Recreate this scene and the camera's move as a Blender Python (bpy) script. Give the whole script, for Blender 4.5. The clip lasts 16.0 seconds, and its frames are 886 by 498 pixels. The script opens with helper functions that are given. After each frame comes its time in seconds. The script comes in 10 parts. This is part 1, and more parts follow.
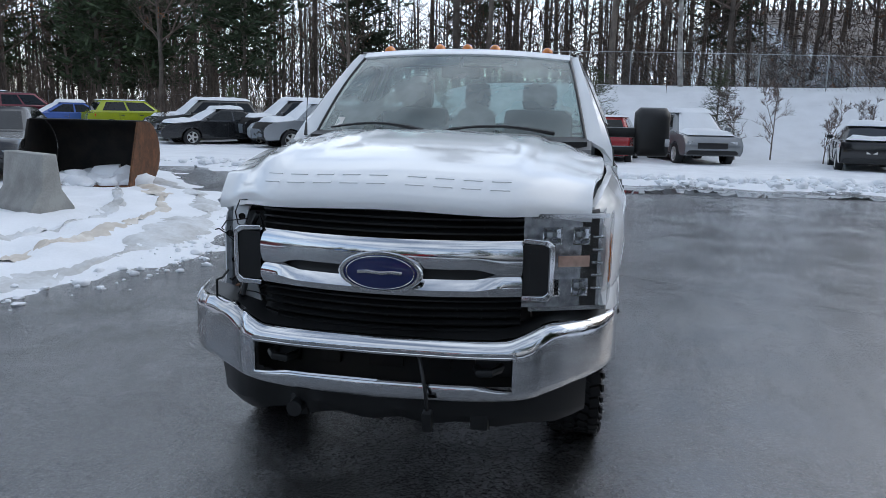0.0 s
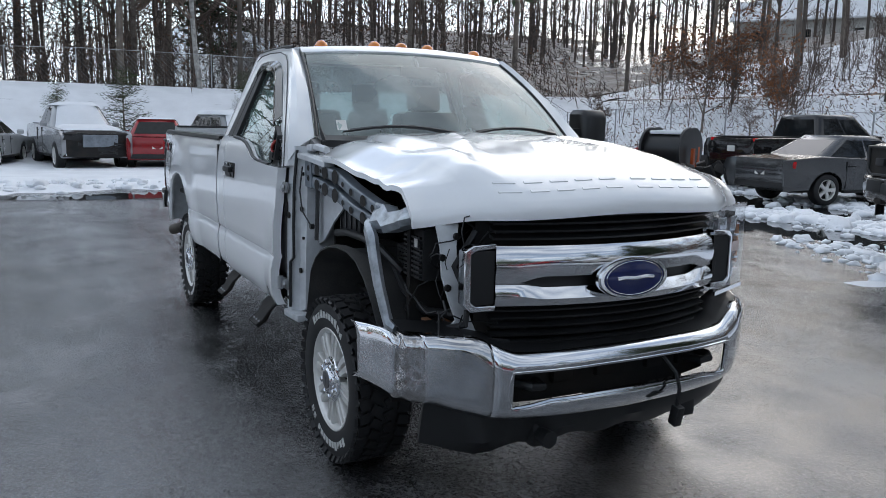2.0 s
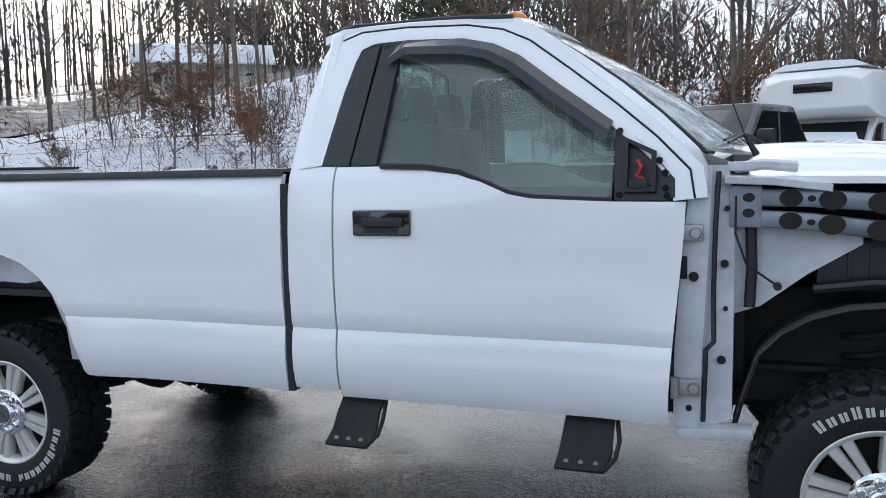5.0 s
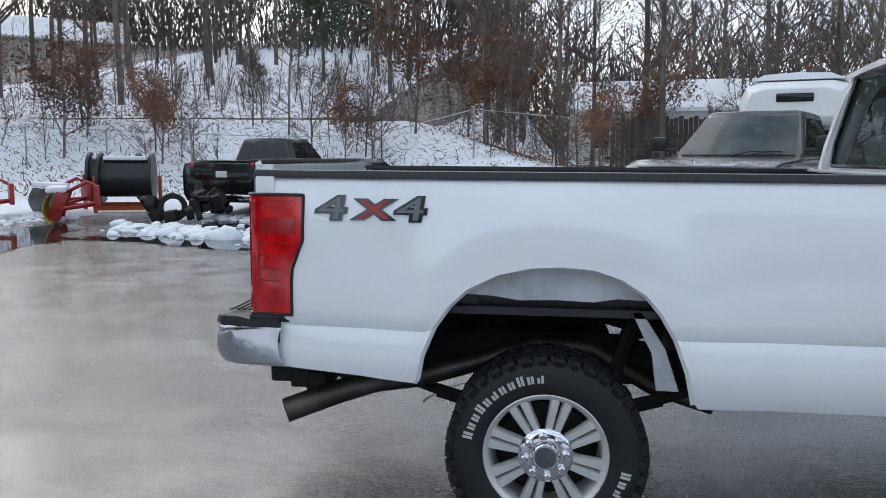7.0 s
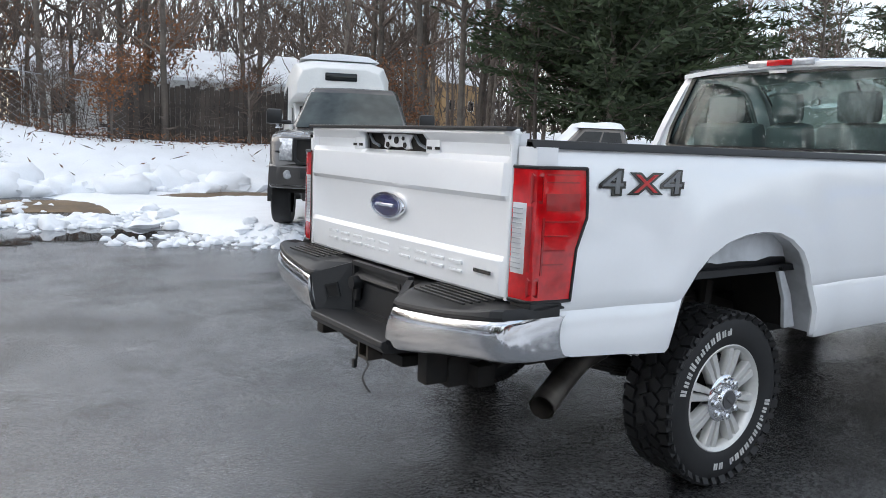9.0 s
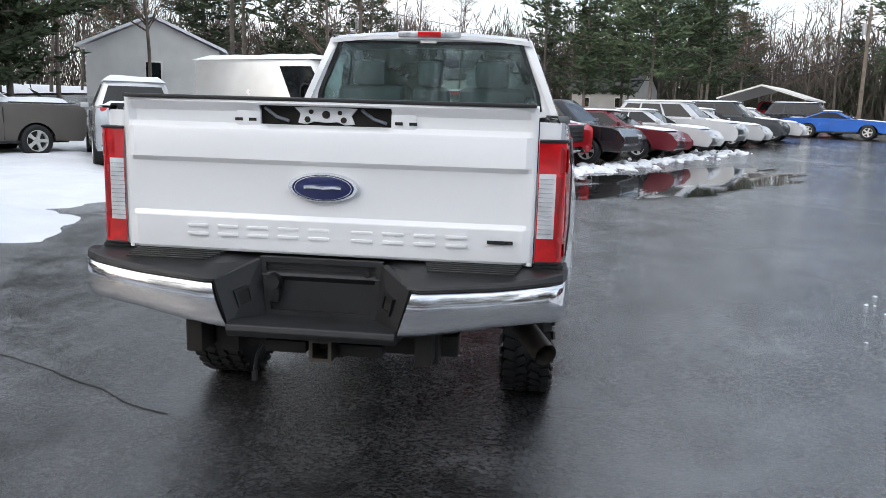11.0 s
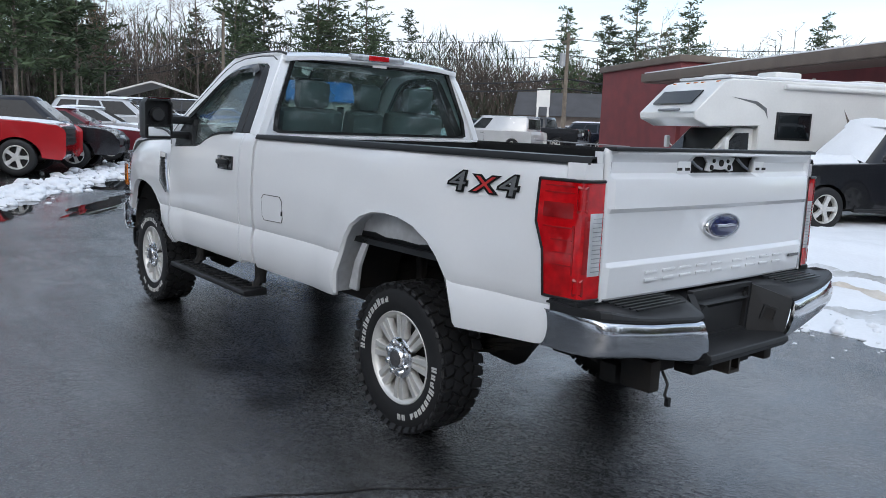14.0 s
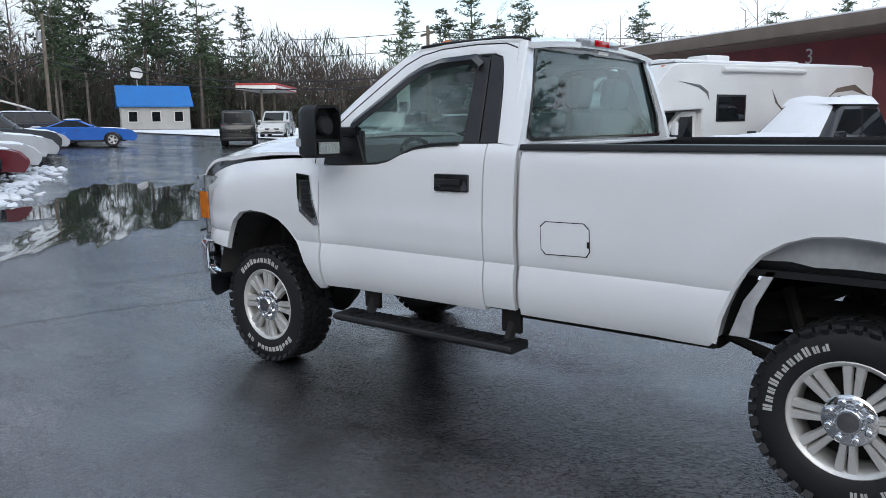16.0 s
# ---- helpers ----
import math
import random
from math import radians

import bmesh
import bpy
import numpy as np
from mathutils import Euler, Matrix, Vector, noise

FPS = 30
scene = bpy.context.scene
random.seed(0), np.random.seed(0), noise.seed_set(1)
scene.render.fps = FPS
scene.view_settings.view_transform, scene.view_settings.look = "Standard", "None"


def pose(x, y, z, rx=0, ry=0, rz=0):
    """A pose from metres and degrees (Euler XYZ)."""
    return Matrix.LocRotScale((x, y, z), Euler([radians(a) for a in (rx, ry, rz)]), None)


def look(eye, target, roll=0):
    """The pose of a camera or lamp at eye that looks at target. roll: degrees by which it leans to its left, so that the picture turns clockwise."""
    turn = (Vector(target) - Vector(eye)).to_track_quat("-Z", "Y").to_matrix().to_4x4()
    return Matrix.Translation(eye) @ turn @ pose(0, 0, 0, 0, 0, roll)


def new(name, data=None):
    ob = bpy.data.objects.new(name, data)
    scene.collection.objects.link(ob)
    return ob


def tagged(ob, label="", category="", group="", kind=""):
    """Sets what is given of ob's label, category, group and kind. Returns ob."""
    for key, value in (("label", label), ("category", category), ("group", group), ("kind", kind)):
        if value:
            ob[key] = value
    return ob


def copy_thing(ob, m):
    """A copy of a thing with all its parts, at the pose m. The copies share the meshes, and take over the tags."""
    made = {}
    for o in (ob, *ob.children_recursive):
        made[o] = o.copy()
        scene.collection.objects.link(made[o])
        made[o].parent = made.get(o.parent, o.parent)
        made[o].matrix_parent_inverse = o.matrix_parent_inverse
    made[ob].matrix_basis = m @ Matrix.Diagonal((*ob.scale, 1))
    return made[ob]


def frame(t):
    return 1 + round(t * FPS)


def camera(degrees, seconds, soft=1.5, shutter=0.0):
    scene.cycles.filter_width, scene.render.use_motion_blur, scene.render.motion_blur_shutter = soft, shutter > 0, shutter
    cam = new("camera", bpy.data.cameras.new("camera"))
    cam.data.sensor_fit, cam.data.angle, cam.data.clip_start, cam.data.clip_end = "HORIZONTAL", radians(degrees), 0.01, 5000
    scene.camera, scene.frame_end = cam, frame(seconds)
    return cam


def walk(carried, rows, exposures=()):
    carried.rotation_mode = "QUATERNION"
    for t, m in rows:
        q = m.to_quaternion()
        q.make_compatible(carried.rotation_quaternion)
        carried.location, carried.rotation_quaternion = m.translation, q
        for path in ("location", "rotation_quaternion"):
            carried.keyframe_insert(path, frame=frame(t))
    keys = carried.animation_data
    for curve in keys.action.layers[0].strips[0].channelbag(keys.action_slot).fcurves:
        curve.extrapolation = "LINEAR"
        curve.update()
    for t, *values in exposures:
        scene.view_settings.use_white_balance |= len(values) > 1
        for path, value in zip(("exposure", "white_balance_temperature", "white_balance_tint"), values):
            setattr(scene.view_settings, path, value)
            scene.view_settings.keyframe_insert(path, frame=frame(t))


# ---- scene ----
cam = camera(58.9, 16.0, 0.8)
PATH = [
    (0, (5.862, 0.791, 1.662), (3.922, 0.455, 1.313), 1.4),
    (0.5, (5.825, 0.06, 1.647), (3.854, 0.081, 1.308), 1.7),
    (1, (5.743, -0.703, 1.637), (3.802, -0.348, 1.31), 1.9),
    (1.5, (5.497, -1.429, 1.618), (3.635, -0.772, 1.299), 1.7),
    (2, (5.183, -2.145, 1.596), (3.439, -1.219, 1.281), 1.1),
    (2.5, (4.715, -2.717, 1.555), (3.126, -1.545, 1.242), 0.5),
    (3, (4.203, -3.184, 1.534), (2.806, -1.788, 1.223), -0.3),
    (3.5, (3.547, -3.478, 1.487), (2.384, -1.878, 1.187), -0.7),
    (4, (2.818, -3.617, 1.453), (1.875, -1.875, 1.181), -1.0),
    (4.5, (2.073, -3.577, 1.448), (1.291, -1.752, 1.208), -1.2),
    (5, (1.26, -3.609, 1.489), (0.615, -1.728, 1.276), -1.2),
    (5.2, (0.955, -3.577, 1.497), (0.349, -1.681, 1.299), -0.9),
    (7.3, (-2.307, -3.909, 1.543), (-2.415, -1.926, 1.303), 0.6),
    (7.5, (-2.621, -3.866, 1.527), (-2.612, -1.882, 1.277), 0.8),
    (8, (-3.43, -3.688, 1.515), (-3.089, -1.737, 1.239), 1.4),
    (8.5, (-4.099, -3.351, 1.473), (-3.362, -1.513, 1.198), 1.9),
    (9, (-4.759, -2.976, 1.468), (-3.635, -1.344, 1.198), 2.3),
    (9.5, (-5.268, -2.538, 1.464), (-3.805, -1.202, 1.191), 2.0),
    (10, (-5.699, -2.026, 1.462), (-3.991, -1.031, 1.161), 1.4),
    (12.3, (-6.081, 0.955, 1.536), (-4.226, 0.292, 1.187), 3.1),
    (12.5, (-6.002, 1.251, 1.52), (-4.188, 0.484, 1.171), 3.2),
    (13, (-5.761, 2.028, 1.554), (-4.04, 1.069, 1.211), 2.9),
    (13.5, (-5.427, 2.697, 1.575), (-3.803, 1.576, 1.252), 2.6),
    (14, (-4.958, 3.279, 1.579), (-3.438, 2.016, 1.273), 2.3),
    (14.5, (-4.42, 3.719, 1.563), (-3.005, 2.337, 1.27), 2.1),
    (15, (-3.764, 4.09, 1.565), (-2.429, 2.629, 1.275), 1.6),
    (15.5, (-3.08, 4.29, 1.574), (-1.805, 2.778, 1.277), 0.8),
    (16, (-2.394, 4.287, 1.583), (-1.17, 2.737, 1.273), -0.7),
]
walk(cam, [(t, look(e, g, r)) for t, e, g, r in PATH],
     [(0, 0.26, 6300, 10), (1.2, 0.22, 6450, 10), (2.5, 0.46, 6550, 10), (3.4, 0.56, 6500, 10), (4.5, 0.68, 6450, 10), (5.2, 0.74, 6450, 10), (7.5, 0.58, 6550, 10), (8, 0.66, 6600, 10), (9, 0.95, 6950, 11), (10.1, 1.04, 7150, 12), (12.3, 0.60, 6600, 11),
      (13, 0.52, 6500, 10), (14, 0.50, 6450, 10), (15, 0.48, 6450, 10), (16, 0.50, 6450, 10)])


# ---- world, sun and exposure ----
SUN_EL, SUN_AZ = radians(27), radians(125)
world = bpy.data.worlds.new("overcast_sky")
scene.world = world
world.use_nodes = True
wn, wl = world.node_tree.nodes, world.node_tree.links
wn.clear()
w_out = wn.new("ShaderNodeOutputWorld")
w_bg = wn.new("ShaderNodeBackground")
w_sky = wn.new("ShaderNodeTexSky")
w_sky.sky_type, w_sky.sun_disc = "NISHITA", False
w_sky.sun_elevation, w_sky.sun_rotation = SUN_EL, math.pi / 2 - SUN_AZ
w_co = wn.new("ShaderNodeTexCoord")
w_map = wn.new("ShaderNodeMapping")
w_map.inputs["Scale"].default_value = (1.6, 1.6, 7.0)
w_noi = wn.new("ShaderNodeTexNoise")
w_noi.inputs["Scale"].default_value, w_noi.inputs["Detail"].default_value = 1.3, 5.0
w_rmp = wn.new("ShaderNodeMapRange")
for k, v in (("From Min", 0.40), ("From Max", 0.60), ("To Min", 0.18), ("To Max", 1.0)):
    w_rmp.inputs[k].default_value = v
w_col = wn.new("ShaderNodeMix")
w_col.data_type = "RGBA"
w_col.inputs["B"].default_value = (5.35, 5.9, 6.6, 1)
wl.new(w_co.outputs["Generated"], w_map.inputs["Vector"])
wl.new(w_map.outputs["Vector"], w_noi.inputs["Vector"])
wl.new(w_noi.outputs["Fac"], w_rmp.inputs["Value"])
wl.new(w_rmp.outputs["Result"], w_col.inputs["Factor"])
wl.new(w_sky.outputs["Color"], w_col.inputs["A"])
# an overcast sky is brighter overhead than at the horizon
w_sep = wn.new("ShaderNodeSeparateXYZ")
w_up = wn.new("ShaderNodeMapRange")
for k, v in (("From Min", 0.0), ("From Max", 0.9), ("To Min", 1.10), ("To Max", 0.86)):
    w_up.inputs[k].default_value = v
w_mul = wn.new("ShaderNodeVectorMath")
w_mul.operation = "SCALE"
wl.new(w_co.outputs["Generated"], w_sep.inputs["Vector"])
wl.new(w_sep.outputs["Z"], w_up.inputs["Value"])
wl.new(w_col.outputs["Result"], w_mul.inputs[0])
wl.new(w_up.outputs["Result"], w_mul.inputs["Scale"])
# and the cloud is thinner on the sun's side
w_dot = wn.new("ShaderNodeVectorMath")
w_dot.operation = "DOT_PRODUCT"
w_dot.inputs[1].default_value = (math.cos(radians(175)), math.sin(radians(175)), 0)
w_side = wn.new("ShaderNodeMapRange")
for k, v in (("From Min", -1.0), ("From Max", 1.0), ("To Min", 0.76), ("To Max", 1.52)):
    w_side.inputs[k].default_value = v
w_mul2 = wn.new("ShaderNodeVectorMath")
w_mul2.operation = "SCALE"
wl.new(w_co.outputs["Generated"], w_dot.inputs[0])
wl.new(w_dot.outputs["Value"], w_side.inputs["Value"])
wl.new(w_mul.outputs["Vector"], w_mul2.inputs[0])
wl.new(w_side.outputs["Result"], w_mul2.inputs["Scale"])
wl.new(w_mul2.outputs["Vector"], w_bg.inputs["Color"])
w_bg.inputs["Strength"].default_value = 0.15
wl.new(w_bg.outputs["Background"], w_out.inputs["Surface"])

sun_data = bpy.data.lights.new("sun", "SUN")
sun_data.energy, sun_data.angle, sun_data.color = 0.65, radians(70), (1.0, 0.95, 0.88)
sun = new("sun", sun_data)
sun.matrix_world = look((math.cos(SUN_AZ) * 40, math.sin(SUN_AZ) * 40, 40 * math.tan(SUN_EL)), (0, 0, 0))


# ---- materials ----
def shader(name):
    m = bpy.data.materials.new(name)
    m.use_nodes = True
    return m, m.node_tree.nodes, m.node_tree.links, m.node_tree.nodes["Principled BSDF"]


def surface(name, base, rough=0.5, metal=0.0, var=0.12, grain=30.0, blotch=2.0, bump=0.1, coat=0.0, other=None, rvar=0.1,
            spec=0.5, random_tint=0.0, depth=0.004):
    """A surface with variation at two scales: blotches and grain, in colour, gloss and relief."""
    m, n, l, p = shader(name)
    co = n.new("ShaderNodeTexCoord")
    n1, n2 = n.new("ShaderNodeTexNoise"), n.new("ShaderNodeTexNoise")
    n1.inputs["Scale"].default_value, n1.inputs["Detail"].default_value = blotch, 6
    n2.inputs["Scale"].default_value, n2.inputs["Detail"].default_value = grain, 4
    for q in (n1, n2):
        l.new(co.outputs["Object"], q.inputs["Vector"])
    mx = n.new("ShaderNodeMix")
    mx.data_type = "RGBA"
    dark = other or tuple(c * (1 - 2.2 * var) for c in base)
    mx.inputs["A"].default_value, mx.inputs["B"].default_value = (*dark, 1), (*base, 1)
    ad = n.new("ShaderNodeMath")
    ad.operation = "MULTIPLY_ADD"
    l.new(n2.outputs["Fac"], ad.inputs[0])
    ad.inputs[1].default_value = 0.35
    l.new(n1.outputs["Fac"], ad.inputs[2])
    rm = n.new("ShaderNodeMapRange")
    rm.inputs["From Min"].default_value, rm.inputs["From Max"].default_value = 0.45, 0.85
    l.new(ad.outputs[0], rm.inputs["Value"])
    l.new(rm.outputs["Result"], mx.inputs["Factor"])
    col = mx.outputs["Result"]
    if random_tint:
        oi, hs = n.new("ShaderNodeObjectInfo"), n.new("ShaderNodeHueSaturation")
        rr = n.new("ShaderNodeMapRange")
        rr.inputs["To Min"].default_value, rr.inputs["To Max"].default_value = 1 - random_tint, 1 + random_tint
        l.new(oi.outputs["Random"], rr.inputs["Value"])
        l.new(rr.outputs["Result"], hs.inputs["Value"])
        l.new(col, hs.inputs["Color"])
        col = hs.outputs["Color"]
    l.new(col, p.inputs["Base Color"])
    rr = n.new("ShaderNodeMapRange")
    rr.inputs["To Min"].default_value, rr.inputs["To Max"].default_value = max(rough - rvar, 0.02), min(rough + rvar, 1)
    l.new(n1.outputs["Fac"], rr.inputs["Value"])
    l.new(rr.outputs["Result"], p.inputs["Roughness"])
    p.inputs["Metallic"].default_value = metal
    p.inputs["Specular IOR Level"].default_value = spec
    p.inputs["Coat Weight"].default_value, p.inputs["Coat Roughness"].default_value = coat, 0.04
    if bump:
        b = n.new("ShaderNodeBump")
        b.inputs["Strength"].default_value, b.inputs["Distance"].default_value = bump, depth
        l.new(ad.outputs[0], b.inputs["Height"])
        l.new(b.outputs["Normal"], p.inputs["Normal"])
    return m


def glass(name, tint, gloss=0.02, film=0.0, film_colour=(0.5, 0.52, 0.53)):
    """A thin pane: light passes tinted, and the surface mirrors by its angle; film: a share of dust, dew or painted
    reflection.
    """
    m, n, l, p = shader(name)
    n.remove(p)
    tr, gl, mx, fr = (n.new("ShaderNodeBsdfTransparent"), n.new("ShaderNodeBsdfGlossy"), n.new("ShaderNodeMixShader"),
                      n.new("ShaderNodeLayerWeight"))
    fr.inputs["Blend"].default_value = 0.5
    pw, ma = n.new("ShaderNodeMath"), n.new("ShaderNodeMath")
    pw.operation, ma.operation = "POWER", "MULTIPLY_ADD"
    pw.inputs[1].default_value, ma.inputs[1].default_value, ma.inputs[2].default_value = 4.5, 0.9, 0.04
    tr.inputs["Color"].default_value = (*tint, 1)
    gl.inputs["Roughness"].default_value = gloss
    l.new(fr.outputs["Facing"], pw.inputs[0])
    l.new(pw.outputs[0], ma.inputs[0])
    l.new(ma.outputs[0], mx.inputs["Fac"])
    first = tr.outputs["BSDF"]
    if film:
        df, m2, nz = n.new("ShaderNodeBsdfDiffuse"), n.new("ShaderNodeMixShader"), n.new("ShaderNodeTexNoise")
        co, mr = n.new("ShaderNodeTexCoord"), n.new("ShaderNodeMapRange")
        df.inputs["Color"].default_value = (*film_colour, 1)
        nz.inputs["Scale"].default_value, nz.inputs["Detail"].default_value = 3.0, 8
        l.new(co.outputs["Object"], nz.inputs["Vector"])
        mr.inputs["From Min"].default_value, mr.inputs["From Max"].default_value = 0.3, 0.7
        mr.inputs["To Min"].default_value, mr.inputs["To Max"].default_value = film * 0.5, film * 1.4
        l.new(nz.outputs["Fac"], mr.inputs["Value"])
        l.new(mr.outputs["Result"], m2.inputs["Fac"])
        l.new(first, m2.inputs[1])
        l.new(df.outputs["BSDF"], m2.inputs[2])
        first = m2.outputs["Shader"]
    l.new(first, mx.inputs[1])
    l.new(gl.outputs["BSDF"], mx.inputs[2])
    l.new(mx.outputs["Shader"], n["Material Output"].inputs["Surface"])
    return m


def wet_asphalt():
    m, n, l, p = shader("wet_asphalt")
    co = n.new("ShaderNodeTexCoord")

    def noi(scale, detail=5, rough=0.55, vec=None):
        q = n.new("ShaderNodeTexNoise")
        q.inputs["Scale"].default_value, q.inputs["Detail"].default_value, q.inputs["Roughness"].default_value = scale, detail, rough
        l.new(vec or co.outputs["Object"], q.inputs["Vector"])
        return q.outputs["Fac"]

    def rng(v, a, b, c, d):
        q = n.new("ShaderNodeMapRange")
        for k, x in zip(("From Min", "From Max", "To Min", "To Max"), (a, b, c, d)):
            q.inputs[k].default_value = x
        l.new(v, q.inputs["Value"])
        return q.outputs["Result"]

    big, mid, fine = noi(0.22, 6), noi(1.7, 6, 0.65), noi(75, 4, 0.75)
    vor = n.new("ShaderNodeTexVoronoi")
    vor.inputs["Scale"].default_value = 55
    l.new(co.outputs["Object"], vor.inputs["Vector"])
    mp = n.new("ShaderNodeMapping")
    mp.inputs["Rotation"].default_value, mp.inputs["Scale"].default_value = (0, 0, 0.35), (0.16, 1.1, 1)
    l.new(co.outputs["Object"], mp.inputs["Vector"])
    streak = noi(0.8, 5, 0.6, mp.outputs["Vector"])
    cr = n.new("ShaderNodeMix")
    cr.data_type = "RGBA"
    cr.inputs["A"].default_value, cr.inputs["B"].default_value = (0.014, 0.0145, 0.015, 1), (0.040, 0.041, 0.043, 1)
    l.new(rng(mid, 0.35, 0.7, 0, 1), cr.inputs["Factor"])
    # pale and dark stones in the aggregate
    vcol = n.new("ShaderNodeSeparateColor")
    l.new(vor.outputs["Color"], vcol.inputs["Color"])
    st = n.new("ShaderNodeMix")
    st.data_type, st.blend_type = "RGBA", "MULTIPLY"
    st.inputs["Factor"].default_value = 1.0
    l.new(cr.outputs["Result"], st.inputs["A"])
    gr = n.new("ShaderNodeCombineColor")
    for ch in ("Red", "Green", "Blue"):
        l.new(rng(vcol.outputs["Red"], 0.0, 1.0, 0.2, 2.0), gr.inputs[ch])
    l.new(gr.outputs["Color"], st.inputs["B"])
    # thin wandering cracks
    cv = n.new("ShaderNodeTexVoronoi")
    cv.feature = "DISTANCE_TO_EDGE"
    cv.inputs["Scale"].default_value = 0.22
    wob = n.new("ShaderNodeVectorMath")
    wob.operation = "MULTIPLY_ADD"
    wn_ = n.new("ShaderNodeTexNoise")
    wn_.inputs["Scale"].default_value, wn_.inputs["Detail"].default_value = 0.9, 6
    l.new(co.outputs["Object"], wn_.inputs["Vector"])
    l.new(wn_.outputs["Color"], wob.inputs[0])
    wob.inputs[1].default_value = (2.2, 2.2, 0)
    l.new(co.outputs["Object"], wob.inputs[2])
    l.new(wob.outputs["Vector"], cv.inputs["Vector"])
    crack = rng(cv.outputs["Distance"], 0.0015, 0.0045, 0.25, 1.0)
    gate_ = n.new("ShaderNodeMath")
    gate_.operation = "MAXIMUM"
    l.new(crack, gate_.inputs[0])
    l.new(rng(noi(0.35, 2), 0.44, 0.52, 1.0, 0.0), gate_.inputs[1])
    ck = n.new("ShaderNodeVectorMath")
    ck.operation = "SCALE"
    l.new(st.outputs["Result"], ck.inputs[0])
    l.new(gate_.outputs[0], ck.inputs["Scale"])
    l.new(ck.outputs["Vector"], p.inputs["Base Color"])
    wet = n.new("ShaderNodeMath")
    wet.operation = "ADD"
    l.new(rng(big, 0.38, 0.62, 0.14, 0.34), wet.inputs[0])
    l.new(rng(streak, 0.4, 0.65, 0.10, 0.26), wet.inputs[1])
    w2 = n.new("ShaderNodeMath")
    w2.operation = "ADD"
    l.new(wet.outputs[0], w2.inputs[0])
    l.new(rng(fine, 0.4, 0.7, 0.0, 0.1), w2.inputs[1])
    l.new(w2.outputs[0], p.inputs["Roughness"])
    p.inputs["Specular IOR Level"].default_value = 0.2
    p.inputs["Coat IOR"].default_value = 2.4
    l.new(rng(noi(70, 3, 0.7), 0.40, 0.58, 0.7, 1.0), p.inputs["Coat Weight"])
    ad = n.new("ShaderNodeMath")
    ad.operation = "MULTIPLY_ADD"
    l.new(vor.outputs["Distance"], ad.inputs[0])
    ad.inputs[1].default_value = 0.5
    l.new(fine, ad.inputs[2])
    b = n.new("ShaderNodeBump")
    l.new(rng(big, 0.4, 0.62, 0.40, 0.85), b.inputs["Strength"])
    b.inputs["Distance"].default_value = 0.012
    l.new(ad.outputs[0], b.inputs["Height"])
    l.new(b.outputs["Normal"], p.inputs["Normal"])
    # the film of water: thinner on the stones, thicker in the low streaks
    film_ = n.new("ShaderNodeMath")
    film_.operation = "ADD"
    l.new(rng(noi(0.55, 6, 0.6), 0.38, 0.64, 0.02, 0.10), film_.inputs[0])
    l.new(rng(streak, 0.38, 0.65, 0.02, 0.10), film_.inputs[1])
    l.new(film_.outputs[0], p.inputs["Coat Roughness"])
    b2 = n.new("ShaderNodeBump")
    l.new(rng(mid, 0.4, 0.65, 0.30, 0.85), b2.inputs["Strength"])
    b2.inputs["Distance"].default_value = 0.007
    l.new(ad.outputs[0], b2.inputs["Height"])
    l.new(b2.outputs["Normal"], p.inputs["Coat Normal"])
    return m


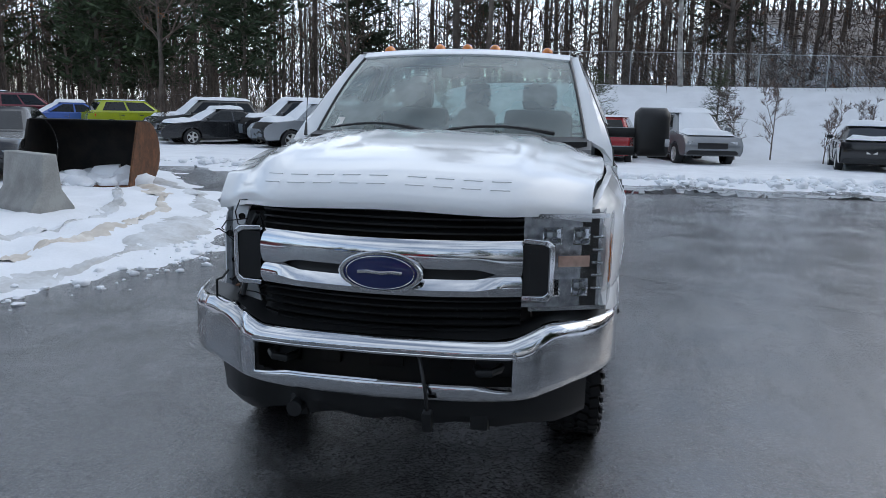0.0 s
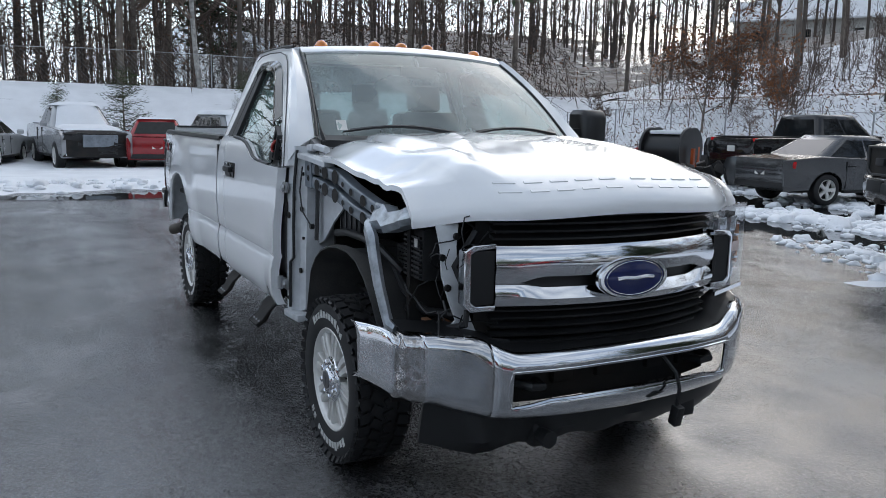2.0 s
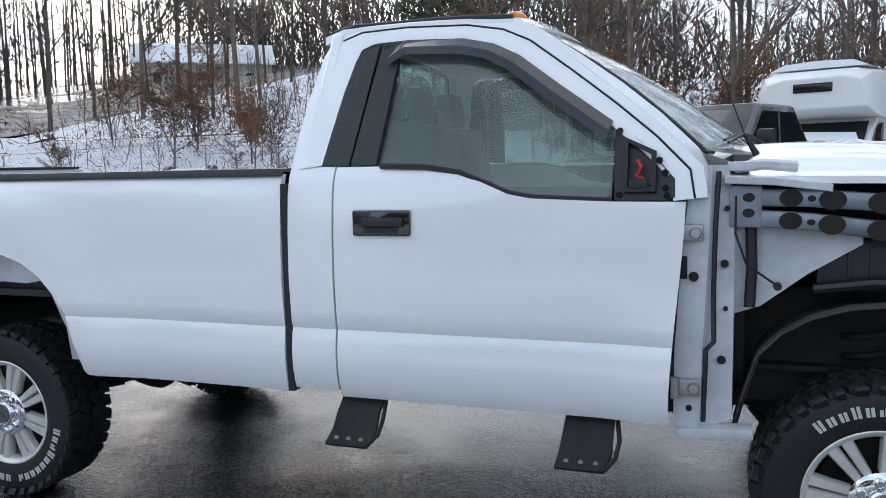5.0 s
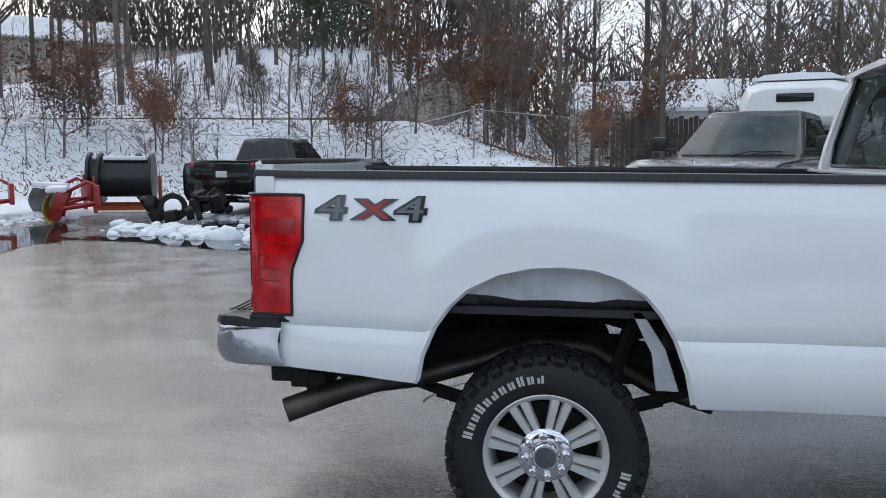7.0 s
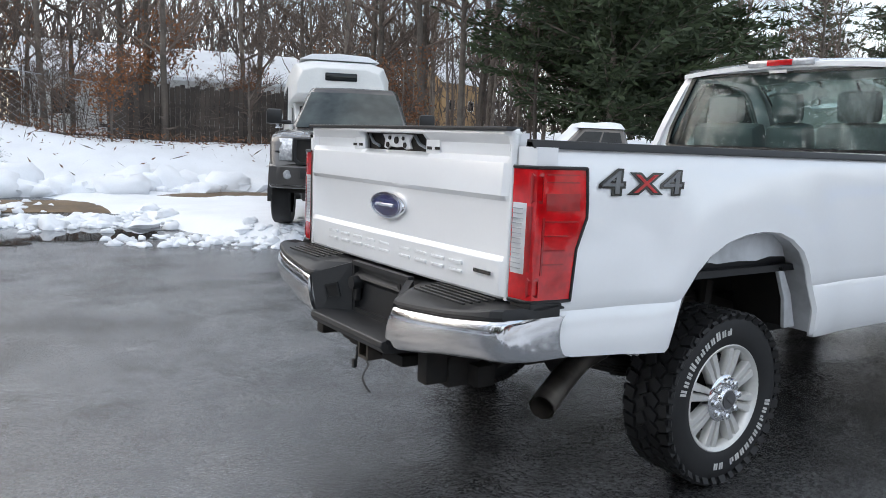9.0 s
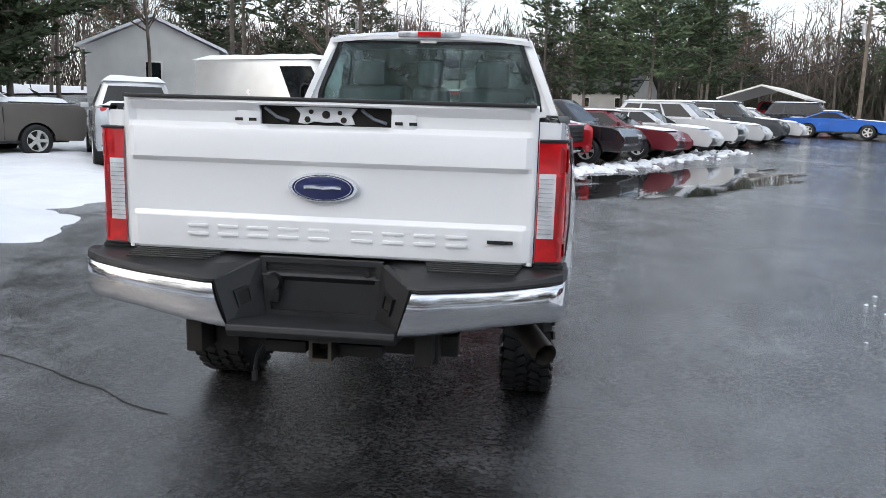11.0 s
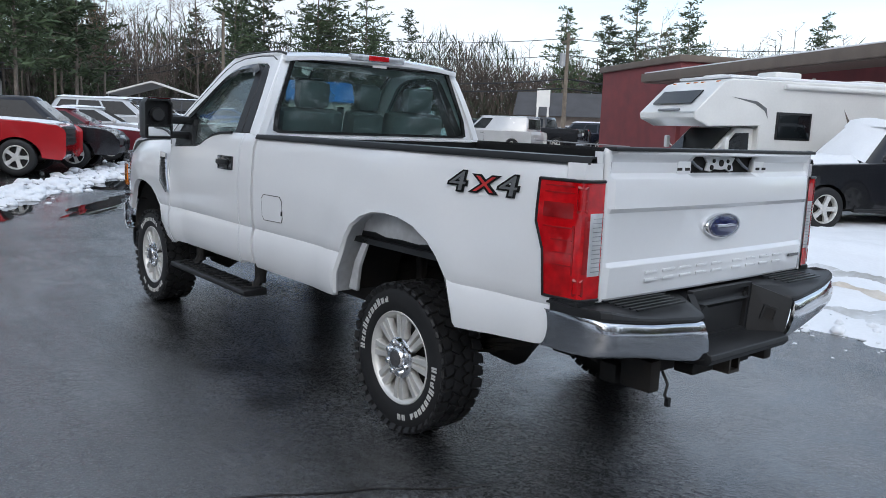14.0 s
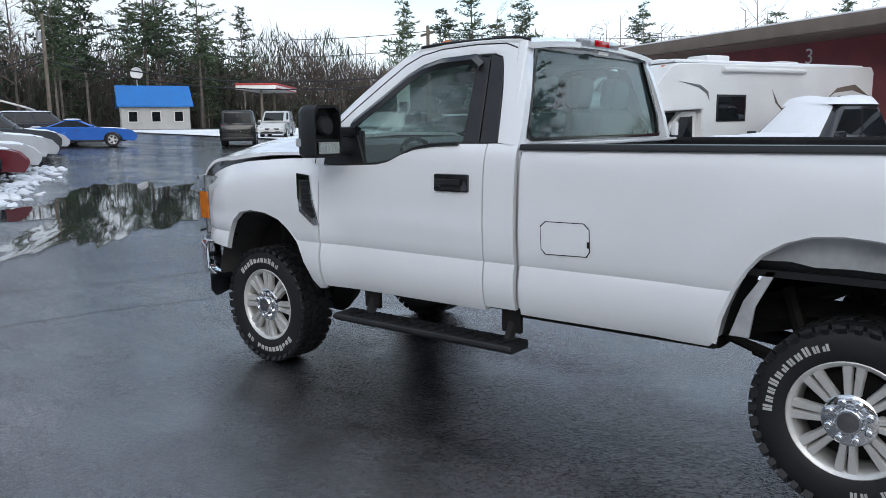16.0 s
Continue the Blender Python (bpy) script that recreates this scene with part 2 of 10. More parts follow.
M = {
    "asphalt": wet_asphalt(),
    "water": surface("standing_water", (0.02, 0.022, 0.022), 0.03, 0, 0.1, 8, 0.8, 0.02, rvar=0.02, depth=0.001),
    "snow": surface("old_snow", (0.84, 0.86, 0.89), 0.75, 0, 0.05, 26, 1.2, 0.55, rvar=0.1, depth=0.02),
    "slush": surface("dirty_slush", (0.66, 0.68, 0.70), 0.45, 0, 0.2, 14, 1.5, 0.6, other=(0.36, 0.35, 0.33), depth=0.02),
    "slush_tan": surface("muddy_slush", (0.72, 0.68, 0.62), 0.5, 0, 0.2, 9, 2.5, 0.6, other=(0.48, 0.41, 0.33), depth=0.02),
    "mud": surface("wet_earth", (0.19, 0.13, 0.075), 0.7, 0, 0.25, 12, 1.5, 0.5, depth=0.02),
    "patchy_snow": surface("patchy_snow", (0.42, 0.40, 0.38), 0.85, 0, 0.3, 9, 0.7, 0.6, other=(0.11, 0.075, 0.05), depth=0.04),
    "white": surface("white_paint", (0.84, 0.85, 0.86), 0.2, 0, 0.012, 60, 1.5, 0.006, coat=0.9, rvar=0.05, depth=0.001),
    "white_old": surface("white_gelcoat", (0.76, 0.76, 0.74), 0.35, 0, 0.05, 20, 1.0, 0.02, coat=0.2),
    "primer": surface("inner_body_paint", (0.62, 0.64, 0.66), 0.42, 0, 0.14, 22, 4, 0.1, other=(0.40, 0.41, 0.42)),
    "bare_metal": surface("scraped_metal", (0.56, 0.60, 0.64), 0.36, 0.35, 0.25, 45, 16, 0.35, other=(0.24, 0.26, 0.28)),
    "scraped_chrome": surface("scraped_chrome", (0.64, 0.64, 0.65), 0.14, 1, 0.25, 70, 36, 0.4, other=(0.24, 0.22, 0.20), rvar=0.10),
    "rail_metal": surface("grey_coated_steel", (0.27, 0.30, 0.335), 0.40, 0.3, 0.18, 25, 6, 0.2, other=(0.15, 0.17, 0.19)),
    "chrome": surface("chrome", (0.74, 0.75, 0.77), 0.09, 1, 0.05, 40, 3, 0.02, rvar=0.04, depth=0.001),
    "chrome_scuffed": surface("scuffed_chrome", (0.66, 0.67, 0.69), 0.10, 1, 0.25, 9, 2.5, 0.12, other=(0.40, 0.39, 0.38), rvar=0.06),
    "satin": surface("satin_chrome", (0.62, 0.63, 0.65), 0.11, 1, 0.08, 30, 3, 0.03, rvar=0.05, depth=0.001),
    "red_dark": surface("dark_red_lens", (0.40, 0.003, 0.005), 0.25, 0, 0.2, 30, 9, 0.1, coat=0.5),
    "rim": surface("machined_alloy", (0.74, 0.73, 0.70), 0.34, 0.45, 0.08, 50, 6, 0.05, rvar=0.08, depth=0.001),
    "rim_dark": surface("cast_alloy", (0.16, 0.16, 0.165), 0.5, 0.6, 0.15, 40, 6, 0.1),
    "rubber": surface("tyre_rubber", (0.013, 0.013, 0.014), 0.62, 0, 0.25, 60, 6, 0.2, depth=0.002),
    "plastic": surface("black_plastic", (0.012, 0.0125, 0.0135), 0.42, 0, 0.2, 90, 4, 0.12, depth=0.001),
    "plastic_grey": surface("weathered_black_plastic", (0.020, 0.0205, 0.022), 0.5, 0, 0.25, 60, 5, 0.2, depth=0.001),
    "gloss_black": surface("gloss_black", (0.015, 0.016, 0.017), 0.12, 0, 0.1, 40, 3, 0.01, coat=0.4),
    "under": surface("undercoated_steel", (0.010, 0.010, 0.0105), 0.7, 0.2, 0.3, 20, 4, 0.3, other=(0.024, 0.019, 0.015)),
    "exhaust": surface("stained_steel", (0.13, 0.115, 0.10), 0.5, 0.8, 0.3, 18, 5, 0.2, other=(0.05, 0.042, 0.036)),
    "liner": surface("felt_liner", (0.035, 0.035, 0.036), 0.9, 0, 0.25, 120, 5, 0.4, other=(0.075, 0.072, 0.068)),
    "cloth": surface("grey_seat_cloth", (0.23, 0.235, 0.24), 0.85, 0, 0.15, 160, 4, 0.3, depth=0.002),
    "trim_in": surface("grey_cabin_trim", (0.20, 0.20, 0.20), 0.6, 0, 0.1, 60, 4, 0.1),
    "headliner": surface("pale_headliner", (0.60, 0.60, 0.58), 0.9, 0, 0.06, 90, 3, 0.1),
    "red_lens": surface("red_lens", (0.66, 0.004, 0.009), 0.08, 0, 0.35, 40, 14, 0.03, coat=0.5, spec=0.4, depth=0.002, other=(0.34, 0.002, 0.004)),
    "clear_lens": surface("clear_lens", (0.62, 0.64, 0.66), 0.08, 0.35, 0.3, 55, 14, 0.25, coat=0.9, other=(0.25, 0.26, 0.28)),
    "lamp_bowl": surface("faceted_reflector", (0.78, 0.79, 0.81), 0.16, 0.7, 0.3, 40, 26, 0.5, other=(0.36, 0.37, 0.39), rvar=0.08, depth=0.01),
    "reverse_lens": surface("reverse_lens", (0.78, 0.79, 0.80), 0.12, 0.2, 0.1, 60, 14, 0.1, coat=0.6, other=(0.55, 0.56, 0.58)),
    "amber": surface("amber_lens", (0.72, 0.20, 0.015), 0.15, 0, 0.15, 60, 20, 0.15, coat=0.7),
    "badge_blue": surface("blue_enamel", (0.012, 0.02, 0.10), 0.18, 0, 0.06, 40, 5, 0.01, coat=0.8),
    "decal_grey": surface("silver_decal", (0.17, 0.175, 0.18), 0.35, 0.3, 0.05, 60, 5, 0.0),
    "decal_red": surface("red_decal", (0.52, 0.03, 0.03), 0.35, 0, 0.1, 60, 5, 0.0),
    "letter": surface("white_rubber", (0.62, 0.62, 0.60), 0.7, 0, 0.12, 80, 12, 0.05),
    "rust": surface("rust", (0.17, 0.075, 0.035), 0.8, 0.1, 0.3, 25, 5, 0.3),
    "wire_red": surface("red_plastic", (0.45, 0.03, 0.025), 0.4, 0, 0.1, 40, 5, 0.0),
    # the door glass's pale film stands in for mirrored snow and sky
    "glass_cab": glass("cab_glass", (0.68, 0.78, 0.76), 0.01, 0.09),
    "glass_ws": glass("windscreen_glass", (0.80, 0.90, 0.87), 0.03, 0.28, (0.72, 0.80, 0.77)),
    "glass_rear": glass("rear_glass", (0.66, 0.76, 0.75), 0.01, 0.02),
    "glass_lamp": glass("lamp_glass", (0.93, 0.94, 0.95), 0.02, 0.03),
    "mirror": surface("mirror_glass", (0.85, 0.87, 0.88), 0.02, 1, 0.02, 10, 2, 0.0, rvar=0.01),
    "car_glass": surface("dark_car_glass", (0.012, 0.015, 0.017), 0.04, 0, 0.2, 8, 2, 0.0, rvar=0.02, spec=0.35),
    "concrete": surface("concrete", (0.36, 0.36, 0.34), 0.85, 0, 0.18, 40, 3, 0.3),
    "bark": surface("bark", (0.18, 0.15, 0.125), 0.95, 0, 0.25, 18, 2, 0.6, other=(0.075, 0.062, 0.053), random_tint=0.35, depth=0.02),
    "bark_pale": surface("birch_bark", (0.52, 0.50, 0.46), 0.85, 0, 0.2, 14, 3, 0.3, other=(0.16, 0.15, 0.14)),
    "pine": surface("pine_needles", (0.062, 0.092, 0.042), 0.75, 0, 0.3, 9, 1.2, 0.3, other=(0.030, 0.046, 0.024), random_tint=0.3),
    "pine_mid": surface("white_pine_needles", (0.062, 0.092, 0.036), 0.75, 0, 0.3, 9, 1.2, 0.3, other=(0.026, 0.042, 0.020), random_tint=0.2),
    "pine_light": surface("young_pine_needles", (0.085, 0.115, 0.04), 0.75, 0, 0.3, 9, 1.2, 0.3, other=(0.03, 0.05, 0.02), random_tint=0.25),
    "leaf_brown": surface("dry_oak_leaves", (0.26, 0.105, 0.04), 0.8, 0, 0.3, 9, 2, 0.2, other=(0.13, 0.055, 0.025), random_tint=0.3),
    "twig_far": surface("distant_twigs", (0.10, 0.078, 0.066), 0.95, 0, 0.3, 3, 0.3, 0.0, other=(0.055, 0.046, 0.042)),
    "twig": surface("bare_twigs", (0.17, 0.128, 0.105), 0.95, 0, 0.25, 8, 1, 0.1, random_tint=0.3),
    "galv": surface("galvanised_steel", (0.42, 0.43, 0.44), 0.45, 0.7, 0.12, 20, 4, 0.1),
    "wood_pole": surface("weathered_pole", (0.20, 0.165, 0.13), 0.9, 0, 0.2, 30, 2, 0.4),
    "wood_dark": surface("dark_fence_boards", (0.075, 0.06, 0.05), 0.9, 0, 0.25, 25, 2, 0.3, random_tint=0.25),
    "brick_red": surface("red_masonry_paint", (0.235, 0.060, 0.062), 0.75, 0, 0.1, 25, 1.5, 0.25, other=(0.17, 0.046, 0.05)),
    "siding": surface("pale_siding", (0.50, 0.49, 0.46), 0.7, 0, 0.08, 20, 1.0, 0.1),
    "siding_tan": surface("tan_siding", (0.40, 0.25, 0.12), 0.7, 0, 0.1, 20, 1.0, 0.1),
    "siding_white": surface("white_siding", (0.66, 0.66, 0.64), 0.7, 0, 0.06, 20, 1.0, 0.1),
    "roof_blue": surface("blue_metal_roof", (0.018, 0.17, 0.50), 0.4, 0.1, 0.06, 20, 1.0, 0.05),
    "roof_dark": surface("dark_roof", (0.07, 0.07, 0.075), 0.85, 0, 0.15, 20, 1.0, 0.2),
    "brown_trim": surface("brown_fascia", (0.17, 0.135, 0.11), 0.6, 0, 0.12, 20, 1.5, 0.1),
    "sign_red": surface("red_sign", (0.42, 0.035, 0.03), 0.5, 0, 0.1, 20, 1.0, 0.0),
    "sign_white": surface("white_sign", (0.72, 0.70, 0.66), 0.5, 0, 0.06, 20, 1.0, 0.0),
    "orange": surface("orange_paint", (0.55, 0.10, 0.02), 0.5, 0, 0.15, 20, 3, 0.1),
    "plow_red": surface("red_plow_paint", (0.42, 0.025, 0.02), 0.4, 0, 0.2, 20, 3, 0.1),
    "plow_yellow": surface("yellow_plow_paint", (0.60, 0.42, 0.02), 0.4, 0, 0.2, 20, 3, 0.1),
}
CAR = {}


def car_paint(colour):
    if colour not in CAR:
        CAR[colour] = surface("car_paint", colour, 0.25, 0.25, 0.05, 60, 2, 0.01, coat=0.7, rvar=0.06)
    return CAR[colour]


# ---- geometry helpers ----
class Geo:
    """Collects the faces of one mesh."""

    def __init__(self):
        self.v, self.f = [], []

    def add(self, vs, fs):
        o = len(self.v)
        self.v += [tuple(p) for p in vs]
        self.f += [tuple(i + o for i in q) for q in fs]
        return self

    def box(self, c, s, rot=None, bev=0.0):
        hx, hy, hz = s[0] / 2, s[1] / 2, s[2] / 2
        r = rot.to_3x3() if rot is not None else None
        if bev <= 0:
            vs = [Vector((x, y, z)) for x in (-hx, hx) for y in (-hy, hy) for z in (-hz, hz)]
            fs = [(0, 1, 3, 2), (4, 6, 7, 5), (0, 4, 5, 1), (2, 3, 7, 6), (0, 2, 6, 4), (1, 5, 7, 3)]
        else:
            b = min(bev, hx * 0.9, hy * 0.9, hz * 0.9)
            bm = bmesh.new()
            bmesh.ops.create_cube(bm, size=1)
            bmesh.ops.scale(bm, vec=(s[0], s[1], s[2]), verts=bm.verts)
            bmesh.ops.bevel(bm, geom=bm.edges[:], offset=b, segments=2, profile=0.6, affect="EDGES")
            bm.verts.index_update()
            vs, fs = [v.co.copy() for v in bm.verts], [[v.index for v in q.verts] for q in bm.faces]
            bm.free()
        if r is not None:
            vs = [r @ p for p in vs]
        return self.add([p + Vector(c) for p in vs], fs)

    def grid(self, rows, wrap=False):
        n, m = len(rows), len(rows[0])
        vs = [p for r in rows for p in r]
        fs = []
        for i in range(n - 1):
            for j in range(m if wrap else m - 1):
                k = (j + 1) % m
                fs.append((i * m + j, i * m + k, (i + 1) * m + k, (i + 1) * m + j))
        return self.add(vs, fs)

    def loft(self, rings, caps=True):
        """Closed rings, joined; the ends closed."""
        self.grid(rings, True)
        if caps:
            m = len(rings[0])
            self.add(rings[0], [tuple(range(m))[::-1]])
            self.add(rings[-1], [tuple(range(m))])
        return self

    def tube(self, pts, r, n=8, caps=True, squash=1.0):
        pts = [Vector(p) for p in pts]
        rs = r if isinstance(r, (list, tuple)) else [r] * len(pts)
        rings, last = [], None
        for i, p in enumerate(pts):
            d = (pts[min(i + 1, len(pts) - 1)] - pts[max(i - 1, 0)]).normalized()
            a = last if last is not None else (Vector((0, 0, 1)) if abs(d.z) < 0.9 else Vector((1, 0, 0)))
            a = (a - d * a.dot(d)).normalized()
            last = a
            b = d.cross(a)
            rings.append([p + (a * math.cos(t) + b * math.sin(t) * squash) * rs[i] for t in (2 * math.pi * k / n for k in range(n))])
        return self.loft(rings, caps)

    def lathe(self, prof, n=32, c=(0, 0, 0), axis="y", side=1):
        """prof: (radius, offset along the axis) pairs."""
        rings = []
        for rad, off in prof:
            ring = []
            for k in range(n):
                t = 2 * math.pi * k / n * side
                u, w = rad * math.cos(t), rad * math.sin(t)
                q = {"y": (u, off, w), "x": (off, u, w), "z": (u, w, off)}[axis]
                ring.append((c[0] + q[0], c[1] + q[1], c[2] + q[2]))
            rings.append(ring)
        return self.grid(rings, True)

    def prism(self, outline, off):
        """A flat outline with the thickness off."""
        o = Vector(off)
        n = len(outline)
        a = [Vector(p) for p in outline]
        self.add(a + [p + o for p in a], [tuple(range(n)), tuple(range(2 * n - 1, n - 1, -1))] +
                 [(i, i + n, (i + 1) % n + n, (i + 1) % n) for i in range(n)])
        return self

    def ring(self, outer, inner, off):
        """A band between two outlines of equal length, with the thickness off."""
        o, n = Vector(off), len(outer)
        a, b = [Vector(p) for p in outer], [Vector(p) for p in inner]
        fs = []
        for i in range(n):
            j = (i + 1) % n
            fs += [(i, j, n + j, n + i), (2 * n + i, 3 * n + i, 3 * n + j, 2 * n + j), (i, 2 * n + i, 2 * n + j, j),
                   (n + i, n + j, 3 * n + j, 3 * n + i)]
        return self.add(a + b + [p + o for p in a] + [p + o for p in b], fs)

    def sheet(self, rows, off):
        """An open grid with a thickness; off: a vector or a function of the point."""
        n, m = len(rows), len(rows[0])
        a = [Vector(p) for r in rows for p in r]
        b = [p + (off(p) if callable(off) else Vector(off)) for p in a]
        fs, k = [], n * m
        for i in range(n - 1):
            for j in range(m - 1):
                q = (i * m + j, i * m + j + 1, (i + 1) * m + j + 1, (i + 1) * m + j)
                fs += [q, tuple(x + k for x in reversed(q))]
        edge = [(0, j) for j in range(m)] + [(i, m - 1) for i in range(1, n)] + [(n - 1, j) for j in range(m - 2, -1, -1)] + [
            (i, 0) for i in range(n - 2, 0, -1)]
        for e, g in zip(edge, edge[1:] + edge[:1]):
            p, q = e[0] * m + e[1], g[0] * m + g[1]
            fs.append((q, p, p + k, q + k))
        return self.add(a + b, fs)

    def mirrored(self):
        g = Geo()
        g.v = [(x, -y, z) for x, y, z in self.v]
        g.f = [tuple(reversed(q)) for q in self.f]
        return g

    def moved(self, m):
        g = Geo()
        g.v = [tuple(m @ Vector(p)) for p in self.v]
        g.f = list(self.f)
        return g

    def mesh(self, name, material, angle=38):
        me = bpy.data.meshes.new(name)
        me.from_pydata(self.v, [], self.f)
        me.polygons.foreach_set("use_smooth", [True] * len(me.polygons))
        me.set_sharp_from_angle(angle=radians(angle))
        if material:
            me.materials.append(material)
        return me


def recalc(me):
    bm = bmesh.new()
    bm.from_mesh(me)
    bmesh.ops.remove_doubles(bm, verts=bm.verts, dist=1e-5)
    bmesh.ops.recalc_face_normals(bm, faces=bm.faces)
    bm.to_mesh(me)
    bm.free()


def thing(name, m=None, label="", category="", group="", kind=""):
    ob = new(name)
    ob.empty_display_size = 0.2
    if m is not None:
        ob.matrix_world = m
    return tagged(ob, label, category, group, kind)


def part(name, geo, material, parent, label="", bevel=0.0, angle=38, fix=True):
    me = geo.mesh(name, material, angle)
    if fix and len(me.vertices) < 40000:
        recalc(me)
        me.set_sharp_from_angle(angle=radians(angle))
    ob = new(name, me)
    ob.parent = parent
    if bevel:
        b = ob.modifiers.new("edge", "BEVEL")
        b.width, b.segments, b.limit_method, b.angle_limit = bevel, 2, "ANGLE", radians(40)
    return tagged(ob, label)


def pieces(name, geo, material, parent, label="", angle=38):
    """Each separate lump of geo as a part of its own."""
    root = list(range(len(geo.v)))

    def find(i):
        while root[i] != i:
            root[i] = root[root[i]]
            i = root[i]
        return i
    where = {}
    for i, p in enumerate(geo.v):
        k = tuple(round(q, 5) for q in p)
        root[find(i)] = find(where.setdefault(k, i))
    for q in geo.f:
        for i in q[1:]:
            root[find(i)] = find(q[0])
    groups = {}
    for q in geo.f:
        groups.setdefault(find(q[0]), []).append(q)
    out = []
    for fs in groups.values():
        used = sorted({i for q in fs for i in q})
        idx = {o: k for k, o in enumerate(used)}
        g = Geo()
        g.v, g.f = [geo.v[i] for i in used], [tuple(idx[i] for i in q) for q in fs]
        out.append(part(name, g, material, parent, label, angle=angle))
    return out


def solid(name, geo, material, label, category, group="", kind="", angle=38, fix=True):
    """A thing that is one mesh."""
    me = geo.mesh(name, material, angle)
    if fix and len(me.vertices) < 40000:
        recalc(me)
        me.set_sharp_from_angle(angle=radians(angle))
    return tagged(new(name, me), label, category, group, kind)


def lerp(a, b, t):
    return a + (b - a) * t


def interp(x, table):
    if x <= table[0][0]:
        return table[0][1]
    for (a, p), (b, q) in zip(table, table[1:]):
        if x <= b:
            return p + (q - p) * (x - a) / (b - a)
    return table[-1][1]


def steps(a, b, n):
    return [a + (b - a) * i / n for i in range(n + 1)]


def smooth(a, b, x):
    t = min(max((x - a) / (b - a), 0), 1)
    return t * t * (3 - 2 * t)

# ---- ground ----
def land(x, y):
    """Height of the ground."""
    h = 0.030 * (max(x - 7, 0) ** 2 / (max(x - 7, 0) + 6)) + 0.012 * max(y - 9, 0) * smooth(9, 14, y)
    h *= smooth(140, 60, max(x, 0)) if x > 60 else 1
    hi = smooth(0, -9, x)
    d = max(-24.6 - x, (y - lerp(16.0, 19.5, hi)) if y > 0 else -99)
    if d > -2:
        amp = lerp(0.9, 2.95, hi) * lerp(0.12, 1.0, smooth(-15, -3, y))
        h += amp * smooth(-0.5, lerp(2.5, 8.5, hi), d) + (0.19 * max(d - 9, 0) * hi * smooth(90, 60, d) if y > 12 else 0.02 * max(min(d, 60) - 9, 0) * hi)
    return h


def snow_cover(x, y):
    """Depth of the snow, under 0 where the asphalt is bare."""
    n = noise.fractal(Vector((x * 0.55, y * 0.55, 3.1)), 1.0, 2.0, 4) * 0.9
    n2 = noise.fractal(Vector((x * 2.3, y * 2.3, 7.7)), 1.0, 2.0, 3)
    e = -9.0
    e = max(e, -13.4 - x + n * 1.2 if y > -40 else -9)                       # bank behind the truck
    # driver's side: snow at the parked grey pickup and along the rear
    near = interp(x, [(-14, 15.6), (-4, 15.2), (-2.2, 13.5), (-1.5, 9.5), (-0.9, 7.2), (0.0, 5.6), (1.7, 4.9), (4.5, 5.6), (8, 6.5), (12, 9.5), (20, 12), (30, 18)])
    e = max(e, (y - near) * 0.9 + n * 0.6 if x > -14 else -9)
    # passenger side: plowed bank with the loader bucket and the camper
    edge = interp(x, [(-16, -12.0), (-9, -6.6), (-6, -4.0), (-3.2, -3.1), (-1.3, -2.95), (0.6, -3.7), (3.3, -5.7), (4.6, -8.8), (7.0, -10.5), (9.0, -12.5), (30, -30), (60, -60)])
    if x > -16 and y < 0:
        e = max(e, edge - y - 0.35 + n * 0.5)
    return e, n, n2


def snow_h(x, y):
    e, n, n2 = snow_cover(x, y)
    heap = 0.2 * math.exp(-((x - 0.9) / 2.3) ** 2 - ((y - 8.1) / 2.6) ** 2) * smooth(-0.2, 1.2, e)
    # trodden and plowed lumps on the passenger's side
    if y < -3.5 and -9 < x < 9:
        k = smooth(0.2, 1.4, e) * smooth(-9, -6, x) * smooth(-12.5, -10, y)
        heap += k * (0.30 * math.exp(-((x - 0.6) / 2.0) ** 2 - ((y + 6.7) / 1.1) ** 2) + 0.07 * n + 0.05 * n2)
    return min(max(e * 0.11, -0.12), 0.10) + 0.025 * n2 + 0.02 * n + heap


g = Geo()
R = [-420, -300, -220, -160, -120, -95, -78, -66, -56, -48, -42, -37] + [q for q in steps(-34, 34, 68)] + [37, 42, 48, 56, 66, 78, 95, 120, 160, 220, 300, 420]
g.grid([[(x, y, land(x, y)) for y in R] for x in R])
solid("ground", g, M["asphalt"], "wet dark asphalt lot with cracks and puddles", "ground", kind="structure", angle=180, fix=False)


def snow_sheet(name, x0, x1, y0, y1, step, label, mat_, skip=None):
    nx, ny = int((x1 - x0) / step) + 1, int((y1 - y0) / step) + 1
    h = np.zeros((nx, ny))
    vs = []
    for a in range(nx):
        for b in range(ny):
            x, y = x0 + a * step, y0 + b * step
            h[a, b] = snow_h(x, y)
            vs.append((x, y, land(x, y) + h[a, b]))
    fs = []
    for a in range(nx - 1):
        for b in range(ny - 1):
            if max(h[a, b], h[a + 1, b], h[a, b + 1], h[a + 1, b + 1]) > -0.02:
                fs.append((a * ny + b, (a + 1) * ny + b, (a + 1) * ny + b + 1, a * ny + b + 1))
    g = Geo()
    used = sorted({i for q in fs for i in q})
    idx = {o: k for k, o in enumerate(used)}
    g.v, g.f = [vs[i] for i in used], [tuple(idx[i] for i in q) for q in fs]
    return solid(name, g, mat_, label, "snow", kind="stuff", angle=180, fix=False)


